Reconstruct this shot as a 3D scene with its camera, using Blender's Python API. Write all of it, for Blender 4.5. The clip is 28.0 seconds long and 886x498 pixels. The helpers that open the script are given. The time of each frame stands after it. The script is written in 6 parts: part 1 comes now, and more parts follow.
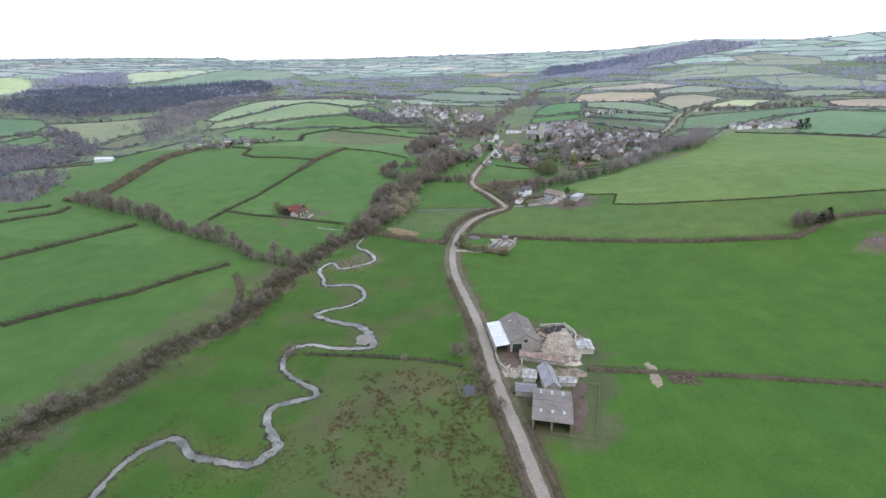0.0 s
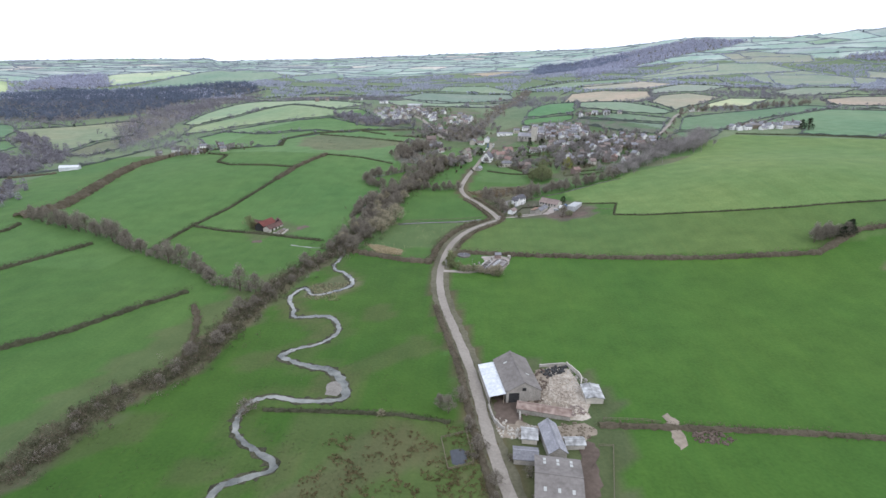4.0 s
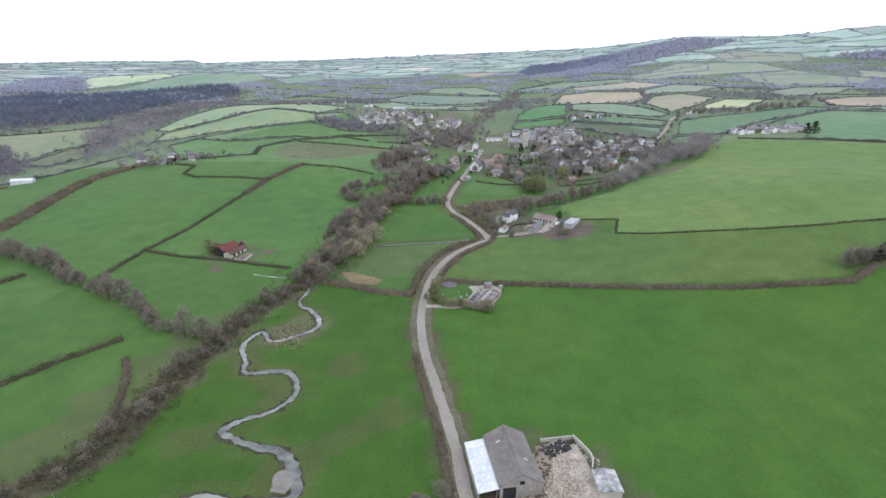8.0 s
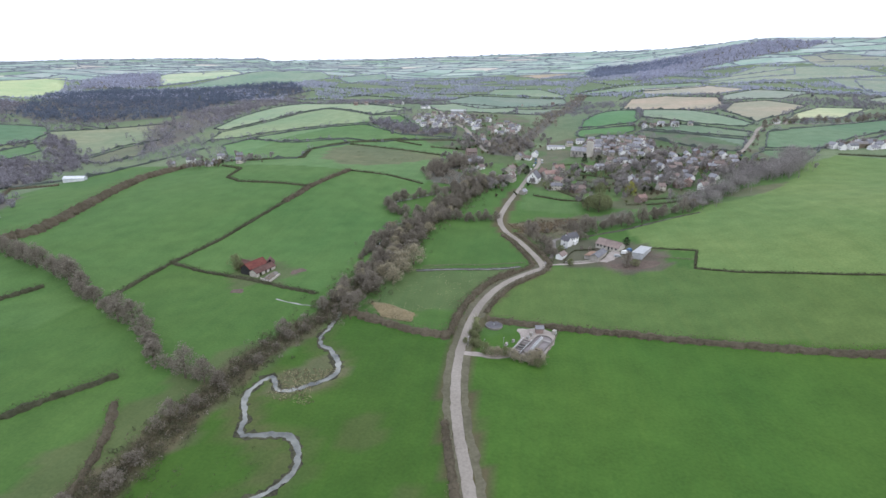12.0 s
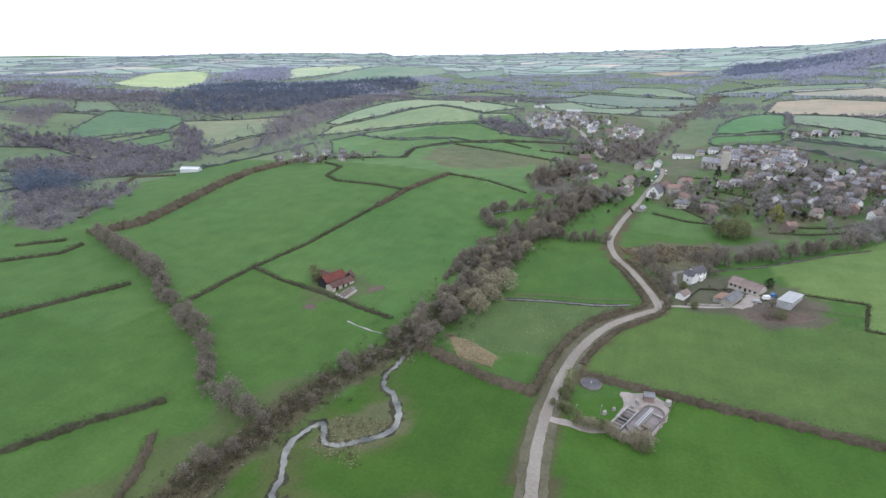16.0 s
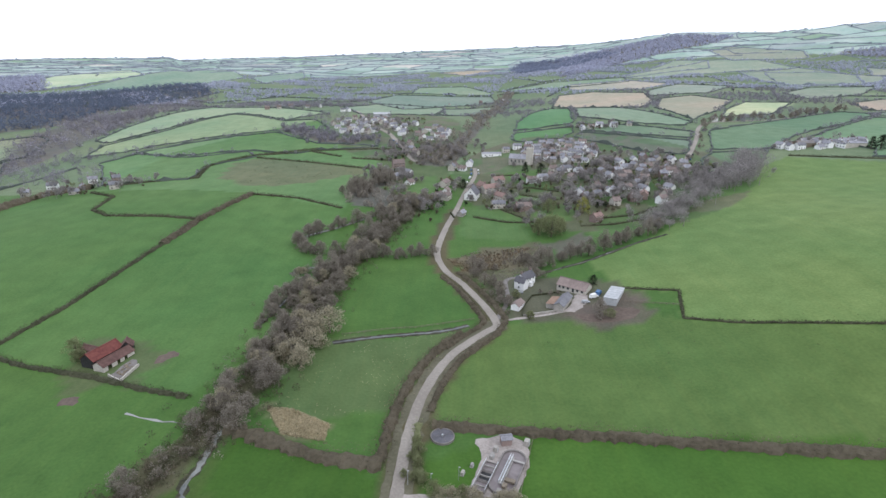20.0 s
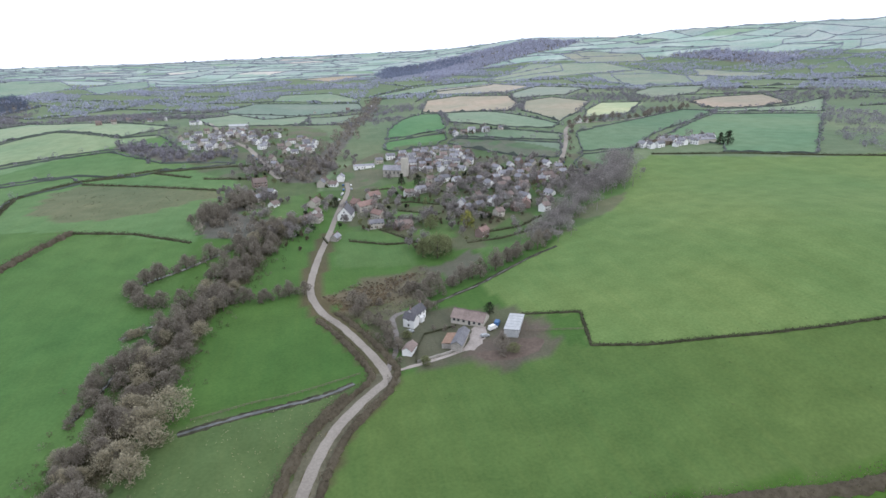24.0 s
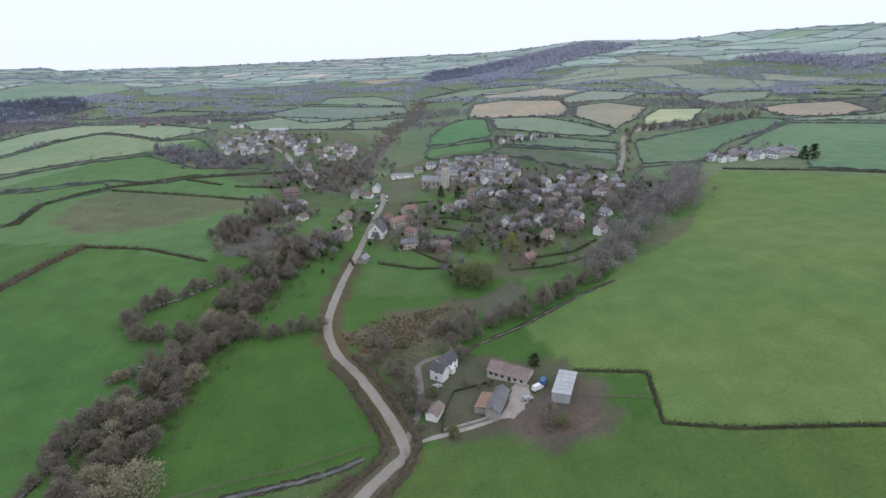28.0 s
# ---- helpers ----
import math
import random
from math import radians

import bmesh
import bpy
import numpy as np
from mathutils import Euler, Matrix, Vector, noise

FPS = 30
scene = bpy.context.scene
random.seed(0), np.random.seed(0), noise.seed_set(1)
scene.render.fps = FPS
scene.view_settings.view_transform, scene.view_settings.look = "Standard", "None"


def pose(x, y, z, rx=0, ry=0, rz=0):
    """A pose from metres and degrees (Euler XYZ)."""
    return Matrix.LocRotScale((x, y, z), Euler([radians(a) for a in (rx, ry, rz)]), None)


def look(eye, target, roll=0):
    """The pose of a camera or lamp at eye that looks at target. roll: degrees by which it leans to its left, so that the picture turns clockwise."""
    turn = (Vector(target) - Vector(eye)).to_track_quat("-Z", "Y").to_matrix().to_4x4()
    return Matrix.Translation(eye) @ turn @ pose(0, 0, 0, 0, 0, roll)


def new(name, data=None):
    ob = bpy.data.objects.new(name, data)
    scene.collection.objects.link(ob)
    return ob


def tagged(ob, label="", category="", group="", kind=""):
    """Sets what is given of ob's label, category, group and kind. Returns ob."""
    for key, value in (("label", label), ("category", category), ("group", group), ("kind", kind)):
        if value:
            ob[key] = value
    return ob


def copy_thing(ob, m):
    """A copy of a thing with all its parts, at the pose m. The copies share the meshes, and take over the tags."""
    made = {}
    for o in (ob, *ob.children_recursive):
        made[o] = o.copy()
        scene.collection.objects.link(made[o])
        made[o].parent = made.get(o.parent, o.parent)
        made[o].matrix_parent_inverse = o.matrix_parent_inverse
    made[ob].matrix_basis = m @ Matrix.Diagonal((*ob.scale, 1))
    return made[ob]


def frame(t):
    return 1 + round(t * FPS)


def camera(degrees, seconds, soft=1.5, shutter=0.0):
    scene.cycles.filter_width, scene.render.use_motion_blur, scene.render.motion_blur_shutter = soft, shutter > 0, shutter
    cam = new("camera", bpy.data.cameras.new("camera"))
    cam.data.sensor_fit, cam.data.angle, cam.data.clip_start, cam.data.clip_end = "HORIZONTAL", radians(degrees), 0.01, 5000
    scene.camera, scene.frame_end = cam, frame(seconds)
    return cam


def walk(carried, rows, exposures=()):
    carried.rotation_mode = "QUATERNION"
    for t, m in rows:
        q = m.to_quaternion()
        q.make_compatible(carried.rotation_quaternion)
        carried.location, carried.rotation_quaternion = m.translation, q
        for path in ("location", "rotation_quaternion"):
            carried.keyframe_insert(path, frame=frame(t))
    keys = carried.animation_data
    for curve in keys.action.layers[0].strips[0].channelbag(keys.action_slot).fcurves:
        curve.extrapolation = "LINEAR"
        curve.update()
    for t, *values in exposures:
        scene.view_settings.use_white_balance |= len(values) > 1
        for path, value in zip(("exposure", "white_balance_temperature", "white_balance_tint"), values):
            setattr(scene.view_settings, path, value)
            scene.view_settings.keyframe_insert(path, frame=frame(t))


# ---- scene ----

cam = camera(78.3, 28.0, soft=1.5)
PATH = [
    (0, (-2.163, 11.937, 113.708), (-2.282, 13.828, 113.067), 1.5),
    (0.5, (-2.231, 15.88, 113.742), (-2.344, 17.771, 113.101), 1.4),
    (1, (-2.271, 19.887, 113.793), (-2.381, 21.779, 113.153), 1.4),
    (1.5, (-2.286, 24.039, 113.854), (-2.392, 25.931, 113.214), 1.3),
    (2, (-2.277, 28.411, 113.93), (-2.379, 30.303, 113.291), 1.3),
    (2.5, (-2.202, 32.982, 114.012), (-2.299, 34.874, 113.372), 1.2),
    (3, (-2.058, 37.771, 114.1), (-2.151, 39.663, 113.459), 1.2),
    (3.5, (-1.808, 42.805, 114.217), (-1.899, 44.697, 113.575), 1.2),
    (5.5, (-0.729, 64.02, 115.332), (-0.805, 65.912, 114.69), 1.1),
    (6, (-0.438, 69.513, 115.482), (-0.51, 71.406, 114.84), 1.0),
    (6.5, (-0.15, 75.064, 115.622), (-0.217, 76.957, 114.981), 1.0),
    (7, (0.173, 80.666, 115.785), (0.108, 82.559, 115.143), 1.0),
    (7.5, (0.492, 86.443, 116.009), (0.432, 88.337, 115.368), 1.0),
    (8, (0.848, 92.226, 116.262), (0.793, 94.12, 115.622), 0.9),
    (8.5, (1.473, 97.924, 116.516), (1.42, 99.818, 115.876), 0.9),
    (9, (2.111, 103.534, 116.773), (2.059, 105.428, 116.132), 0.9),
    (9.5, (2.62, 109.189, 117.036), (2.57, 111.083, 116.397), 0.9),
    (10, (2.972, 114.857, 117.283), (2.915, 116.751, 116.642), 1.1),
    (10.5, (3.111, 120.496, 117.509), (3.029, 122.389, 116.868), 1.1),
    (11, (3.25, 126.069, 117.726), (3.128, 127.96, 117.087), 1.2),
    (11.5, (3.382, 131.524, 117.975), (3.202, 133.409, 117.333), 1.3),
    (12, (3.553, 136.881, 118.21), (3.294, 138.757, 117.565), 1.5),
    (12.5, (3.708, 142.254, 118.426), (3.37, 144.116, 117.777), 1.6),
    (13, (3.818, 147.718, 118.615), (3.376, 149.556, 117.961), 1.8),
    (13.5, (3.803, 153.117, 118.777), (3.269, 154.928, 118.118), 1.9),
    (15.5, (2.784, 173.987, 119.803), (2.15, 175.762, 119.134), 1.9),
    (16, (2.271, 178.948, 119.936), (1.637, 180.722, 119.266), 1.8),
    (16.5, (1.612, 183.829, 120.063), (0.976, 185.602, 119.392), 1.8),
    (17, (0.895, 188.697, 120.184), (0.264, 190.472, 119.513), 1.8),
    (17.5, (0.049, 193.567, 120.304), (-0.518, 195.364, 119.635), 1.7),
    (18, (-0.79, 198.434, 120.428), (-1.298, 200.249, 119.761), 1.5),
    (18.5, (-1.518, 203.332, 120.575), (-1.942, 205.17, 119.911), 1.4),
    (19, (-2.118, 208.145, 120.703), (-2.431, 210.006, 120.042), 1.3),
    (19.5, (-2.657, 212.93, 120.807), (-2.824, 214.813, 120.153), 1.0),
    (20, (-3.259, 217.716, 120.875), (-3.271, 219.607, 120.224), 0.9),
    (20.5, (-3.885, 222.785, 120.944), (-3.734, 224.672, 120.298), 0.5),
    (21, (-4.3, 227.938, 120.991), (-4.048, 229.816, 120.35), 0.2),
    (21.5, (-4.324, 233.1, 121.015), (-4.005, 234.968, 120.377), 0.1),
    (22, (-3.95, 238.329, 121.022), (-3.584, 240.19, 120.386), 0.0),
    (22.5, (-3.132, 243.741, 121.01), (-2.724, 245.594, 120.376), -0.0),
    (24.5, (1.71, 265.619, 120.95), (2.133, 267.47, 120.32), 0.2),
    (25, (3.093, 271.025, 120.951), (3.478, 272.885, 120.324), 0.3),
    (25.5, (4.607, 276.35, 120.958), (4.958, 278.216, 120.33), 0.5),
    (26, (6.203, 281.694, 120.98), (6.52, 283.567, 120.355), 0.4),
    (26.5, (7.74, 287.099, 121.001), (8.037, 288.976, 120.376), 0.6),
    (27, (9.296, 292.465, 121.02), (9.581, 294.343, 120.396), 0.7),
    (27.5, (10.872, 297.772, 121.052), (11.148, 299.652, 120.43), 0.5),
    (28, (12.497, 303.065, 121.108), (12.761, 304.948, 120.486), 0.4),
]
walk(cam, [(t, look(eye, target, roll)) for t, eye, target, roll in PATH], [(0, 0.14, 6150, 10), (15, 0.08, 6150, 10), (27.3, 0.02, 6150, 10), (28, -0.34, 6150, 10)])

# ---- light: a bright, thinly overcast spring day ----
world = bpy.data.worlds.new("overcast_sky")
scene.world = world
world.use_nodes = True
wn, wl = world.node_tree.nodes, world.node_tree.links
sky = wn.new("ShaderNodeTexSky")
sky.sky_type = "NISHITA"
sky.sun_disc = False
sky.sun_elevation = radians(42)
sky.sun_rotation = radians(150)
sky.dust_density = 4.0
cloud = wn.new("ShaderNodeMix")
cloud.data_type = "RGBA"
cloud.inputs[0].default_value = 0.93
cloud.inputs[7].default_value = (10.5, 11.0, 12.3, 1)
wl.new(sky.outputs[0], cloud.inputs[6])
wl.new(cloud.outputs[2], wn["Background"].inputs[0])
wn["Background"].inputs[1].default_value = 0.12
sun = new("sun", bpy.data.lights.new("sun", "SUN"))
sun.data.energy = 0.6
sun.data.angle = radians(14)
sun.data.color = (1.0, 0.95, 0.88)
sun.matrix_world = look((300, -200, 400), (0, 150, 0))

# ---- materials ----
def shade(name, a, b=None, grain=1.0, patch=0.08, rough=0.9, bump=0.3, metal=0.0, spread=0.5, attribute="", random_tone=0.0, island=False, thin=0.0):
    """A surface of two tones mixed by a coarse and a fine noise, with a little relief."""
    m = bpy.data.materials.new(name)
    m.use_nodes = True
    n, l = m.node_tree.nodes, m.node_tree.links
    p = n["Principled BSDF"]
    p.inputs["Roughness"].default_value = rough
    p.inputs["Metallic"].default_value = metal
    p.inputs["Specular IOR Level"].default_value = 0.25
    co = n.new("ShaderNodeTexCoord").outputs["Object"]
    geo = n.new("ShaderNodeNewGeometry")
    if attribute:
        co = geo.outputs["Position"]
    fine, coarse = n.new("ShaderNodeTexNoise"), n.new("ShaderNodeTexNoise")
    fine.inputs["Scale"].default_value, fine.inputs["Detail"].default_value = grain, 5
    coarse.inputs["Scale"].default_value, coarse.inputs["Detail"].default_value = patch, 3
    for t in (fine, coarse):
        l.new(co, t.inputs["Vector"])
    add = n.new("ShaderNodeMath")
    add.operation = "ADD"
    l.new(fine.outputs["Fac"], add.inputs[0])
    l.new(coarse.outputs["Fac"], add.inputs[1])
    ramp = n.new("ShaderNodeMapRange")
    ramp.inputs["From Min"].default_value, ramp.inputs["From Max"].default_value = 1 - spread / 2, 1 + spread / 2
    l.new(add.outputs[0], ramp.inputs["Value"])
    fac = ramp.outputs[0]
    mix = n.new("ShaderNodeMix")
    mix.data_type = "RGBA"
    l.new(fac, mix.inputs[0])
    mix.inputs[6].default_value = (*a, 1)
    mix.inputs[7].default_value = (*(b or a), 1)
    out = mix.outputs[2]
    if attribute:
        at = n.new("ShaderNodeAttribute")
        at.attribute_name = attribute
        mul = n.new("ShaderNodeMix")
        mul.data_type, mul.blend_type = "RGBA", "MULTIPLY"
        mul.inputs[0].default_value = 1
        l.new(at.outputs["Color"], mul.inputs[6])
        l.new(out, mul.inputs[7])
        out = mul.outputs[2]
    if random_tone:
        hsv = n.new("ShaderNodeHueSaturation")
        tone = n.new("ShaderNodeMapRange")
        tone.inputs["To Min"].default_value, tone.inputs["To Max"].default_value = 1 - random_tone, 1 + random_tone
        if island:
            l.new(geo.outputs["Random Per Island"], tone.inputs["Value"])
        else:
            l.new(n.new("ShaderNodeObjectInfo").outputs["Random"], tone.inputs["Value"])
        l.new(tone.outputs[0], hsv.inputs["Value"])
        l.new(out, hsv.inputs["Color"])
        out = hsv.outputs[0]
    l.new(out, p.inputs["Base Color"])
    if thin:
        tr, mx = n.new("ShaderNodeBsdfTranslucent"), n.new("ShaderNodeMixShader")
        mx.inputs[0].default_value = thin
        l.new(out, tr.inputs["Color"])
        l.new(p.outputs[0], mx.inputs[1])
        l.new(tr.outputs[0], mx.inputs[2])
        l.new(mx.outputs[0], n["Material Output"].inputs["Surface"])
    if bump:
        bp = n.new("ShaderNodeBump")
        bp.inputs["Strength"].default_value, bp.inputs["Distance"].default_value = bump, 0.2
        l.new(fine.outputs["Fac"], bp.inputs["Height"])
        l.new(bp.outputs[0], p.inputs["Normal"])
    return m


M_LAND = shade("meadow", (0.74, 0.78, 0.70), (1.22, 1.18, 1.22), grain=0.9, patch=0.075, attribute="land", bump=0.7, spread=0.75)
pn, pl = M_LAND.node_tree.nodes, M_LAND.node_tree.links
pos = pn.new("ShaderNodeNewGeometry").outputs["Position"]
drift, streak, stretch = pn.new("ShaderNodeTexNoise"), pn.new("ShaderNodeTexNoise"), pn.new("ShaderNodeMapping")
drift.inputs["Scale"].default_value, drift.inputs["Detail"].default_value = 0.009, 6
stretch.inputs["Scale"].default_value = (0.35, 0.018, 0.1)
stretch.inputs["Rotation"].default_value = (0, 0, radians(24))
streak.inputs["Scale"].default_value, streak.inputs["Detail"].default_value = 1.0, 3
pl.new(pos, drift.inputs["Vector"])
pl.new(pos, stretch.inputs["Vector"])
pl.new(stretch.outputs[0], streak.inputs["Vector"])
worn = pn.new("ShaderNodeMath")
worn.operation = "MULTIPLY_ADD"
worn.inputs[1].default_value = 0.35
pl.new(streak.outputs["Fac"], worn.inputs[0])
pl.new(drift.outputs["Fac"], worn.inputs[2])
span = pn.new("ShaderNodeMapRange")
span.inputs["From Min"].default_value, span.inputs["From Max"].default_value = 0.48, 0.86
pl.new(worn.outputs[0], span.inputs["Value"])
hue = pn.new("ShaderNodeMix")
hue.data_type = "RGBA"
hue.inputs[6].default_value, hue.inputs[7].default_value = (0.86, 0.93, 0.92, 1), (1.2, 1.07, 1.08, 1)
pl.new(span.outputs[0], hue.inputs[0])
sward = pn.new("ShaderNodeMix")
sward.data_type, sward.blend_type = "RGBA", "MULTIPLY"
sward.inputs[0].default_value = 1
base = pn["Principled BSDF"].inputs["Base Color"]
pl.new(base.links[0].from_socket, sward.inputs[6])
pl.new(hue.outputs[2], sward.inputs[7])
pl.new(sward.outputs[2], base)
M_ROAD = shade("worn_asphalt", (0.225, 0.198, 0.168), (0.315, 0.282, 0.242), grain=1.2, patch=0.05)
M_VERGE = shade("brown_verge", (0.088, 0.084, 0.052), (0.140, 0.128, 0.086), grain=0.8, patch=0.08)
# pale patches paint sky reflection and rapids into the water's base colour
M_WATER = shade("river_water_pale_glints", (0.035, 0.04, 0.032), (0.23, 0.232, 0.20), grain=0.14, patch=0.03, rough=0.14, bump=0.15, spread=0.38)
M_POND = shade("dark_pond_water", (0.045, 0.05, 0.06), (0.075, 0.08, 0.09), rough=0.1, bump=0.05)
M_STREAM = shade("grey_stream_water", (0.07, 0.075, 0.07), (0.15, 0.15, 0.14), grain=0.3, patch=0.05, rough=0.14, bump=0.1)
M_ORANGE = shade("orange_clay_tiles", (0.24, 0.155, 0.11), (0.33, 0.23, 0.17), grain=1.4, patch=0.3)
M_WATER.node_tree.nodes["Principled BSDF"].inputs["Specular IOR Level"].default_value = 0.9
M_BANK = shade("bare_bank", (0.024, 0.023, 0.015), (0.075, 0.075, 0.042), grain=1.0, patch=0.1)
M_SHINGLE = shade("river_shingle", (0.17, 0.155, 0.135), (0.28, 0.258, 0.23), grain=2.0, patch=0.2)
M_GRAVEL = shade("pale_gravel", (0.27, 0.235, 0.21), (0.40, 0.355, 0.32), grain=1.3, patch=0.2)
M_EARTH = shade("trodden_earth", (0.088, 0.066, 0.052), (0.142, 0.108, 0.086), grain=0.7, patch=0.07)
M_SLUDGE = shade("purple_brown_sludge", (0.15, 0.125, 0.12), (0.22, 0.19, 0.185), grain=0.6, patch=0.2, rough=0.35)
M_YARD = shade("rubble_yard", (0.27, 0.225, 0.18), (0.50, 0.445, 0.375), grain=1.1, patch=0.15)
M_CONCRETE = shade("grey_concrete", (0.25, 0.235, 0.215), (0.36, 0.34, 0.31), grain=1.2, patch=0.15)
M_HEDGE = shade("bare_hedge_twigs", (0.114, 0.096, 0.065), (0.192, 0.163, 0.114), grain=0.7, patch=0.06, random_tone=0.3, island=True, thin=0.45)
M_HEDGEG = shade("green_brown_hedge", (0.070, 0.075, 0.042), (0.125, 0.125, 0.075), grain=0.7, patch=0.06, random_tone=0.3, island=True, thin=0.45)
M_TWIG = shade("bare_crown_twigs", (0.200, 0.176, 0.142), (0.325, 0.288, 0.236), grain=0.5, patch=0.1, random_tone=0.3, island=True, thin=0.45)
M_GARDEN = shade("grey_garden_twigs", (0.225, 0.206, 0.195), (0.365, 0.335, 0.318), grain=0.5, patch=0.1, random_tone=0.3, island=True, thin=0.45)
M_WILLOW = shade("budding_willow_twigs", (0.30, 0.265, 0.185), (0.44, 0.40, 0.29), grain=0.5, patch=0.1, random_tone=0.3, island=True, thin=0.45)
M_BUD = shade("spring_green_leaves", (0.165, 0.18, 0.09), (0.26, 0.275, 0.14), grain=0.5, patch=0.1, random_tone=0.3, island=True, thin=0.45)
M_YELLOW = shade("yellow_willow_leaves", (0.28, 0.28, 0.07), (0.40, 0.39, 0.12), grain=0.5, patch=0.1, random_tone=0.25, island=True, thin=0.45)
M_CONIFER = shade("dark_evergreen_needles", (0.018, 0.028, 0.016), (0.04, 0.052, 0.028), grain=0.5, patch=0.1, random_tone=0.3, island=True, thin=0.45)
# far plant tones are paled and blued: distance haze painted into base colour
M_FARWOOD = shade("hazed_bare_woodland", (0.195, 0.183, 0.200), (0.30, 0.284, 0.310), grain=0.05, patch=0.008, random_tone=0.25, island=True, thin=0.45)
M_HILLWOOD = shade("hazed_hill_woodland", (0.36, 0.37, 0.46), (0.48, 0.49, 0.59), grain=0.05, patch=0.008, random_tone=0.2, island=True, thin=0.45)
M_HILLHEDGE = shade("hazed_hill_hedge", (0.17, 0.19, 0.21), (0.25, 0.27, 0.30), grain=0.05, patch=0.008)
M_FARHEDGE = shade("hazed_hedge_twigs", (0.068, 0.082, 0.072), (0.110, 0.126, 0.112), grain=0.05, patch=0.008, random_tone=0.25, island=True)
M_FARPINE = shade("hazed_pine_plantation", (0.11, 0.132, 0.18), (0.16, 0.187, 0.242), grain=0.05, patch=0.008, random_tone=0.25, island=True, thin=0.45)
M_HILLPINE = shade("hazed_hill_pines", (0.19, 0.215, 0.29), (0.26, 0.29, 0.37), grain=0.05, patch=0.008, random_tone=0.2, island=True, thin=0.45)
M_BARK = shade("grey_brown_bark", (0.09, 0.075, 0.055), (0.15, 0.125, 0.095), grain=3, patch=0.5)
M_GORSE = shade("rusty_sedge_and_gorse", (0.135, 0.102, 0.052), (0.215, 0.168, 0.092), grain=0.8, patch=0.1, random_tone=0.35, island=True, thin=0.45)
M_BRACKEN = shade("dead_bracken", (0.19, 0.135, 0.085), (0.29, 0.215, 0.14), grain=0.8, patch=0.1, random_tone=0.3, island=True, thin=0.45)
M_REED = shade("pale_dry_reed", (0.42, 0.36, 0.23), (0.60, 0.52, 0.35), grain=0.8, patch=0.1, random_tone=0.25, island=True, thin=0.45)
M_WHITE = shade("white_render", (0.72, 0.71, 0.69), (0.84, 0.83, 0.81), grain=1.0, patch=0.2, rough=0.8, random_tone=0.06)
M_CREAM = shade("cream_render", (0.40, 0.37, 0.32), (0.52, 0.48, 0.42), grain=1.0, patch=0.2, rough=0.8, random_tone=0.1)
M_STONE = shade("grey_stone_wall", (0.26, 0.24, 0.21), (0.42, 0.39, 0.35), grain=2.2, patch=0.3, random_tone=0.12)
M_BRICK = shade("red_brick_wall", (0.20, 0.15, 0.13), (0.28, 0.21, 0.185), grain=2.2, patch=0.3, random_tone=0.12)
M_SLATE = shade("grey_slate_roof", (0.165, 0.162, 0.175), (0.275, 0.27, 0.285), grain=1.5, patch=0.25, rough=0.6, random_tone=0.3)
M_DARKSLATE = shade("dark_wet_slate_roof", (0.075, 0.072, 0.08), (0.125, 0.12, 0.13), grain=1.5, patch=0.25, rough=0.5)
M_TILE = shade("brown_tile_roof", (0.155, 0.120, 0.106), (0.235, 0.185, 0.165), grain=1.5, patch=0.25, rough=0.8, random_tone=0.25)
M_REDTILE = shade("red_clay_tile_roof", (0.205, 0.135, 0.115), (0.28, 0.19, 0.162), grain=1.5, patch=0.25, rough=0.8, random_tone=0.15)
M_FIBRE = shade("weathered_fibre_cement", (0.150, 0.134, 0.122), (0.225, 0.204, 0.188), grain=0.9, patch=0.18, rough=0.85)
M_TIN = shade("whitened_tin_sheet", (0.50, 0.52, 0.54), (0.68, 0.69, 0.70), grain=0.8, patch=0.2, rough=0.5)
M_GREYTIN = shade("grey_tin_sheet", (0.36, 0.37, 0.37), (0.48, 0.48, 0.48), grain=0.8, patch=0.2, rough=0.55)
M_MAROON = shade("maroon_brown_tin", (0.085, 0.045, 0.038), (0.145, 0.082, 0.068), grain=0.9, patch=0.2, rough=0.75)
M_BYRE = shade("patched_rusty_sheets", (0.165, 0.11, 0.088), (0.36, 0.285, 0.245), grain=0.55, patch=0.3, rough=0.8, spread=0.5)
M_TRACK = shade("pale_dry_earth", (0.20, 0.165, 0.125), (0.30, 0.25, 0.195), grain=0.7, patch=0.12)
M_PATCHED = shade("streaked_patched_tin", (0.14, 0.135, 0.13), (0.56, 0.56, 0.55), grain=0.6, patch=0.25, rough=0.6, spread=0.6)
M_RUST = shade("rusty_red_tin", (0.115, 0.032, 0.027), (0.185, 0.062, 0.048), grain=0.9, patch=0.2, rough=0.7)
M_GLASS = shade("dark_window_glass", (0.03, 0.033, 0.038), (0.06, 0.065, 0.07), rough=0.15, bump=0)
M_SKYLIGHT = shade("clouded_roof_light", (0.36, 0.36, 0.34), (0.48, 0.48, 0.45), rough=0.4)
M_WOOD = shade("grey_weathered_timber", (0.14, 0.115, 0.085), (0.24, 0.20, 0.15), grain=2.0, patch=0.4)
# also the colour of panels that paint the darkness inside openings
M_DARK = shade("black_sheet_and_dark_openings", (0.02, 0.02, 0.02), (0.045, 0.045, 0.045), rough=0.6)
M_BLUE = shade("blue_painted_metal", (0.05, 0.12, 0.25), (0.09, 0.18, 0.33), rough=0.5)
M_LEADEN = shade("galvanised_steel", (0.36, 0.37, 0.38), (0.5, 0.51, 0.52), rough=0.5, metal=0.3)


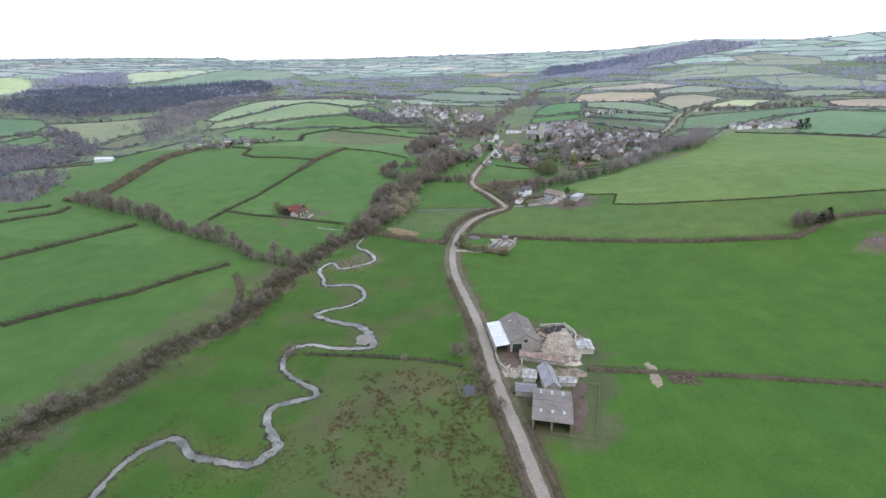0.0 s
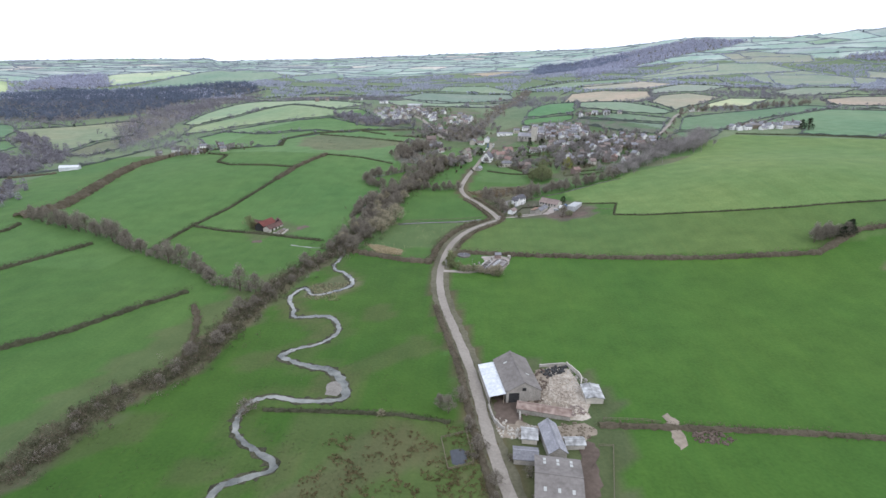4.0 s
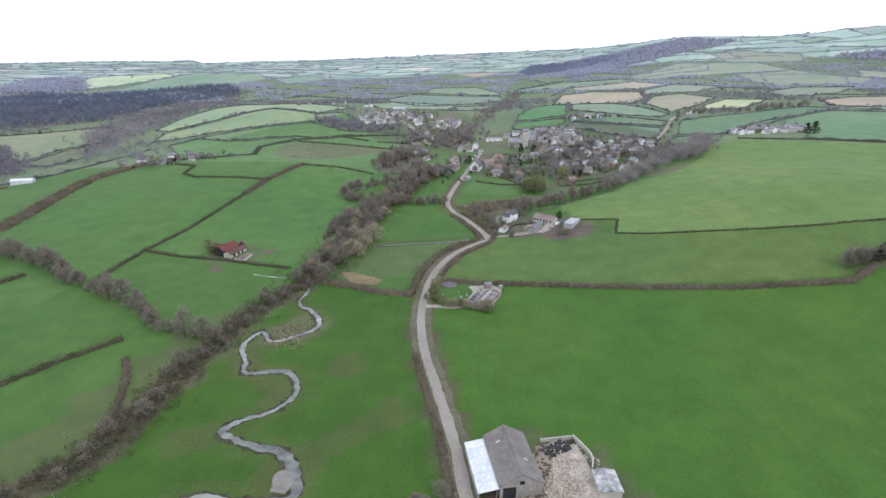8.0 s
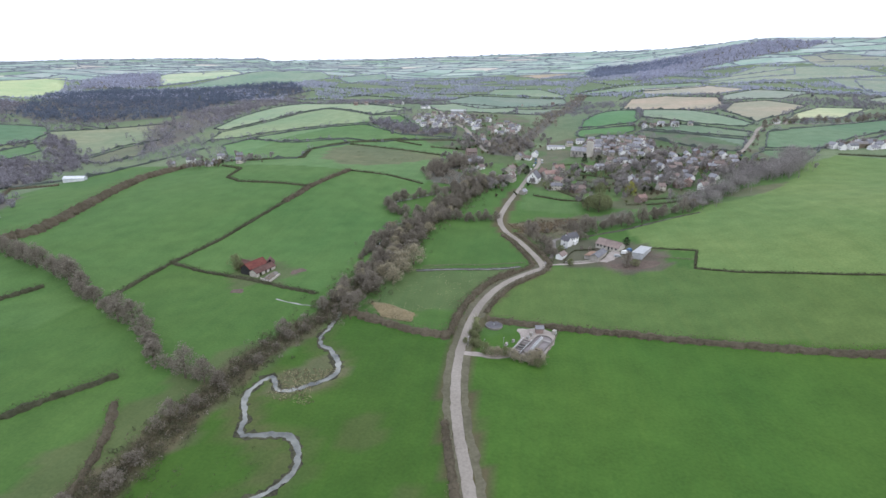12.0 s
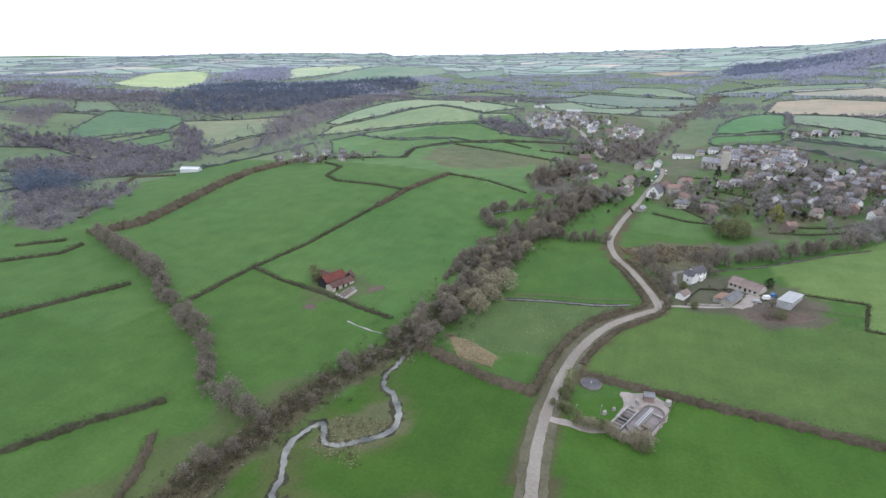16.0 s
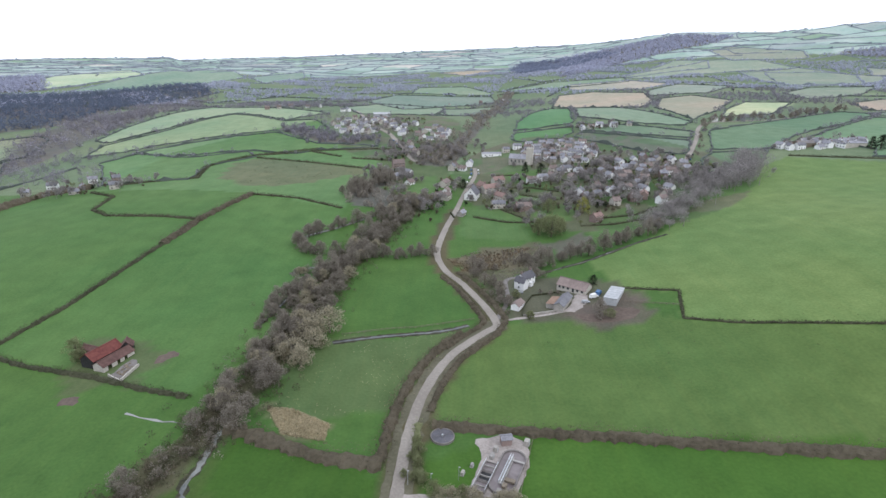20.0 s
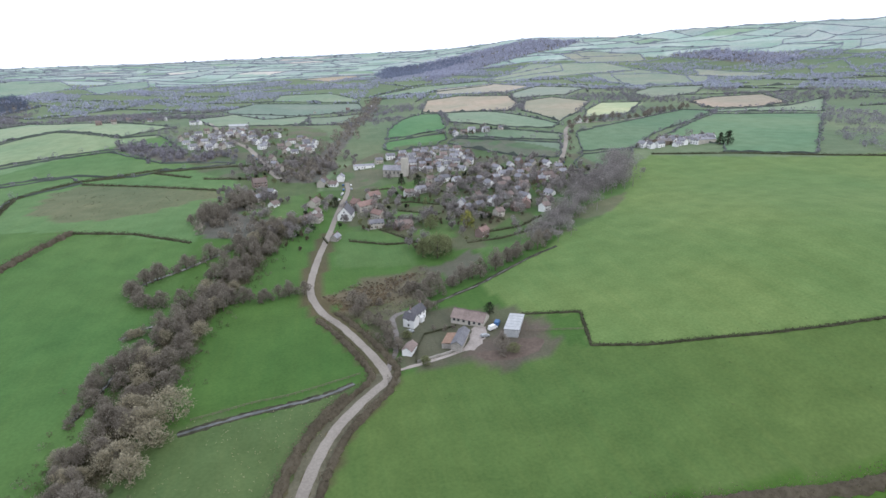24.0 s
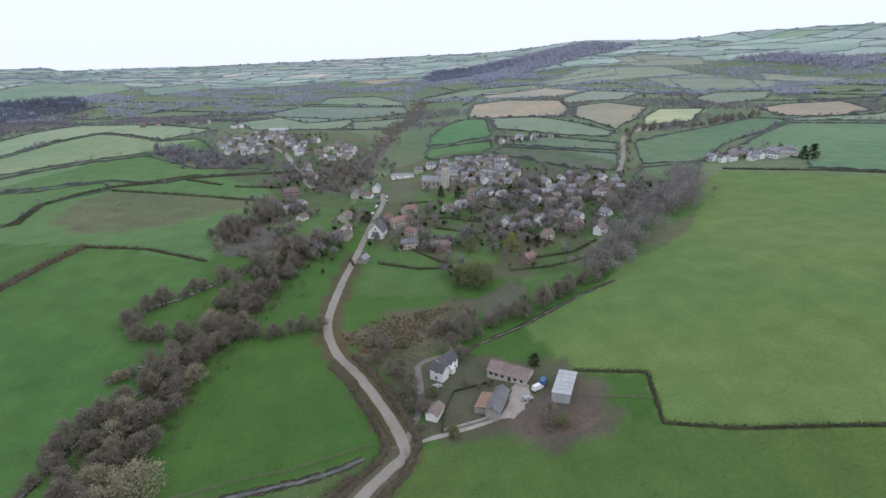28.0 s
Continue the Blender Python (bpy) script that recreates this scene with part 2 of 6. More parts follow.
# ---- the lie of the land ----
# the skyline round the valley: bearing in degrees and height of the land there
SKYLINE = [(-90, 60), (-59, 0), (-50, 42), (-43, 78), (-35, 102), (-26.6, 119), (-25.8, 102), (-20, 122), (-14, 140), (-7, 172), (0, 200), (7, 225), (13, 240), (17, 262), (20, 288), (22, 300), (30, 298), (32, 306), (35, 328), (41, 345), (47, 356), (90, 380)]


def gauss(x, y, cx, cy, sx, sy, h):
    return h * np.exp(-((x - cx) / sx) ** 2 - ((y - cy) / sy) ** 2)


def soft(v, w):
    return w * np.logaddexp(0.0, v / w)


def height(x, y):
    """The lie of the land: valley floor, the slopes on both sides and the far hills."""
    x, y = np.asarray(x, float), np.asarray(y, float)
    r = np.hypot(x, y - 300)
    z = 0.012 * (soft(y - 380, 60) - soft(y - 1500, 60))
    z = z + 0.105 * (soft(x - 45, 25) - soft(x - 520, 60)) * (1 / (1 + np.exp(-(y - 330) / 60))) * (1 / (1 + np.exp((r - 1500) / 250)))
    z = z + 0.02 * (soft(x - 45, 25) - soft(x - 520, 60)) * (1 / (1 + np.exp((r - 1500) / 250)))
    z = z + gauss(x, y, -185, 640, 170, 150, 12) + gauss(x, y, -270, 1180, 260, 330, 30)
    z = z - gauss(x, y, -640, 760, 230, 420, 22) - gauss(x, y, -210, 400, 70, 90, 5)
    z = z + gauss(x, y, 150, 1050, 230, 260, 26) + gauss(x, y, 260, 470, 120, 120, 18)
    z = z + gauss(x, y, -1150, 2650, 700, 420, 26) - gauss(x, y, -900, 1750, 700, 330, 25)
    az = np.degrees(np.arctan2(x, y - 300))
    top = np.interp(az, [s[0] for s in SKYLINE], [s[1] for s in SKYLINE])
    reach = 4250 - 800 / (1 + np.exp(-(az - 13) / 4))
    u = np.clip((r - 700) / (reach - 700), 0, 1)
    rise = u ** 1.6 * (1 - 0.35 * np.clip((r - reach - 150) / 1000, 0, 1))
    z = z * (1 - u) + top * rise
    far = np.exp(-((r - 2300) / 900) ** 2)
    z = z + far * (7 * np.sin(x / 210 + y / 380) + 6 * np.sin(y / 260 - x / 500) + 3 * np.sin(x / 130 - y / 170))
    return z


def gz(x, y):
    return float(height(x, y))


# ---- building helpers ----
def thing(name, x, y, turn=0.0, label="", category="", group="", kind="", z=None):
    ob = new(name)
    ob.empty_display_size = 0.5
    ob.matrix_world = pose(x, y, gz(x, y) if z is None else z, 0, 0, turn)
    return tagged(ob, label, category, group, kind)


def part(name, bm, material, parent, label=""):
    if isinstance(bm, bmesh.types.BMesh):
        me = bpy.data.meshes.new(name)
        bm.to_mesh(me)
        bm.free()
    else:
        me = bm
    if not me.materials:
        me.materials.append(material)
    ob = new(name, me)
    ob.parent = parent
    if label:
        ob["label"] = label
    return ob


def mesh_of(name, verts, faces, material):
    me = bpy.data.meshes.new(name)
    me.from_pydata([tuple(v) for v in verts], [], [tuple(f) for f in faces])
    me.materials.append(material)
    return me


def box(bm, x0, x1, y0, y1, z0, z1):
    v = [bm.verts.new(p) for p in ((x0, y0, z0), (x1, y0, z0), (x1, y1, z0), (x0, y1, z0), (x0, y0, z1), (x1, y0, z1), (x1, y1, z1), (x0, y1, z1))]
    for f in ((3, 2, 1, 0), (4, 5, 6, 7), (0, 1, 5, 4), (1, 2, 6, 5), (2, 3, 7, 6), (3, 0, 4, 7)):
        bm.faces.new([v[i] for i in f])
    return v


def boxed(x0, x1, y0, y1, z0, z1):
    bm = bmesh.new()
    box(bm, x0, x1, y0, y1, z0, z1)
    return bm


def smooth_line(pts, step):
    """Points every step metres along a smooth curve through pts."""
    p = np.array(pts, float)
    p = np.vstack([2 * p[0] - p[1], p, 2 * p[-1] - p[-2]])
    fine = []
    for i in range(1, len(p) - 2):
        n = max(2, int(np.linalg.norm(p[i + 1] - p[i]) / 2))
        for u in np.arange(n) / n:
            a = -u ** 3 + 2 * u * u - u, 3 * u ** 3 - 5 * u * u + 2, -3 * u ** 3 + 4 * u * u + u, u ** 3 - u * u
            fine.append(sum(a[k] * p[i - 1 + k] for k in range(4)) / 2)
    fine.append(p[-2])
    fine = np.array(fine)
    d = np.concatenate([[0], np.cumsum(np.linalg.norm(np.diff(fine, axis=0), axis=1))])
    s = np.linspace(0, d[-1], max(2, int(d[-1] / step) + 1))
    return np.stack([np.interp(s, d, fine[:, 0]), np.interp(s, d, fine[:, 1])], 1)


def sides(line):
    t = np.gradient(line, axis=0)
    t /= np.linalg.norm(t, axis=1)[:, None] + 1e-9
    return np.stack([t[:, 1], -t[:, 0]], 1)


def ribbon(name, pts, width, lift, material, label, category, rag=0.0, offset=0.0, step=3.0, kind="structure"):
    """A strip that lies on the land, with a thickness and slightly uneven edges."""
    line = smooth_line(pts, step)
    n = sides(line)
    rng = np.random.default_rng(len(pts) * 7 + int(np.mean(width) * 10))
    w = np.broadcast_to(np.asarray(width, float), (len(line),)) / 2
    verts, faces = [], []
    for i in range(len(line)):
        a, b = offset - w[i] + rng.normal(0, 1) * rag, offset + w[i] + rng.normal(0, 1) * rag
        for k, o in enumerate((a - 0.3, a, (a + b) / 2, b, b + 0.3)):
            q = line[i] + n[i] * o
            verts.append((q[0], q[1], gz(*q) + (-0.5 if k in (0, 4) else lift)))
        if i:
            for k in range(4):
                j = 5 * i + k
                faces.append((j - 5, j - 4, j + 1, j))
    ob = new(name, mesh_of(name, verts, [f[::-1] for f in faces], material))
    return tagged(ob, label, category, "", kind)


def leaves(centres, radii, count, size, rng, squash=0.8, shell=0.35):
    """Many small slanting leaf or twig triangles filling balls of the given radii."""
    c = np.repeat(np.asarray(centres, float), count, axis=0)
    r = np.repeat(np.asarray(radii, float), count)
    d = rng.normal(size=(len(c), 3))
    d /= np.linalg.norm(d, axis=1)[:, None]
    q = c + d * (r * (shell + (1 - shell) * rng.random(len(c)) ** 0.6))[:, None] * np.array([1, 1, squash])
    a = rng.normal(size=(len(c), 3))
    b = rng.normal(size=(len(c), 3))
    a *= (size * (0.6 + 0.8 * rng.random(len(c))) / np.linalg.norm(a, axis=1))[:, None]
    b *= (size * 0.6 * (0.6 + 0.8 * rng.random(len(c))) / np.linalg.norm(b, axis=1))[:, None]
    v = np.stack([q - a * 0.5 - b * 0.3, q + a * 0.5 - b * 0.3, q + b * 0.7], 1).reshape(-1, 3)
    return v


def triangles(name, verts, material):
    verts = np.asarray(verts, np.float32)
    me = bpy.data.meshes.new(name)
    n = len(verts) // 3
    me.vertices.add(3 * n)
    me.vertices.foreach_set("co", verts[:3 * n].ravel())
    me.loops.add(3 * n)
    me.loops.foreach_set("vertex_index", np.arange(3 * n, dtype=np.int32))
    me.polygons.add(n)
    me.polygons.foreach_set("loop_start", np.arange(0, 3 * n, 3, dtype=np.int32))
    me.update(calc_edges=True)
    me.materials.append(material)
    return me


# ---- plan: roads, waters and field bounds, in metres ----
ROAD = [(27, 95), (20, 135), (15, 161), (8, 195), (2, 235), (-5, 267), (-12, 297), (-16, 328), (-16, 356), (-12, 391), (-1, 422), (17, 445), (21, 448), (21, 455), (17, 470), (7, 496), (-4, 518), (-9, 546), (-4, 591), (4, 637), (14, 700), (24, 754), (25, 784)]
STREET = [(-38, 812), (-49, 844), (-57, 882), (-72, 930), (-83, 966), (-101, 1002), (-121, 1049), (-139, 1113), (-165, 1200)]
HILL_LANE = [(176, 662), (200, 701), (223, 740), (245, 780), (276, 840), (306, 904), (341, 940), (429, 957), (500, 998), (566, 1038)]
RIVER = [(-104, 108), (-103, 124), (-103, 135), (-101, 142), (-95, 149), (-90, 147), (-85, 142), (-78, 141), (-66, 140), (-62, 145), (-61, 149), (-65, 155), (-69, 161), (-69, 169), (-62, 173), (-57, 176), (-58, 180), (-66, 185), (-73, 191), (-76, 196), (-77, 207), (-74, 211), (-69, 213), (-59, 211), (-45, 213), (-44, 217), (-48, 226), (-54, 233), (-61, 234), (-71, 238), (-76, 241), (-72, 247), (-63, 253), (-58, 263), (-60, 272), (-66, 279), (-75, 278), (-82, 277), (-85, 286), (-89, 293), (-91, 299), (-90, 306), (-87, 312), (-84, 308), (-82, 304), (-76, 304), (-69, 310), (-64, 316), (-64, 324), (-68, 331), (-73, 337), (-77, 339), (-80, 347), (-79, 354), (-79, 364), (-79, 373)]
RIVER_WIDE = [1.72, 1.72, 1.72, 2.03, 2.5, 2.81, 2.65, 2.65, 2.96, 3.43, 3.43, 2.96, 2.5, 2.65, 2.65, 2.65, 2.5, 2.03, 1.87, 1.87, 1.4, 2.03, 2.34, 2.5, 2.81, 3.59, 3.9, 4.06, 3.28, 2.5, 2.81, 2.03, 1.72, 2.03, 2.34, 2.65, 2.5, 2.18, 1.72, 2.03, 2.18, 2.18, 1.87, 1.72, 1.72, 2.03, 2.34, 2.34, 2.65, 2.65, 2.34, 1.87, 1.56, 2.03, 2.03, 1.56]
BELT = [(-152, 112), (-144, 140), (-140, 158), (-130, 173), (-126, 202), (-110, 231), (-106, 279), (-98, 333), (-91, 352), (-82, 373), (-76, 424), (-70, 467), (-63, 521), (-49, 571), (-38, 618), (-24, 663)]
STREAM = [(-328, 421), (-280, 403), (-245, 389), (-210, 366), (-173, 346), (-150, 328), (-140, 315), (-123, 306), (-112, 304)]
BROOK = [(46, 507), (65, 517), (81, 524), (96, 533), (119, 545), (138, 552)]
DITCH = [(-53, 432), (-41, 436), (-30, 439), (-20, 441), (-10, 443), (0, 446), (8, 450)]
DITCH_FENCE = [(-50, 439), (-43, 441), (-30, 445), (-17, 447), (-4, 451), (11, 456)]
OLD_STREAM = [(-91, 446), (-88, 457), (-86, 467), (-84, 478), (-82, 489), (-74, 497)]
OLD_STREAM_UPPER = [(-91, 503), (-85, 511), (-74, 516)]
HR = [(-46, 533), (-69, 532), (-89, 535), (-98, 546), (-98, 556), (-94, 564), (-82, 576), (-69, 594), (-58, 609), (-50, 620)]
CROSS_HEDGE = [(-46, 533), (-34, 533), (-24, 537), (-13, 540)]
REED = [(-67, 385), (-57, 384), (-43, 376), (-43, 368), (-58, 371)]
HEATH = [(-44, 194), (-18, 201), (-2, 183), (-7, 152), (-21, 131), (-43, 130), (-52, 148)]
SCRUB = [(-3, 533), (20, 549), (51, 554), (49, 524), (23, 517), (7, 514)]
EDGE_WOOD = [(138, 556), (160, 580), (185, 610), (210, 640), (236, 668), (262, 690)]
# each hedge: its line, width, height and description
HEDGES = [
    ([(-7, 377), (26, 373), (59, 369), (90, 363), (140, 354), (197, 350), (215, 362), (229, 372), (266, 376), (330, 388), (430, 400)], 3.6, 2.8, "long straight brown hedge between two pastures"),
    ([(90, 482), (114, 471), (106, 444), (126, 434), (148, 427), (168, 420), (189, 414), (213, 409), (260, 406), (340, 412), (440, 430)], 1.0, 1.0, "thin clipped hedge across the slope"),
    ([(-22, 357), (-43, 360), (-67, 370), (-77, 373)], 4.6, 3.0, "thick brown hedge from lane to river"),
    ([(-209, 214), (-194, 235), (-175, 255), (-161, 281), (-146, 302)], 2.7, 2.5, "dark green-brown hedge between pastures"),
    ([(-280, 293), (-268, 323), (-257, 357), (-250, 378)], 2.8, 2.5, "dark olive hedge dividing green pastures"),
    ([(-207, 372), (-207, 404), (-205, 425), (-194, 465), (-180, 551), (-177, 584), (-161, 647)], 2.2, 1.8, "dark hedge climbing between two fields"),
    ([(-205, 425), (-177, 414), (-144, 405), (-119, 396), (-99, 391)], 2.0, 1.6, "low hedge past the red barn"),
    ([(-161, 647), (-123, 642), (-84, 623)], 2.0, 1.8, "dark hedge on the brow of a field"),
    ([(-177, 584), (-204, 589), (-248, 593), (-268, 609), (-274, 646), (-306, 668)], 2.2, 1.8, "crooked dark hedge on the brow"),
    ([(-338, 424), (-326, 455), (-336, 500), (-350, 555), (-362, 615), (-350, 672), (-318, 690)], 8.5, 6.0, "broad brown double hedge along a track"),
    ([(-182, 540), (-179, 560), (-176, 586), (-168, 620), (-161, 648)], 4.2, 3.4, "tall brown overgrown hedge on the brow"),
    ([(-214, 818), (-141, 793), (-90, 774), (-55, 765)], 2.6, 2.0, "dark hedge across the hill pasture"),
    ([(-235, 710), (-250, 775), (-238, 808), (-220, 832), (-188, 842), (-157, 861), (-94, 875), (-66, 875)], 2.6, 2.0, "dark hedge across the hill pasture"),
    ([(-161, 855), (-124, 831)], 2.6, 2.0, "dark hedge across the hill pasture"),
    ([(-110, 824), (-60, 815)], 2.6, 2.0, "dark hedge across the hill pasture"),
    ([(-382, 451), (-426, 510), (-486, 591), (-444, 603)], 3.0, 2.4, "brown hedge round a small field"),
    ([(-360, 391), (-341, 410)], 2.6, 2.2, "dark hedge between narrow pastures"),
    ([(-345, 362), (-335, 375), (-321, 391), (-324, 408)], 2.6, 2.2, "dark hedge between narrow pastures"),
    ([(-135, 286), (-126, 272), (-121, 260), (-117, 248), (-114, 236)], 2.2, 1.6, "short brown hedge beside a field track"),
    ([(-301, 692), (-233, 710), (-252, 768), (-235, 813), (-214, 836), (-159, 872)], 2.2, 1.8, "winding hedge across the hill pasture"),
    ([(320, 739), (384, 699), (431, 654), (500, 600)], 2.2, 1.8, "dark hedge along the top of the slope"),
    ([(-70, 205), (-43, 206), (-23, 206), (-5, 203)], 1.4, 0.9, "low scrubby hedge from river to lane"),
    ([(45, 205), (71, 205), (111, 204), (154, 201), (240, 196), (360, 190)], 2.2, 1.2, "low brown bank hedge behind the farm"),
]
LAWNS = [[(28, 690), (63, 680), (93, 668), (86, 655), (60, 662)], [(-20, 684), (-49, 675), (-62, 697), (-28, 722)], [(59, 764), (110, 768), (100, 737), (71, 738), (45, 750)], [(14, 642), (35, 639), (51, 597), (56, 565), (5, 575)], [(153, 627), (164, 625), (154, 601), (145, 606)], [(91, 576), (130, 576), (127, 555), (105, 556)], [(-28, 744), (-15, 751), (-14, 696), (-25, 684)], [(168, 612), (228, 630), (246, 648), (256, 672), (222, 668), (190, 640)], [(20, 640), (48, 632), (60, 600), (10, 600)], [(60, 634), (84, 628), (92, 606), (70, 600)]]
# worn or weedy ground: outline and tone
WORN_PLOTS = [([(-211, 707), (-229, 784), (-213, 815), (-126, 789), (-79, 763), (-111, 722), (-134, 688), (-172, 672)], (0.118, 0.118, 0.068)), (SCRUB, (0.145, 0.112, 0.072)), ([(11, 511), (18, 475), (25, 460), (30, 480), (30, 496), (38, 510), (55, 524), (60, 563), (21, 552), (0, 535)], (0.112, 0.100, 0.066)), ([(28, 510), (64, 500), (92, 486), (98, 470), (84, 446), (60, 446), (30, 456)], (0.098, 0.094, 0.066)), ([(56, 555), (85, 572), (98, 560), (72, 536)], (0.125, 0.105, 0.098)), ([(30, 458), (34, 506), (60, 502), (80, 484), (74, 455), (50, 455)], (0.095, 0.092, 0.062)), ([(95, 470), (98, 455), (85, 443), (64, 444), (56, 455), (64, 470), (82, 474)], (0.11, 0.088, 0.075)), ([(-165, 425), (-150, 440), (-130, 425), (-118, 418), (-125, 398), (-150, 395)], (0.085, 0.105, 0.048)), ([(10, 242), (30, 246), (52, 236), (54, 205), (46, 158), (18, 158), (4, 200)], (0.085, 0.092, 0.048)), (REED, (0.20, 0.175, 0.11)), ([(-86, 318), (-64, 334), (-60, 310), (-68, 300), (-84, 300)], (0.110, 0.112, 0.065)), ([(-72, 438), (-20, 440), (10, 452), (-4, 400), (-40, 375), (-66, 385)], (0.078, 0.118, 0.045)), ([(220, 330), (240, 350), (268, 345), (262, 322)], (0.11, 0.11, 0.06)), ([(-160, 150), (-135, 250), (-118, 330), (-90, 345), (-95, 280), (-118, 200), (-130, 140)], (0.080, 0.105, 0.042))]
# pastures; the farther ones are lighter and bluer, a little haze painted in
NEAR_PLOTS = [
    ([(-450, 340), (-215, 330), (-205, 425), (-180, 551), (-161, 647), (-316, 675), (-450, 700)], (0.070, 0.142, 0.036)),
    ([(-85, 800), (-62, 690), (-30, 690), (0, 760), (0, 930), (-70, 930)], (0.080, 0.116, 0.047)),
    ([(-135, 95), (-128, 180), (-100, 270), (-84, 345), (-70, 372), (-22, 352), (-8, 250), (12, 150), (22, 95)], (0.044, 0.101, 0.013)),
    ([(-16, 356), (26, 374), (193, 355), (430, 400), (430, 100), (28, 95)], (0.051, 0.117, 0.016)),
    ([(26, 374), (193, 355), (430, 400), (560, 500), (440, 430), (340, 412), (260, 406), (213, 409), (168, 420), (126, 434), (106, 444), (95, 452), (24, 452), (17, 442), (1, 418), (-8, 395), (-11, 380)], (0.079, 0.135, 0.034)),
    ([(114, 471), (106, 444), (126, 434), (168, 420), (213, 409), (260, 406), (340, 412), (440, 430), (600, 600), (425, 649), (317, 735), (262, 695), (138, 556), (119, 545), (96, 533), (81, 524), (90, 482)], (0.115, 0.185, 0.055)),
    ([(-99, 391), (-205, 425), (-180, 551), (-161, 647), (-84, 623), (-70, 467)], (0.070, 0.145, 0.037)),
    ([(-316, 675), (-160, 650), (-84, 622), (-62, 700), (-75, 800), (-120, 900), (-200, 1060), (-330, 860)], (0.093, 0.174, 0.060)),
    ([(-5, 600), (50, 590), (80, 620), (60, 640), (10, 650)], (0.070, 0.129, 0.034)),
]
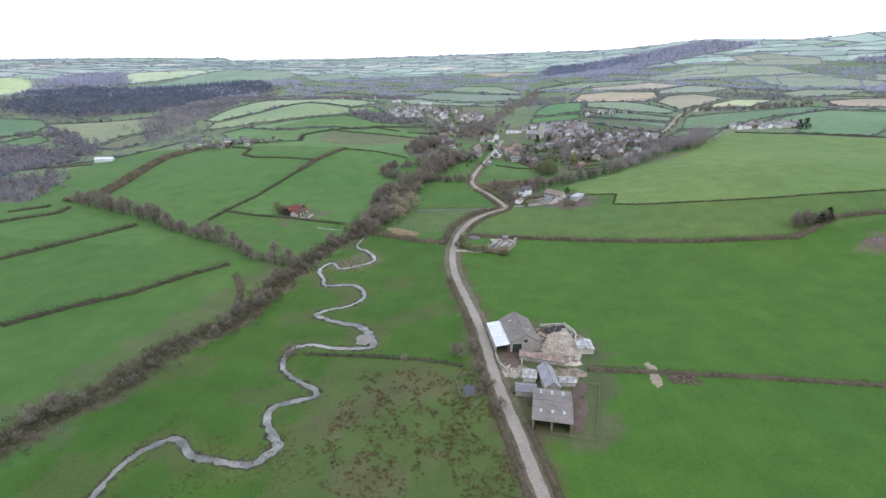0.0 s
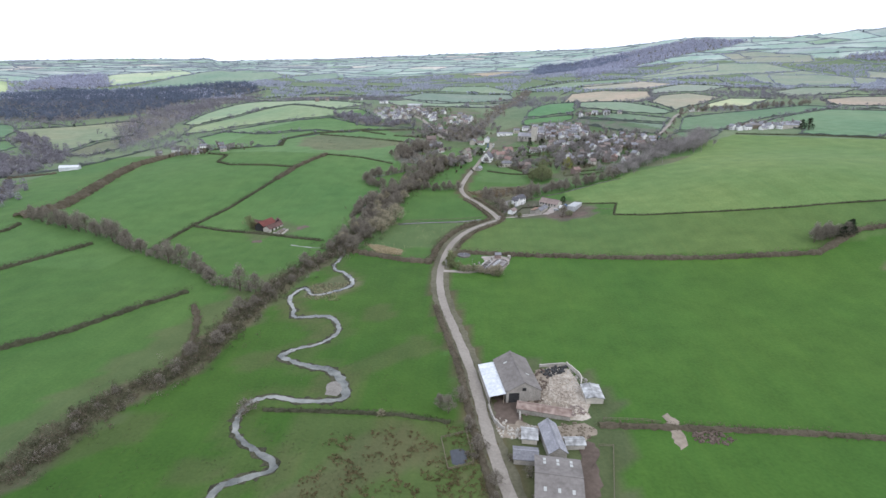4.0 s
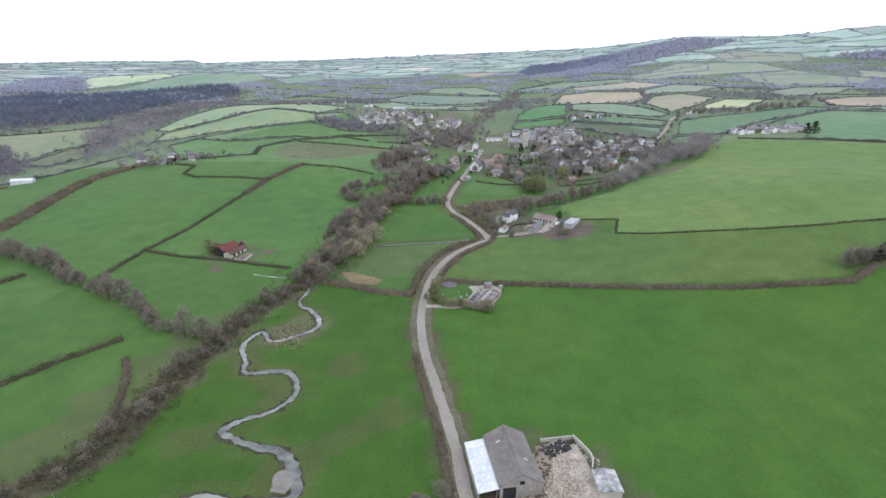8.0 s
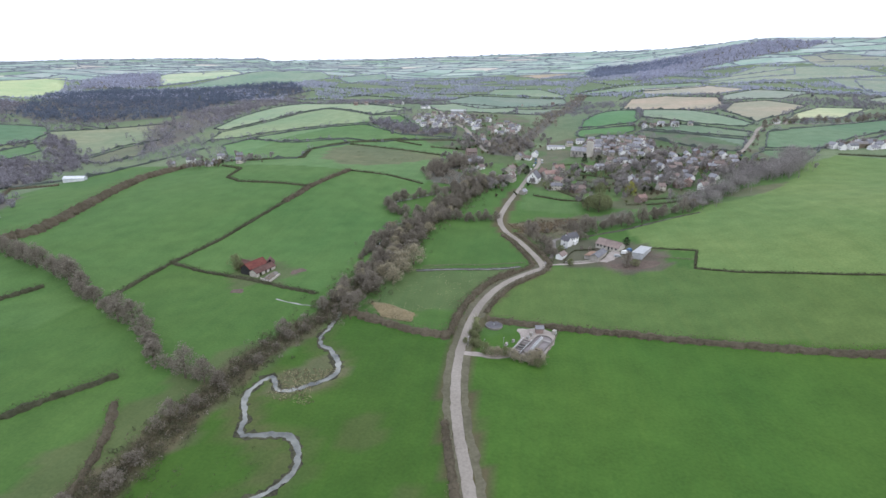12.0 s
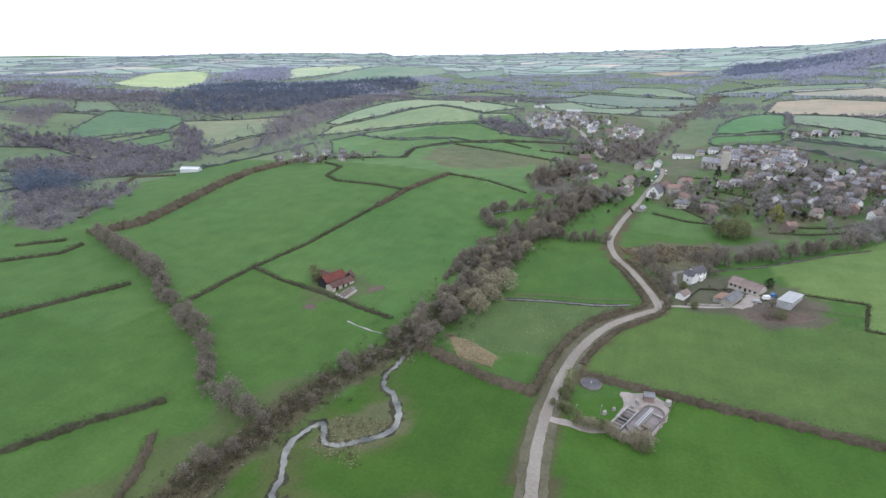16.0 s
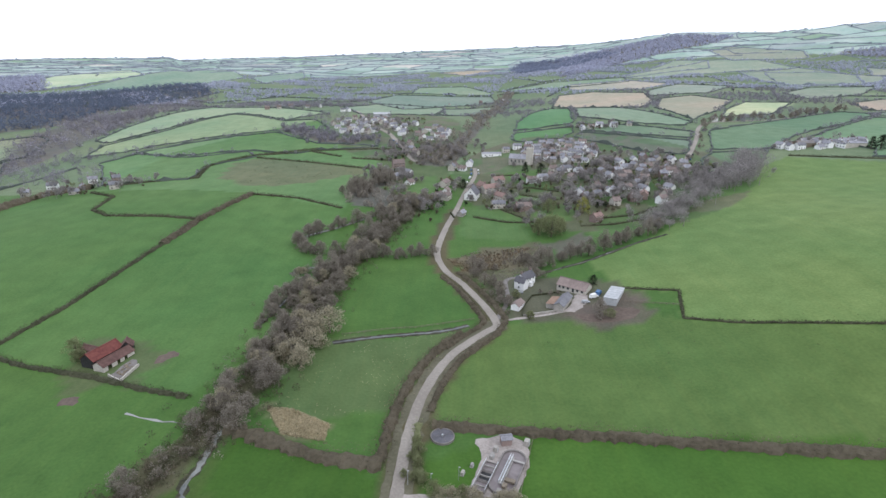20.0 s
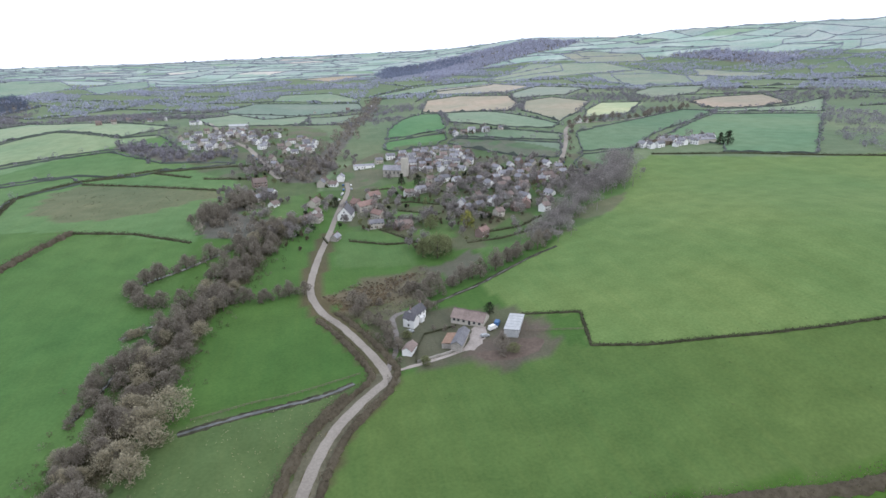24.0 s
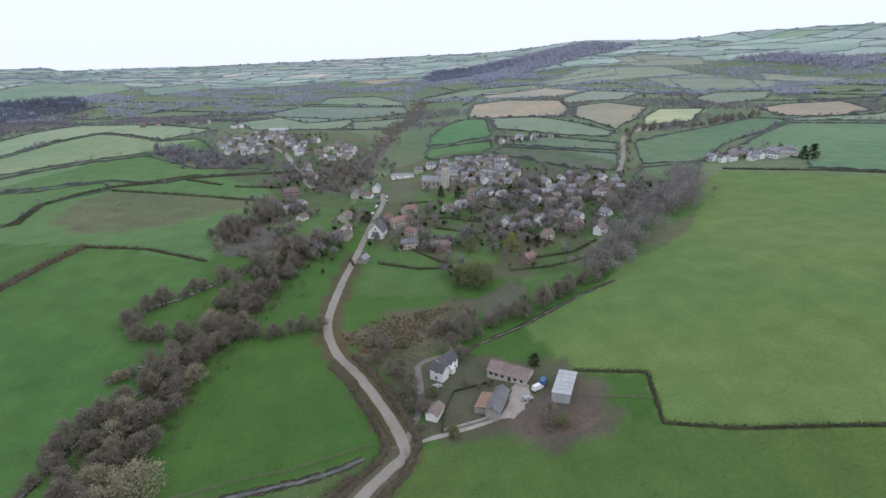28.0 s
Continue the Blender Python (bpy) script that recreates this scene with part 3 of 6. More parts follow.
# hedged fields of the middle distance and their tones, lifted and blued to paint haze
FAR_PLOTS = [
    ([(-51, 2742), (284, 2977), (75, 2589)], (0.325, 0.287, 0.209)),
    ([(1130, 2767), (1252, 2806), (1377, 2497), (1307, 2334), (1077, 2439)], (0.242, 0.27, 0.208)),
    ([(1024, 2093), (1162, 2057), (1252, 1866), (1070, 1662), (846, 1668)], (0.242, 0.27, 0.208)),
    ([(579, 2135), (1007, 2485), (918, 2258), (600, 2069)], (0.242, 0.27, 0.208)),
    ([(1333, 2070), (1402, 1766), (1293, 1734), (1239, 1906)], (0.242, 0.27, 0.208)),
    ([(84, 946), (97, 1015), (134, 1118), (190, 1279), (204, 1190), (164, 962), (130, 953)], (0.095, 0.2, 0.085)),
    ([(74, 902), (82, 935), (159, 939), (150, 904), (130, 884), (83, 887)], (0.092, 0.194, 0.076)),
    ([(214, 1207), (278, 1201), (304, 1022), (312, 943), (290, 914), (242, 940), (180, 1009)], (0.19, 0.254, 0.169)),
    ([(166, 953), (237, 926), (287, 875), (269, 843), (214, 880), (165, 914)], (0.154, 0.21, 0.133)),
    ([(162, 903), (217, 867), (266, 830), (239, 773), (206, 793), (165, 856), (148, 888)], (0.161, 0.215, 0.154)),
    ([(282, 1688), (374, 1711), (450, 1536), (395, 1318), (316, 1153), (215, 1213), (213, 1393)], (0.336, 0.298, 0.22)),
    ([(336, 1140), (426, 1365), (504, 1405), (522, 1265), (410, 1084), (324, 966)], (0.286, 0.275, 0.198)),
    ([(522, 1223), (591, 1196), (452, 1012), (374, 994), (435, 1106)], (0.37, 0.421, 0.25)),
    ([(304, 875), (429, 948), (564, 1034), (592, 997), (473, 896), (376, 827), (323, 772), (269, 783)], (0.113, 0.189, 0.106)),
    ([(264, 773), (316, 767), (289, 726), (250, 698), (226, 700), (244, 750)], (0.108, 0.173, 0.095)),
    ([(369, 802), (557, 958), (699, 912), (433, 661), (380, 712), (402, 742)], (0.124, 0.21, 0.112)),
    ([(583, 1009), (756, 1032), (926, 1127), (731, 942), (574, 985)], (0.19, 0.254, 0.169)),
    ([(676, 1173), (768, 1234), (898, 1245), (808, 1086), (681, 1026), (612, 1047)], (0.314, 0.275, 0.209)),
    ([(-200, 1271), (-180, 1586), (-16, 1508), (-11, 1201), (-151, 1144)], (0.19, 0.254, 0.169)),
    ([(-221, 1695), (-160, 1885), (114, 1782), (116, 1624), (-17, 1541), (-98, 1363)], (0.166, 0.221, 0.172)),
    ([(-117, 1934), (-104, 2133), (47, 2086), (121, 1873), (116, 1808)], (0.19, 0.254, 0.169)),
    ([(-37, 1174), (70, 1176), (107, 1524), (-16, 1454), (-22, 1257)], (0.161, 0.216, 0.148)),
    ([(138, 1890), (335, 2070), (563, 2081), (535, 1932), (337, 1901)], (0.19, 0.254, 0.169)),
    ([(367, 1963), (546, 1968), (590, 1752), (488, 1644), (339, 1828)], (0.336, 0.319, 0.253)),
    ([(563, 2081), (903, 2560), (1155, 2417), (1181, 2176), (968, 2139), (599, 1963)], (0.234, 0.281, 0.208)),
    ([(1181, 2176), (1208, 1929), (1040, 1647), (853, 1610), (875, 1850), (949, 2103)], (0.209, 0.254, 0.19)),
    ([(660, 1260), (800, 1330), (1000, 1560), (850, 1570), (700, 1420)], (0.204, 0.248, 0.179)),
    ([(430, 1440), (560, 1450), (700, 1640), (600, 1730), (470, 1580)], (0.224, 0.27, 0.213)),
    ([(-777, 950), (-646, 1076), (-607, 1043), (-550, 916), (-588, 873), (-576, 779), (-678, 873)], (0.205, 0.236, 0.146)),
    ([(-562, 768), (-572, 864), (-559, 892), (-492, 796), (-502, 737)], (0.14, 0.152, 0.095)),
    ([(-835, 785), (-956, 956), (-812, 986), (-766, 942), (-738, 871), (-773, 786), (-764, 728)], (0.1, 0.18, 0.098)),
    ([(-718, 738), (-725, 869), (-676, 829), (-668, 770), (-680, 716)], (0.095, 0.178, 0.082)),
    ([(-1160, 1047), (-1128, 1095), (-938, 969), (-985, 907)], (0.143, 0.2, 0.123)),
    # these two bright tones paint a patch of sun on the ridge
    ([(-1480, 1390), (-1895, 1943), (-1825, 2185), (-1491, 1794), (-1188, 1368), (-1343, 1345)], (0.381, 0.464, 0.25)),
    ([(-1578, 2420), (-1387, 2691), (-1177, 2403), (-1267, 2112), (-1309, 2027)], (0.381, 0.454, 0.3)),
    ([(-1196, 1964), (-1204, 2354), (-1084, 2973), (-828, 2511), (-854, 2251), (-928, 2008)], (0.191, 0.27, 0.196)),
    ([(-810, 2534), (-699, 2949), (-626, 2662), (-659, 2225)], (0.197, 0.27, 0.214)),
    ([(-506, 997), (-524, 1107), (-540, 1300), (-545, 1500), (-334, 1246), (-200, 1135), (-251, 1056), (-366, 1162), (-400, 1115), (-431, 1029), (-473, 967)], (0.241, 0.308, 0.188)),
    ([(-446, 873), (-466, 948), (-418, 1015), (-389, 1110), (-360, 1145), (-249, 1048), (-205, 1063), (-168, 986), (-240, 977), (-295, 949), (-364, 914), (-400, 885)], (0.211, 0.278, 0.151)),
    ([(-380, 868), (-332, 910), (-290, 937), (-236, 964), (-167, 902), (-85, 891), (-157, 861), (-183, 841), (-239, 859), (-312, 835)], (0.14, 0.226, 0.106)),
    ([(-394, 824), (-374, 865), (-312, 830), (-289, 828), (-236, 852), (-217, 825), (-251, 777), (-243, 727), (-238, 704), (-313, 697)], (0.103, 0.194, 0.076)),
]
PINE_WOODS = [
    [(-950, 1068), (-1059, 1200), (-1238, 1480), (-1377, 1862), (-1138, 1841), (-1030, 1951), (-873, 2183), (-694, 1880), (-712, 1723), (-728, 1418), (-673, 1184), (-749, 1072), (-856, 1020)],
    [(282, 2816), (376, 3232), (797, 3357), (871, 3167), (706, 3058), (263, 2411)],
    [(-614, 551), (-606, 580), (-538, 561), (-476, 519), (-488, 499), (-519, 491)],
]
BARE_WOODS = [
    [(-237, 976), (-240, 1018), (-164, 967), (-90, 938), (-85, 896), (-162, 907)],
    [(17, 881), (44, 986), (118, 1496), (180, 1828), (161, 1875), (83, 1364), (27, 997), (-1, 912)],
    [(-38, 800), (-30, 900), (18, 906), (16, 840), (-6, 790)],
    [(-78, 630), (-90, 690), (-67, 738), (-40, 704), (-38, 634)],
    [(1424, 2396), (1665, 2354), (1701, 1950), (1538, 1896), (1520, 2009)],
    [(613, 3374), (957, 3502), (1299, 3448), (1455, 3231), (1223, 2979), (766, 2751), (380, 2188)],
    [(-662, 1055), (-674, 1165), (-691, 1354), (-698, 1691), (-658, 1815), (-591, 1330), (-527, 1026), (-500, 883), (-493, 782)],
    [(-741, 898), (-748, 936), (-652, 864), (-520, 718), (-514, 690)],
    [(-1486, 1801), (-1753, 2340), (-1627, 2492), (-1288, 1997), (-1386, 1904)],
    [(-514, 488), (-471, 515), (-458, 534), (-436, 557), (-414, 515), (-388, 470), (-377, 439), (-369, 418), (-404, 419)],
    [(-698, 604), (-699, 672), (-594, 688), (-520, 671), (-484, 629), (-523, 573), (-548, 568), (-613, 584), (-627, 558)],
    [(-854, 706), (-782, 760), (-635, 772), (-508, 694), (-536, 686), (-624, 690), (-720, 688), (-784, 660)],
    [(-960, 775), (-885, 775), (-1066, 956), (-1132, 970), (-1021, 814)],
    [(-967, 1092), (-1129, 1283), (-1302, 1206), (-1499, 1264), (-1560, 1161), (-1317, 1005), (-1146, 1028)],
]


def inside(poly, x, y):
    x, y = np.asarray(x), np.asarray(y)
    res = np.zeros(x.shape, bool)
    p = list(poly)
    for (x0, y0), (x1, y1) in zip(p, p[1:] + p[:1]):
        cross = ((y0 > y) != (y1 > y)) & (x < (x1 - x0) * (y - y0) / ((y1 - y0) or 1e-9) + x0)
        res ^= cross
    return res


def away(line, x, y):
    """The distance of each place from a line."""
    x, y = np.asarray(x, float), np.asarray(y, float)
    best = np.full(x.shape, 1e9)
    for (x0, y0), (x1, y1) in zip(line[:-1], line[1:]):
        dx, dy = x1 - x0, y1 - y0
        u = np.clip(((x - x0) * dx + (y - y0) * dy) / (dx * dx + dy * dy + 1e-9), 0, 1)
        best = np.minimum(best, np.hypot(x - x0 - u * dx, y - y0 - u * dy))
    return best


# the last two are pasture and straw colours with haze painted in
GRASS, GRASS2, HAZED_PALE, HAZED_STRAW = (0.053, 0.119, 0.022), (0.058, 0.125, 0.026), (0.25, 0.31, 0.265), (0.36, 0.34, 0.29)


def near_zone(x, y):
    return (x > -450) & (x < 620) & (y < 760) & (y + 0.55 * np.abs(x) < 860)


def mid_zone(x, y):
    r = np.hypot(x, y - 300)
    return (r < 2500) & (y > 330) & (np.abs(x) < 1.15 * y + np.where(x < 0, 480, -60)) & ~near_zone(x, y)


# the outermost fields: an uneven lattice of hedged plots
CELL_X, CELL_Y = 165.0, 150.0
far_rng = np.random.default_rng(5)
NI, NJ = 58, 40
corner = np.zeros((NI, NJ, 2))
for i in range(NI):
    for j in range(NJ):
        corner[i, j] = ((i - NI / 2 + 0.4 * (j % 2)) * CELL_X + far_rng.uniform(-52, 52) + 90 * math.sin(j * 0.7), -700 + j * CELL_Y + far_rng.uniform(-48, 48) + 70 * math.sin(i * 0.6))
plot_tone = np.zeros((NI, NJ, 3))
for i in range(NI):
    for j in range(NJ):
        # lifted, blue-leaning tones paint haze over these outermost fields
        c = Vector(random.choices(((0.155, 0.225, 0.15), HAZED_PALE, (0.20, 0.265, 0.215), (0.235, 0.28, 0.25), HAZED_STRAW, (0.225, 0.265, 0.245)), (1, 4, 5, 3, 0.5, 1.5))[0])
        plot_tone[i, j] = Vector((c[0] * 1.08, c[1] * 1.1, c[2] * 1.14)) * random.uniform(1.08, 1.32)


def land_tone(x, y):
    tone = np.empty((len(x), 3))
    tone[:] = GRASS2
    near = near_zone(x, y)
    far = np.where(~near)[0]
    fx, fy = x[far], y[far]
    j0 = np.clip(((fy + 700) / CELL_Y).astype(int), 0, NJ - 2)
    i0 = np.clip((fx / CELL_X + NI / 2).astype(int), 0, NI - 2)
    got = np.zeros(len(far), bool)
    for di in (0, -1, 1, -2, 2):
        for dj in (0, -1, 1):
            i, j = np.clip(i0 + di, 0, NI - 2), np.clip(j0 + dj, 0, NJ - 2)
            q = [corner[i, j], corner[i + 1, j], corner[i + 1, j + 1], corner[i, j + 1]]
            ins = np.zeros(len(far), bool)
            for a, b in zip(q, q[1:] + q[:1]):
                ins ^= ((a[:, 1] > fy) != (b[:, 1] > fy)) & (fx < (b[:, 0] - a[:, 0]) * (fy - a[:, 1]) / (b[:, 1] - a[:, 1] + 1e-9) + a[:, 0])
            sel = ins & ~got
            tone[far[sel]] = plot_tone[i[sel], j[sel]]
            got |= ins
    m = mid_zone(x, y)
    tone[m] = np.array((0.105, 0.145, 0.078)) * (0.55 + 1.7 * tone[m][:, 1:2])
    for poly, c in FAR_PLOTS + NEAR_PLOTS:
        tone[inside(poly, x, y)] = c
    for poly in PINE_WOODS + BARE_WOODS:
        tone[inside(poly, x, y)] = (0.115, 0.112, 0.095)
    rough = np.sin(x / 7.3 + 2 * np.sin(y / 11)) + np.sin(y / 8.7 + 2 * np.sin(x / 13))
    m = inside(HEATH, x + 4 * np.sin(y / 5), y + 4 * np.sin(x / 6)) & (rough > 0.1)
    tone[m] = tone[m] * 0.35 + np.array((0.092, 0.094, 0.045)) * 0.65
    m = inside(HEATH, x + 9 * np.sin(y / 15), y + 8 * np.sin(x / 13)) | ((y < 205) & (x > -60) & (x < 26))
    tone[m] = tone[m] * 0.55 + np.array((0.088, 0.098, 0.042)) * 0.45
    m = (np.abs(x + 62) < 60) & (y > 90) & (y < 300) & (rough > 0.9)
    tone[m] = tone[m] * 0.6 + np.array((0.085, 0.085, 0.04)) * 0.4
    # the village gardens, the river margins and the trodden belts
    for poly, c in WORN_PLOTS:
        m = inside(poly, x + 3 * np.sin(y / 4), y + 3 * np.sin(x / 5))
        tone[m] = tone[m] * 0.25 + np.array(c) * 0.75
    v = (((x - 130) / 130) ** 2 + ((y - 740) / 170) ** 2 < 1) | (((x + 70) / 85) ** 2 + ((y - 1010) / 190) ** 2 < 1)
    plot = np.sin(x[v] / 9 + 1.7 * np.sin(y[v] / 13)) + np.sin(y[v] / 10 + 1.7 * np.sin(x[v] / 12))
    tone[v] = tone[v] * 0.3 + np.where(plot[:, None] > 0.1, np.array((0.070, 0.112, 0.042)), np.array((0.105, 0.095, 0.068))) * 0.7
    for lawn in LAWNS:
        tone[inside(lawn, x, y)] = (0.078, 0.145, 0.042)
    d = away(BELT, x, y)
    tone[d < 7 + 2.5 * np.sin(x / 6) * np.sin(y / 7)] = (0.096, 0.094, 0.052)
    d = away(ROAD, x, y)
    tone[(d < 6.5) & (y < 640)] = (0.085, 0.078, 0.040)
    d = away(RIVER, x, y)
    m = d < 7
    tone[m] = tone[m] * 0.75 + np.array((0.10, 0.09, 0.045)) * 0.25
    return tone


def axis(*spans):
    out = []
    for a, b, s in spans:
        out += list(np.arange(a, b, s))
    return np.array(out + [spans[-1][1]])


gx = axis((-5200, -1600, 40), (-1600, -520, 14), (-520, 520, 4), (520, 1600, 14), (1600, 5200, 40))
gy = axis((-1500, 90, 40), (90, 900, 4), (900, 2000, 10), (2000, 5300, 33))
X, Y = np.meshgrid(gx, gy)
Z = height(X, Y)
me = bpy.data.meshes.new("ground")
nx, ny = len(gx), len(gy)
me.vertices.add(nx * ny)
me.vertices.foreach_set("co", np.stack([X, Y, Z], -1).astype(np.float32).ravel())
k = np.arange((nx - 1) * (ny - 1))
a = (k // (nx - 1)) * nx + k % (nx - 1)
quads = np.stack([a, a + 1, a + nx + 1, a + nx], 1).astype(np.int32)
me.loops.add(4 * len(quads))
me.loops.foreach_set("vertex_index", quads.ravel())
me.polygons.add(len(quads))
me.polygons.foreach_set("loop_start", np.arange(0, 4 * len(quads), 4, dtype=np.int32))
me.polygons.foreach_set("use_smooth", np.ones(len(quads), bool))
me.update(calc_edges=True)
land = me.color_attributes.new("land", "FLOAT_COLOR", "POINT")
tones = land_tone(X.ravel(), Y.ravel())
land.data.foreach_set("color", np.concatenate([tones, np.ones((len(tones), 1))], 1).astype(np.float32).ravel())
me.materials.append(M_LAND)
tagged(new("ground", me), "rolling green spring pasture with tufts and worn patches", "ground", "", "structure")

# ---- road, tracks and waters ----
ribbon("road", ROAD, 3.9, 0.13, M_ROAD, "narrow pale grey country lane with worn edges", "road", 0.12)
ribbon("street", STREET, 6.0, 0.3, M_ROAD, "pale asphalt village street between houses", "street", 0.1)
for s in (-1, 1):
    ribbon("verge", ROAD[:14], 3.0, 0.07, M_VERGE, "rough brown grass verge along the lane", "verge", 0.4, offset=s * 3.4)
rw = smooth_line(RIVER, 1.5)
nodes = [int(np.argmin(np.hypot(rw[:, 0] - a, rw[:, 1] - b))) for a, b in RIVER]
wide = np.interp(np.arange(len(rw)), np.maximum.accumulate(nodes), RIVER_WIDE)
ribbon("river_bank", RIVER, wide * 0.9 + 1.5, 0.06, M_BANK, "dark eroded earth bank of the meandering river", "river bank", 0.6, offset=-0.3, step=1.5)
ribbon("river", RIVER, wide * 0.9, 0.10, M_WATER, "shallow winding river, pale patches painted as rapids and sky glints", "river", 0.3, step=1.5)
ribbon("ditch_bank", DITCH, 3.6, 0.06, M_BANK, "dark earth bank of the roadside stream", "bank", 0.3, step=1.5)
ribbon("ditch", DITCH, 1.3, 0.10, M_STREAM, "grey stream flowing under the lane", "stream", 0.2, step=1.5)
for bed in (OLD_STREAM, OLD_STREAM_UPPER, [(-97, 559), (-93, 565), (-82, 576), (-69, 594), (-58, 609)]):
    ribbon("stream_bank", bed, 2.6, 0.06, M_BANK, "dark undercut bank of a small stream", "bank", 0.4, step=1.5)
    ribbon("stream", bed, 1.0, 0.10, M_WATER, "narrow shaded stream below bare trees", "stream", 0.25, step=1.5)
ribbon("brook_bank", BROOK, 2.6, 0.06, M_BANK, "dark muddy bank of the brook", "bank", 0.4)
ribbon("brook", BROOK, 0.7, 0.10, M_WATER, "narrow brook running below bare trees", "brook", 0.2)
ribbon("lane", HILL_LANE, 4.6, 0.3, M_ROAD, "grey lane climbing out of the village", "lane", 0.1)
ribbon("farm_track", [(22, 456), (28, 473), (30, 490), (31, 503), (46, 509)], 2.4, 0.1, M_FIBRE, "grey track to the white farmhouse", "track", 0.15)
ribbon("farm_drive", [(26, 455), (36, 457.5), (54, 461.5), (60, 467), (66, 478)], 1.8, 0.12, M_GRAVEL, "pale gravel drive between walls", "drive", 0.2)


# ---- hedges and trees ----
def straight_line(pts, step):
    p = np.array(pts, float)
    d = np.concatenate([[0], np.cumsum(np.linalg.norm(np.diff(p, axis=0), axis=1))])
    s = np.linspace(0, d[-1], max(2, int(d[-1] / step) + 1))
    return np.stack([np.interp(s, d, p[:, 0]), np.interp(s, d, p[:, 1])], 1)


def hedgerow(name, pts, label, wide=2.0, tall=1.9, material=None, dense=5, seed=0, group="field hedges"):
    """A ragged hedge: a lumpy body along the line, wrapped in many short twigs."""
    rng = np.random.default_rng(seed + len(pts) * 13)
    line = straight_line(pts, 1.6)
    n = sides(line)
    prof = ((-0.5, -0.1), (-0.38, 0.4), (-0.15, 0.75), (0.15, 0.75), (0.38, 0.4), (0.5, -0.1))
    verts, faces = [], []
    for i in range(len(line)):
        w, h = wide * rng.uniform(0.5, 1.1), tall * rng.uniform(0.45, 1.0)
        g = gz(*line[i])
        for u, v in prof:
            q = line[i] + n[i] * (u * w + rng.normal(0, 0.1))
            verts.append((q[0], q[1], g + v * h))
        if i:
            for k in range(5):
                j = 6 * i + k
                faces.append((j, j + 1, j - 5, j - 6))
    body = mesh_of(name, verts, faces, material or M_HEDGE)
    ob = tagged(new(name, body), label, "hedge", group)
    c = [(q[0], q[1], gz(*q) + tall * 0.5) for q in line]
    c = np.array(c) + np.stack([rng.normal(0, wide * 0.12, len(c)), rng.normal(0, wide * 0.12, len(c)), rng.normal(0, tall * 0.1, len(c))], 1)
    tw = leaves(c, wide * rng.uniform(0.45, 0.85, len(c)), dense, 0.55, rng, squash=tall / wide)
    tagged(part("twig_cover", triangles("twig_cover", tw, material or M_HEDGE), None, ob), "", "", "", "stuff")
    return ob


def tree_mesh(seed, tall, spread, twig, leafy, count=30, each=60, size=0.62, low=0.3, narrow=False):
    """A tapered trunk with forking limbs, and a gappy crown of twig clumps at the limb ends."""
    rng = np.random.default_rng(seed)
    bm = bmesh.new()

    def limb(a, b, r0, r1):
        a, b = Vector(a), Vector(b)
        q = (b - a).to_track_quat("Z", "Y")
        lo = [bm.verts.new(a + q @ Vector((r0 * math.cos(t), r0 * math.sin(t), 0))) for t in (0, 1.57, 3.14, 4.71)]
        hi = [bm.verts.new(b + q @ Vector((r1 * math.cos(t), r1 * math.sin(t), 0))) for t in (0, 1.57, 3.14, 4.71)]
        for k in range(4):
            bm.faces.new((lo[k], lo[(k + 1) % 4], hi[(k + 1) % 4], hi[k]))

    r = tall * 0.028
    limb((0, 0, -0.4), (0.1, 0, tall * 0.45), r * 1.4, r)
    limb((0.1, 0, tall * 0.45), (0, 0.2, tall * 0.85), r, r * 0.3)
    ends, rad = [], []
    for k in range(count):
        a = k * 2.4 + rng.uniform(-0.5, 0.5)
        u = (k + 0.5) / count
        if narrow:
            rr = spread * (1.05 - u) * rng.uniform(0.5, 1)
        else:
            rr = spread * math.sin(math.pi * (0.22 + 0.74 * u)) * rng.uniform(0.45, 1.05)
        z = tall * (low + (0.97 - low) * u) * rng.uniform(0.92, 1.06)
        e = (rr * math.cos(a), rr * math.sin(a), z)
        if k % 2 == 0:
            limb((0, 0, max(tall * 0.15, z * 0.62)), e, r * 0.45, r * 0.1)
        ends.append(e)
        rad.append(spread * rng.uniform(0.32, 0.56))
    trunk = bpy.data.meshes.new("trunk")
    bm.to_mesh(trunk)
    bm.free()
    trunk.materials.append(M_BARK)
    crown = triangles("crown", leaves(ends, rad, each, size * 0.9, rng, 0.8, 0.1), leafy)
    return trunk, crown


KINDS = {
    "bare": [tree_mesh(s, 1.0 * h, w, None, M_TWIG) for s, h, w in ((1, 9.0, 3.6), (2, 11.0, 4.4), (3, 7.5, 3.4))],
    "willow": [tree_mesh(s, h, w, None, M_WILLOW, 28, 70, 0.6, 0.2) for s, h, w in ((4, 8.0, 4.4), (5, 6.5, 3.6))],
    "budding": [tree_mesh(s, h, w, None, M_BUD, 28, 70, 0.6, 0.2) for s, h, w in ((6, 8.5, 4.2), (7, 6.5, 3.2))],
    "yellow": [tree_mesh(8, 9.5, 3.9, None, M_YELLOW, 26, 50, 0.7, 0.15)],
    "evergreen": [tree_mesh(s, h, w, None, M_CONIFER, 26, 50, 0.7, 0.1, n) for s, h, w, n in ((9, 10.0, 3.4, True), (10, 9.0, 3.8, False))],
    "shrub": [tree_mesh(s, h, w, None, M_TWIG, 14, 30, 0.6, 0.12) for s, h, w in ((11, 3.6, 2.2), (12, 4.6, 2.6))],
}
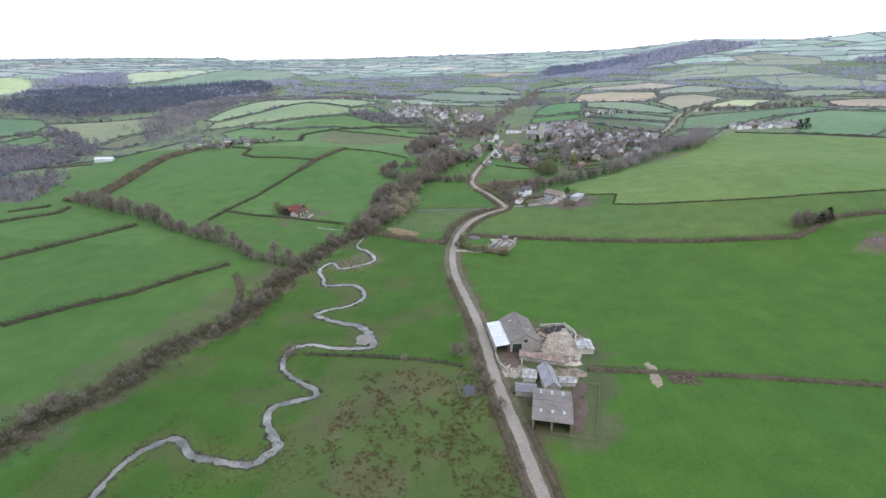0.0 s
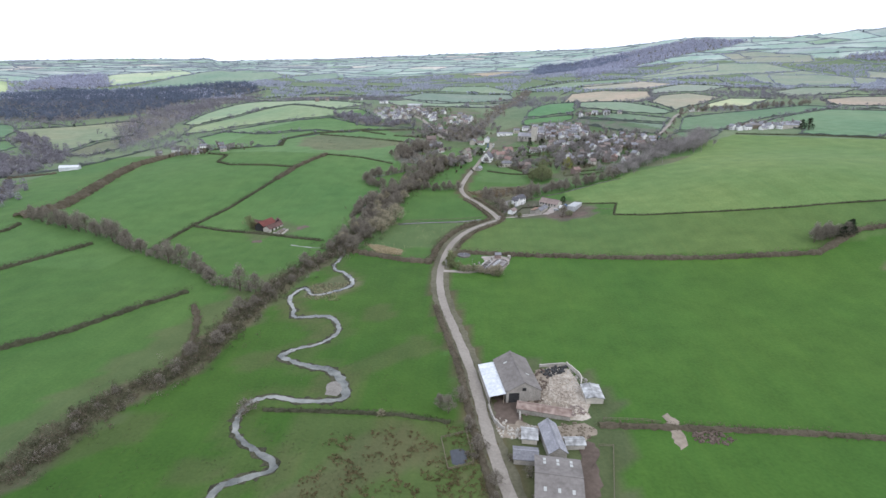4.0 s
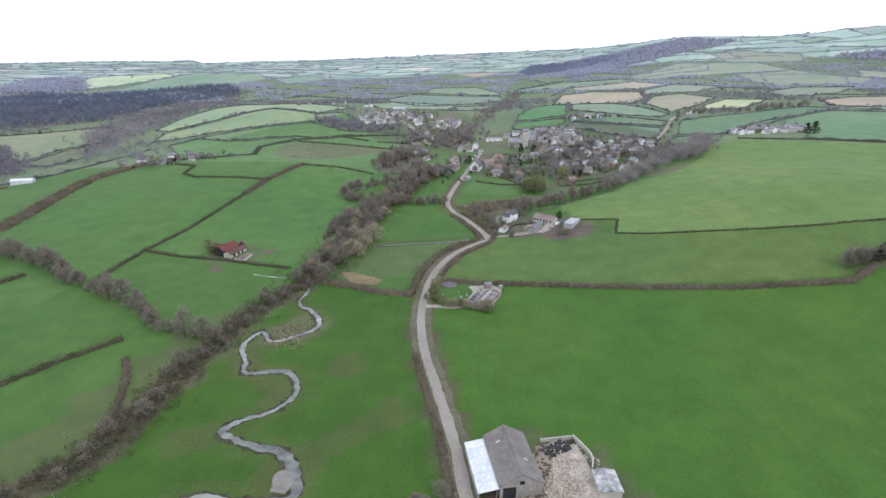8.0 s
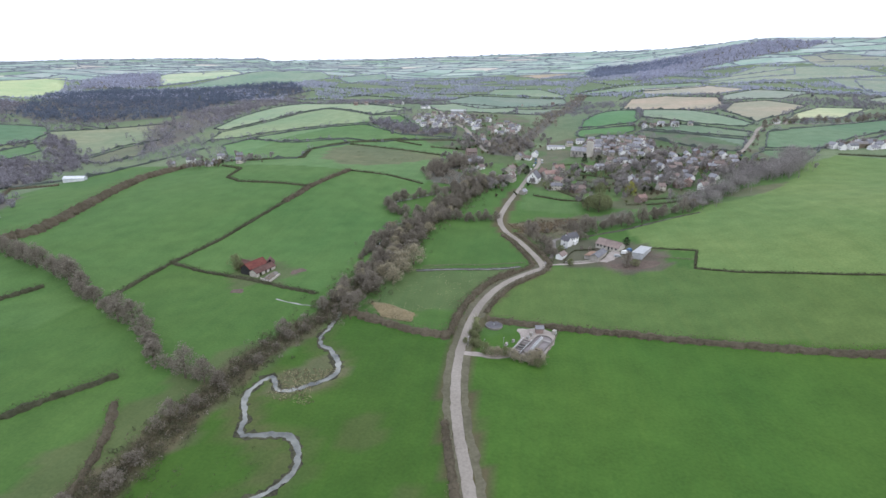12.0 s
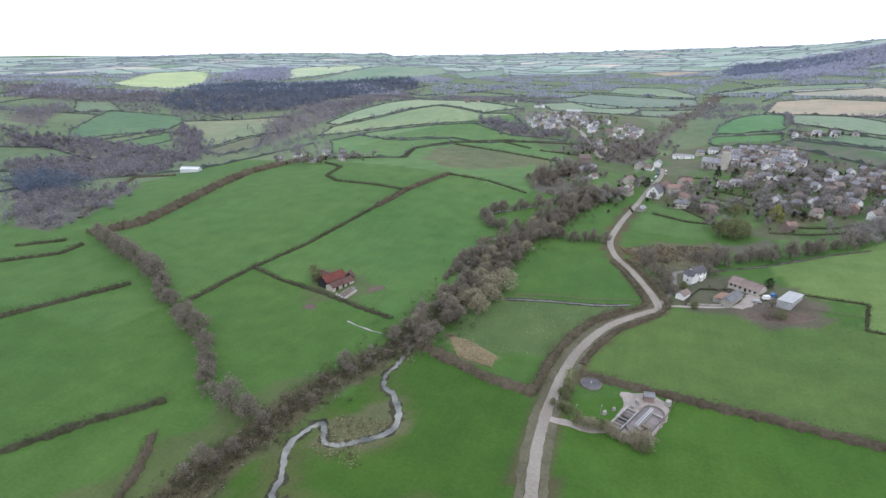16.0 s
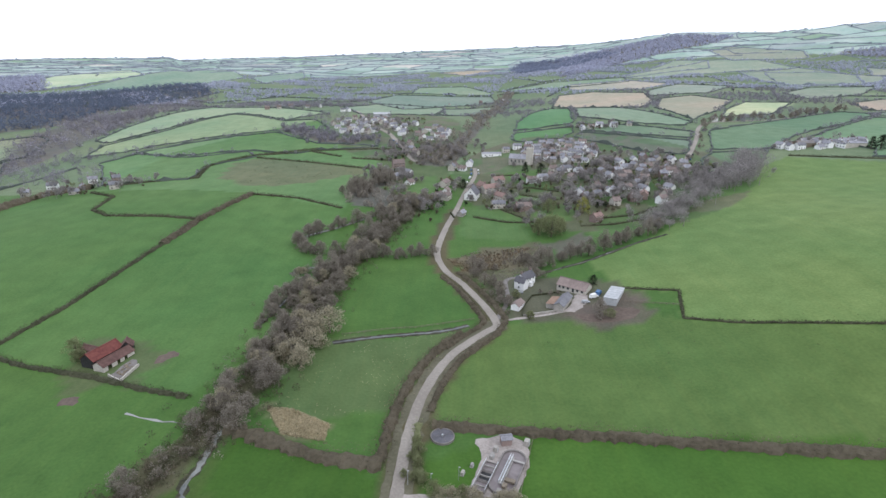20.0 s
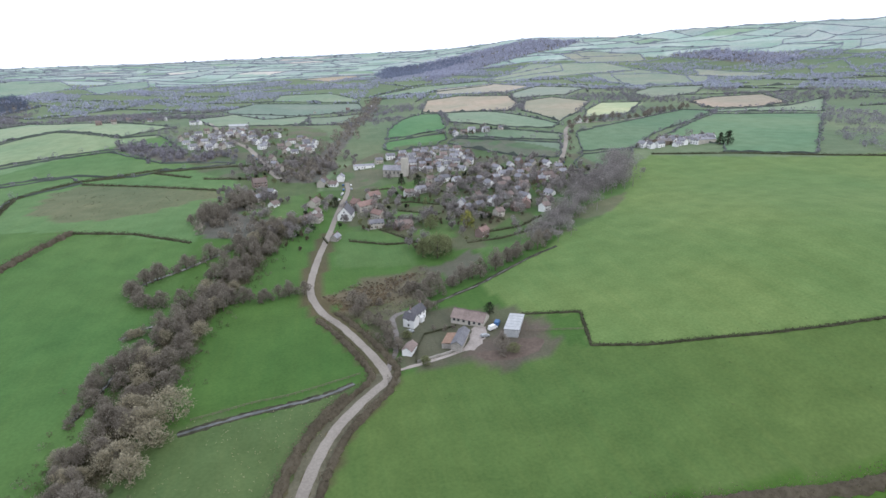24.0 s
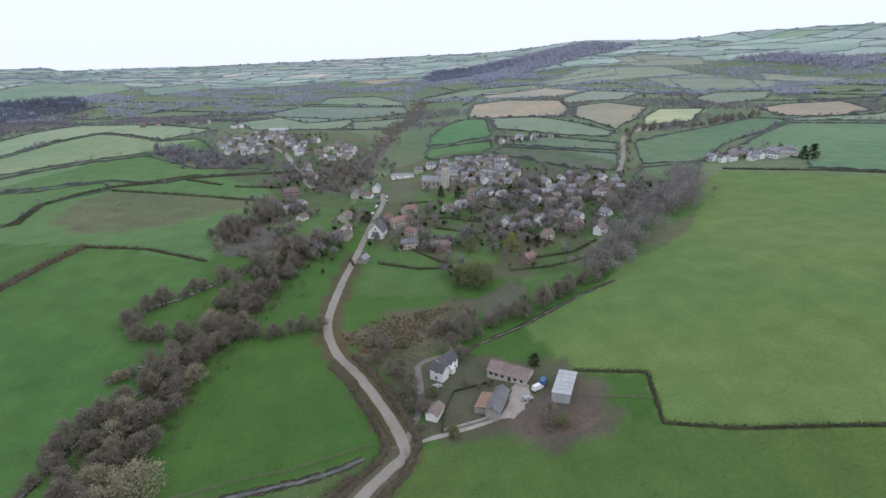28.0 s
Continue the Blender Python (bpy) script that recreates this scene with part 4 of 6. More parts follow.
TREE_LABELS = {
    "bare": "bare brown deciduous tree with fine twiggy crown", "willow": "pale grey-buff budding willow with rounded crown",
    "budding": "olive green tree just coming into leaf", "yellow": "bright yellow-green weeping willow in early leaf",
    "evergreen": "dark green dense evergreen tree", "shrub": "low bare brown thorn bush among rough grass"}


def tree(kind, x, y, scale=1.0, group="valley trees", rng=random):
    which = rng.randrange(len(KINDS[kind]))
    name = "bush" if kind == "shrub" else "tree"
    trunk, crown = KINDS[kind][which]
    ob = thing(name, x, y, rng.uniform(0, 360), TREE_LABELS[kind], name, group)
    ob.scale = (scale * rng.uniform(0.85, 1.15), scale * rng.uniform(0.85, 1.15), scale * rng.uniform(0.85, 1.15))
    part("trunk", trunk, M_BARK, ob)
    part("crown", crown, M_TWIG, ob)
    return ob


def along(pts, step, jitter, fn, seed):
    rng = random.Random(seed)
    for q in smooth_line(pts, step):
        fn(q[0] + rng.uniform(-jitter, jitter), q[1] + rng.uniform(-jitter, jitter), rng)


for k, (pts, w, h, label) in enumerate(HEDGES):
    hedgerow("hedgerow", pts, label, w * 1.75, h * 1.1, M_HEDGE if "brown" in label.split() else M_HEDGEG, 34, k)
road_line = smooth_line(ROAD, 6.0)
for s in (-1, 1):
    for a, b in ((0, 12), (12, 34), (56, 72)):
        seg = road_line[a:b + 1]
        low = a < 34
        pts = [tuple(q) for q in (seg + sides(seg) * s * (4.4 if low else 5.4))[::2]]
        if pts[0][0] > seg[0][0]:
            pts = [q for q in pts if not 168 < q[1] < 240]
        if len(pts) > 2 and max(math.dist(p, q) for p, q in zip(pts, pts[1:])) < 30:
            hedgerow("hedgerow", pts, "brown flailed roadside hedge beside the lane", 3.4 if low else 4.0, 1.4 if low else 2.2, M_HEDGE, 26 if low else 34, a + 3, "roadside hedges")
bend = np.array([q for q in smooth_line(ROAD, 3.0) if 356 < q[1] < 440])
hedgerow("hedgerow", [tuple(q) for q in (bend - sides(bend) * 7.4)[::2]], "tall dense brown hedge above the lane bend", 5.4, 3.0, M_HEDGE, 60, 71, "roadside hedges")
hedgerow("hedgerow", [tuple(q) for q in (bend + sides(bend) * 5.2)[9::2]], "brown hedge along the inside of the lane bend", 3.4, 1.7, M_HEDGE, 36, 72, "roadside hedges")
hedgerow("hedgerow", [(-12, 377), (-12, 365), (-11, 356), (-9, 349)], "olive green hedge screening the works from the lane", 3.2, 2.0, M_BUD, 40, 73, "roadside hedges")

for k, pts in enumerate(([(51, 706), (74, 701), (94, 684)], [(17, 620), (42, 607), (63, 605)], [(92, 590), (115, 586), (147, 592)], [(45, 750), (67, 749)], [(109, 603), (134, 602), (154, 615)], [(60, 682), (89, 660)], [(40, 640), (58, 612)], [(128, 622), (120, 650), (100, 690)])):
    hedgerow("garden_hedge", pts, "dark clipped hedge between village gardens", 2.2, 1.9, M_HEDGEG, 26, 40 + k, "village garden hedges")

# the wooded belt along the old leat
rng = np.random.default_rng(21)
line = np.concatenate([smooth_line(BELT[:10], 1.2), smooth_line(BELT[9:], 1.0)])
loose = np.where(line[:, 1] > 373, 7.0, 4.4)
for word, tone_of, label in (("thorn_thicket", M_HEDGE, "tangled bare brown thicket of thorn"), ("bramble_thicket", M_HEDGEG, "olive green bramble and grass thicket"), ("sallow_thicket", M_TWIG, "grey leafless sallow bushes in a strip")):
    c = [(q[0] + rng.normal(0, w), q[1] + rng.normal(0, w)) for q, w in zip(line, loose) for _ in ((0,) if tone_of is M_TWIG else (0, 1, 2, 3))]
    r = rng.uniform(0.9, 2.0, len(c))
    v = leaves([(a, b, gz(a, b) + q * 0.75) for (a, b), q in zip(c, r)], r, 30, 0.55, rng, 0.95)
    tagged(new(word, triangles(word, v, tone_of)), label, "thicket", "", "stuff")
along(BELT[:7], 8, 4.0, lambda x, y, g: tree(g.choice(("shrub", "shrub", "shrub", "bare")), x, y, g.uniform(0.7, 1.1), "trees of the belt", g), 4)
along(BELT[6:11], 4.6, 4.5, lambda x, y, g: tree(g.choice(("shrub", "shrub", "bare")), x, y, g.uniform(0.65, 0.95), "trees of the belt", g), 14)
along(BELT[9:], 1.75, 10.0, lambda x, y, g: tree(g.choice(("bare", "bare", "bare", "willow", "shrub", "shrub")), x, y, g.uniform(0.7, 1.15), "trees of the belt", g), 5)
for x, y, k in ((-66, 420, 1.5), (-60, 428, 1.5), (-65, 436, 1.6), (-56, 441, 1.4), (-70, 446, 1.4), (-62, 412, 1.2)):
    tree("willow", x, y, k, "trees of the belt")
along(STREAM, 4.6, 2.4, lambda x, y, g: tree(g.choice(("bare", "bare", "bare", "shrub", "shrub", "shrub")), x, y, g.uniform(0.9, 1.3), "trees by the stream", g), 6)
along(BROOK, 3.4, 4.0, lambda x, y, g: tree(g.choice(("bare", "bare", "shrub")), x - 3, y + 6, g.uniform(0.7, 1.1), "trees by the brook", g), 7)
along(CROSS_HEDGE, 2.6, 1.8, lambda x, y, g: tree(g.choice(("shrub", "shrub", "bare")), x, y, g.uniform(0.7, 1.0), "trees of the belt", g), 41)
along(OLD_STREAM, 2.6, 2.6, lambda x, y, g: tree(g.choice(("shrub", "shrub", "bare")), x, y, g.uniform(0.7, 1.1), "trees by the old stream", g), 42)
along(OLD_STREAM_UPPER, 3.0, 2.0, lambda x, y, g: tree(g.choice(("shrub", "willow", "shrub")), x + 5, y - 2, g.uniform(0.6, 0.9), "trees by the old stream", g), 43)
along(HR, 2.6, 2.5, lambda x, y, g: tree(g.choice(("bare", "shrub", "shrub")), x, y, g.uniform(0.8, 1.2), "trees of the belt", g), 8)
rng = np.random.default_rng(33)


def tree_mass(name, spots, tall, material, label, each=60, size=0.8, seed=1):
    """Joined crowns of bare trees too many to count, with their trunks."""
    rng = np.random.default_rng(seed)
    x, y = np.array([q[0] for q in spots]), np.array([q[1] for q in spots])
    h = tall * rng.uniform(0.55, 1.15, len(x))
    g = height(x, y)
    c, r = [], []
    for k in range(5):
        a = rng.uniform(0, 6.28, len(x))
        c.append(np.stack([x + h * 0.2 * np.cos(a), y + h * 0.2 * np.sin(a), g + h * rng.uniform(0.35, 0.85, len(x))], 1))
        r.append(h * rng.uniform(0.16, 0.27, len(x)))
    v = leaves(np.concatenate(c), np.concatenate(r), each // 2, size, rng, 1.0)
    w = 0.02 * h
    z0, z1 = g - 0.3, g + h * 0.7
    stem = np.stack([np.stack([x - w, y, z0], 1), np.stack([x + w, y, z0], 1), np.stack([x, y, z1], 1), np.stack([x, y - w, z0], 1), np.stack([x, y + w, z0], 1), np.stack([x, y, z1], 1)], 1).reshape(-1, 3)
    return tagged(new(name, triangles(name, np.concatenate([v, stem]), material)), label, "trees", "", "stuff")


edge = smooth_line(EDGE_WOOD, 0.9)
edge = edge + np.array((-7, 7)) + rng.normal(0, 6.5, edge.shape)
tree_mass("edge_wood", edge, 11.5, M_GARDEN, "bare brown trees along the village edge", 90, 0.75, 3)
tall_wood = smooth_line([(224, 640), (250, 664), (272, 698), (286, 724)], 0.8)
tree_mass("tall_wood", tall_wood + np.array((-6, 6)) + rng.normal(0, 6.5, tall_wood.shape), 15, M_GARDEN, "tall bare trees at the end of the village", 90, 0.8, 9)
along([(-84, 660), (-70, 690), (-62, 730)], 3.2, 9.0, lambda x, y, g: tree("bare", x, y, g.uniform(0.9, 1.3), "meadow copse", g), 10)
along([(24, 470), (18, 492), (10, 512), (22, 522), (46, 530), (56, 545)], 3.4, 4.5, lambda x, y, g: tree(g.choice(("shrub", "bare", "shrub", "bare")), x + 5, y, g.uniform(0.6, 0.9), "lane side copse", g), 11)
along([(201, 361), (212, 365), (224, 370)], 1.8, 2.6, lambda x, y, g: tree(g.choice(("bare", "evergreen", "bare")), x, y, g.uniform(0.7, 1.0), "hedge clump", g), 12)
along([(-5, 344), (1, 344), (8, 342), (14, 339), (17, 337)], 2.6, 1.0, lambda x, y, g: tree(g.choice(("willow", "willow", "budding")), x, y, g.uniform(0.45, 0.65), "works screen bushes", g), 13)
# the tiny willow at (-29, 205) stands in for a small pale trailer
for x, y, k, kind in ((15.5, 341.5, 0.62, "willow"), (17.5, 340.5, 0.6, "willow"), (13, 341, 0.55, "willow"), (-15, 352, 0.4, "budding"), (-13.5, 360, 0.42, "budding"), (-12, 367, 0.4, "budding"), (74, 758, 1.1, "evergreen"), (88, 747, 1.2, "evergreen"), (11, 705, 0.9, "evergreen"), (100, 619, 1.15, "yellow"), (68, 572, 1.7, "budding"), (60, 578, 1.5, "budding"), (75, 580, 1.5, "budding"), (66, 584, 1.4, "budding"), (75, 628, 1.2, "budding"), (-160, 421, 1.1, "budding"), (-156, 417, 0.9, "budding"), (-12, 351, 0.5, "budding"), (-11, 357, 0.55, "budding"), (-11, 363, 0.5, "budding"), (-9, 350, 0.45, "budding"), (34, 480, 0.6, "budding"), (28, 462, 0.7, "shrub"), (25, 478, 0.9, "shrub"), (26, 486, 0.9, "bare"), (48, 503, 0.8, "bare"), (52, 506, 0.8, "shrub"), (70, 452, 0.9, "shrub"), (47, 484, 0.7, "shrub"), (38, 456, 0.7, "budding"), (56, 482, 0.6, "shrub"), (-29, 205, 0.3, "willow"), (76, 490, 0.6, "evergreen"), (71, 456, 0.7, "bare"), (75, 452, 0.6, "budding"), (3, 186, 0.5, "shrub"), (1, 199, 0.55, "shrub"), (19, 180, 0.6, "shrub"), (20, 170, 0.5, "shrub"), (52, 481, 0.6, "shrub"), (-9, 211, 0.55, "bare"), (-6, 208, 0.6, "bare"), (-2, 215, 0.6, "bare"), (1, 187, 0.5, "shrub"), (4, 189, 0.55, "bare"), (7, 191, 0.5, "shrub"), (1, 200, 0.45, "bare"), (9, 175, 0.5, "bare"), (9, 170, 0.5, "shrub"), (14, 186, 0.4, "shrub"), (404, 738, 1.5, "evergreen"), (398, 742, 1.3, "evergreen"), (-76, 201, 0.8, "shrub"), (-74, 205, 0.9, "shrub"), (-77, 206, 0.7, "shrub")):
    tree(kind, x, y, k, "single trees")

along(HILL_LANE[5:], 9, 5.0, lambda x, y, g: tree(g.choice(("bare", "shrub", "bare")), x + 6, y + 4, g.uniform(0.7, 1.1), "trees by the hill lane", g), 17)
along(HILL_LANE[2:6], 11, 4.0, lambda x, y, g: tree(g.choice(("bare", "shrub", "shrub")), x + 6, y, g.uniform(0.5, 0.8), "trees by the hill lane", g), 18)

# far hedges, woods and plantations
rng = np.random.default_rng(31)
vs, fs = [], []


def far_hedge(p, q, w, h, vs, fs):
    L = math.dist(p, q)
    far = math.hypot(p[0], p[1] - 250)
    n = max(2, int(L / (7 if far < 1500 else 16)))
    u = np.linspace(0, 1, n)[:, None]
    line = np.array(p) * (1 - u) + np.array(q) * u
    line += rng.normal(0, 1.0, line.shape)
    s = sides(line)
    z = height(line[:, 0], line[:, 1])
    base = len(vs)
    for i in range(n):
        hh = h * rng.uniform(0.5, 1.5) * (2.2 if rng.random() < 0.08 else 1)
        ww = w * rng.uniform(0.7, 1.3)
        for o, t in ((-ww, -1), (-ww * 0.6, hh), (ww * 0.6, hh * 0.9), (ww, -1)):
            e = line[i] + s[i] * o
            vs.append((e[0], e[1], z[i] + t))
        if i:
            b = base + 4 * i
            for m in range(3):
                fs.append((b + m, b + m + 1, b + m - 3, b + m - 4))


def plot_hedge(poly, w, h):
    """A ragged closed hedge round a field."""
    d = np.hypot(np.mean([p[0] for p in poly]), np.mean([p[1] for p in poly]) - 250)
    line = straight_line(list(poly) + [poly[0]], 7 if d < 1500 else 16)[:-1]
    line = line + rng.normal(0, 1.0, line.shape)
    t = np.roll(line, -1, 0) - np.roll(line, 1, 0)
    t /= np.linalg.norm(t, axis=1)[:, None] + 1e-9
    s = np.stack([t[:, 1], -t[:, 0]], 1)
    z = height(line[:, 0], line[:, 1])
    verts, faces, n = [], [], len(line)
    for i in range(n):
        hh = h * rng.uniform(0.5, 1.5) * (2.2 if rng.random() < 0.08 else 1)
        ww = w * rng.uniform(0.7, 1.3)
        for o, up in ((-ww, -1), (-ww * 0.6, hh), (ww * 0.6, hh * 0.9), (ww, -1)):
            e = line[i] + s[i] * o
            verts.append((e[0], e[1], z[i] + up))
        a, b = 4 * i, 4 * ((i + 1) % n)
        faces += [(b + m, b + m + 1, a + m + 1, a + m) for m in range(3)]
    # beyond 1700 m the hedge takes the paler, haze-painted tone
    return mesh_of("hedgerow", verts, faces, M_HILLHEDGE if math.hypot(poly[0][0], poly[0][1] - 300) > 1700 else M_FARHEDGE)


clumps = []
for poly, c in FAR_PLOTS:
    for p, q in zip(poly, poly[1:] + poly[:1]):
        d = math.hypot(p[0], p[1] - 250)
        for u in np.arange(0, 1, 14 / max(14, math.dist(p, q))):
            if rng.random() < 0.28:
                clumps.append((p[0] * (1 - u) + q[0] * u + rng.normal(0, 3), p[1] * (1 - u) + q[1] * u + rng.normal(0, 3), rng.uniform(1.6, 4.0)))
    d = math.hypot(poly[0][0], poly[0][1] - 250)
    tagged(new("hedgerow", plot_hedge(poly, 0.6 + d / 2200, 1.1 + d / 2000)), "ragged hedge round a distant field, painted haze in its tone", "hedge", "far field hedges")
for i in range(NI - 1):
    for j in range(NJ - 1):
        for e in ((1, 0), (0, 1)):
            p, q = corner[i, j], corner[i + e[0], j + e[1]]
            mx, my = (p + q) / 2
            if my < 300 or abs(mx) > 1.3 * my + 250 or math.hypot(mx, my) > 4900 or near_zone(mx, my) or rng.random() < 0.3:
                continue
            d = math.hypot(mx, my - 250)
            if mid_zone(mx, my):
                m2 = np.array([(p * (1 - u) + q * u) for u in (0.1, 0.3, 0.5, 0.7, 0.9)])
                if any(inside(pl, m2[:, 0], m2[:, 1]).any() for pl, c in FAR_PLOTS) or (abs(mx - 60) < 300 and my < 1150):
                    continue
                for u in np.arange(0, 1, 12 / max(12, math.dist(p, q))):
                    if rng.random() < 0.6:
                        clumps.append((p[0] * (1 - u) + q[0] * u + rng.normal(0, 3), p[1] * (1 - u) + q[1] * u + rng.normal(0, 3), rng.uniform(1.8, 4.4)))
            far_hedge(p, q, 1.0 + d / 2200, 1.4 + d / 2000, vs, fs)
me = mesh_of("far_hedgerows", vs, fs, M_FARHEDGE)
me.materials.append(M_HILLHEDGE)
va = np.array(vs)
# hedges past 1900 m get the paler tone with haze in its colour
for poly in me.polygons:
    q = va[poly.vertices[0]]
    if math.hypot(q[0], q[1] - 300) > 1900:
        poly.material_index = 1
tagged(new("far_hedgerows", me), "network of hedgerows dividing the distant fields, paled by painted haze", "hedge", "", "stuff")
# rough wooded ground between the fields
cand = np.stack([rng.uniform(-2600, 2300, 70000), rng.uniform(440, 2700, 70000)], 1)
ok = mid_zone(cand[:, 0], cand[:, 1])
for poly, c in FAR_PLOTS:
    ok &= ~inside(poly, cand[:, 0], cand[:, 1])
lump = np.sin(cand[:, 0] / 47 + 2 * np.sin(cand[:, 1] / 90)) + np.sin(cand[:, 1] / 61 + 2 * np.sin(cand[:, 0] / 110))
ok &= (lump > 0.0) & ~((np.abs(cand[:, 0] - 100) < 330) & (cand[:, 1] < 930)) & ~((np.abs(cand[:, 0] + 75) < 90) & (np.abs(cand[:, 1] - 1010) < 200))
for x, y in cand[ok]:
    clumps.append((x, y, rng.uniform(2.2, 5.2)))
cl = np.array(clumps)
d = np.hypot(cl[:, 0], cl[:, 1] - 250)
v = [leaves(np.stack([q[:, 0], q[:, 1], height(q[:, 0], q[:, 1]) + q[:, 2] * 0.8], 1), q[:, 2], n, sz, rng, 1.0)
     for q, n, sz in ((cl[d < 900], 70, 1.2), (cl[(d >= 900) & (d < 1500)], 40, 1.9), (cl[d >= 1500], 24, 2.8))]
# both tree tones carry painted haze, the farther one more
tagged(new("far_trees", triangles("far_trees", np.concatenate(v[:2]), M_FARWOOD)), "grey-brown leafless trees scattered along distant hedges, haze painted in", "trees", "", "stuff")
tagged(new("hill_trees", triangles("hill_trees", v[2], M_HILLWOOD)), "leafless trees on the far hills, paled by painted haze", "trees", "", "stuff")


def grove(name, poly, gap, material, label, tall, seed):
    """Crowns set close over the plot of a wood."""
    rng = np.random.default_rng(seed)
    p = np.array(poly, float)
    area = (p.max(0) - p.min(0)).prod()
    q = rng.uniform(p.min(0), p.max(0), (int(area / gap ** 2), 2))
    q = q[inside(poly, q[:, 0] + rng.normal(0, gap, len(q)), q[:, 1] + rng.normal(0, gap, len(q)))]
    h = tall * rng.uniform(0.6, 1.2, len(q))
    d = math.hypot(*(p.mean(0) - np.array((0, 250))))
    v = leaves(np.stack([q[:, 0], q[:, 1], height(q[:, 0], q[:, 1]) + h * 0.5], 1), h * 0.5, 60 if d < 1000 else 30, 1.1 + d / 800, rng, 1.1)
    return tagged(new(name, triangles(name, v, material)), label, "woodland", "", "stuff")


# plantation and far wood tones hold painted haze; nearby woods keep plain twigs
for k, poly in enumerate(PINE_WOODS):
    grove("plantation", poly, 13 if k < 2 else 7, M_HILLPINE if k == 1 else M_FARPINE, "dark conifer plantation on a far slope, blued by painted haze", 13, 50 + k)
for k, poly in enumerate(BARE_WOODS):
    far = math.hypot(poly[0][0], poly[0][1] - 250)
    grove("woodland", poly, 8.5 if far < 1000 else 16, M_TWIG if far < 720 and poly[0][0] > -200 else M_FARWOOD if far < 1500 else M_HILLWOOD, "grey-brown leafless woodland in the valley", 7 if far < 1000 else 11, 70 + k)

# rough ground: rushes, gorse and dry reed
def scatter(name, poly, count, material, size, label, seed, each=14, squash=0.6, lumps=0.06):
    rng = np.random.default_rng(seed)
    p = np.array(poly)
    q = rng.uniform(p.min(0), p.max(0), (count * 3, 2))
    q = q[inside(poly, q[:, 0], q[:, 1])][:count]
    keep = np.array([noise.noise(Vector((a * lumps, b * lumps, seed))) for a, b in q]) > (-0.05 if each < 20 else -2)
    q = q[keep]
    r = rng.uniform(0.5, 1.0, len(q)) * size
    v = leaves(np.stack([q[:, 0], q[:, 1], height(q[:, 0], q[:, 1]) + r * 0.2], 1), r, each, size * 0.6, rng, squash)
    tagged(new(name, triangles(name, v, material)), label, name.replace("_", " "), "", "stuff")


scatter("gorse_tufts", HEATH, 1300, M_GORSE, 0.85, "scattered rusty gorse and sedge tufts in pasture", 3, 15, 0.6, 0.17)
scatter("verge_scrub", [(2, 120), (14, 122), (10, 165), (4, 200), (-6, 202), (-9, 150)], 900, M_GORSE, 0.8, "brown scrub spreading from the lane verge", 13, 14)
scatter("sedge_bank", [(-112, 108), (-96, 108), (-60, 138), (-20, 118), (-12, 132), (-50, 140), (-60, 160), (-100, 165)], 900, M_GORSE, 0.6, "rusty sedge along the river bends", 14, 12)
scatter("rush_tufts", [(-125, 100), (14, 100), (-2, 205), (-60, 260), (-95, 300), (-125, 200)], 2600, M_HEDGEG, 0.45, "dark rush tufts in the river meadow", 6, 8)
scatter("thistle_tufts", [(40, 400), (180, 380), (190, 440), (100, 450), (30, 440)], 260, M_HEDGEG, 0.45, "small dark weed tufts in the pasture", 7, 8)
scatter("meadow_tussocks", [(-70, 385), (-40, 372), (-6, 400), (8, 445), (-50, 440)], 420, M_REED, 0.4, "pale dry tussocks in the wet meadow", 15, 8)
scatter("hill_rushes", [(-211, 707), (-229, 784), (-213, 815), (-126, 789), (-79, 763), (-111, 722), (-134, 688), (-172, 672)], 420, M_HEDGEG, 0.8, "brown rushes on the hill pasture", 16, 10)
scatter("dry_reeds", [(a * 1.0, b) for a, b in REED], 1100, M_REED, 1.0, "patch of pale dry reeds", 4, 24, 0.8)
scatter("island_sedge", [(-84, 318), (-64, 322), (-58, 306), (-66, 296), (-84, 298)], 500, M_HEDGE, 0.5, "brown sedge and reeds inside the river bend", 24, 12)
scatter("island_reeds", [(-84, 318), (-64, 322), (-58, 306), (-66, 296), (-84, 298)], 420, M_REED, 0.45, "pale dry grass inside the river bend", 25, 12)
scatter("bank_scrub", [(11, 511), (18, 475), (25, 460), (30, 480), (30, 496), (38, 510), (55, 524), (60, 563), (21, 552), (0, 535)], 900, M_TWIG, 0.9, "thin brown saplings and brambles on the lane bank", 27, 14, 1.0)
scatter("bracken", SCRUB, 1500, M_BRACKEN, 0.7, "rusty dead bracken on a bank", 28, 16)
scatter("bramble_scrub", SCRUB, 260, M_HEDGE, 0.9, "brown bramble and bracken scrub on a bank", 5, 22)


# ---- houses ----
def prism(bm, x0, x1, y0, y1, z0, z1):
    """A gabled roof solid with its ridge along x."""
    ym = (y0 + y1) / 2
    v = [bm.verts.new(p) for p in ((x0, y0, z0), (x1, y0, z0), (x1, y1, z0), (x0, y1, z0), (x0, ym, z1), (x1, ym, z1))]
    for f in ((3, 2, 1, 0), (0, 1, 5, 4), (2, 3, 4, 5), (1, 2, 5), (3, 0, 4)):
        bm.faces.new([v[i] for i in f])


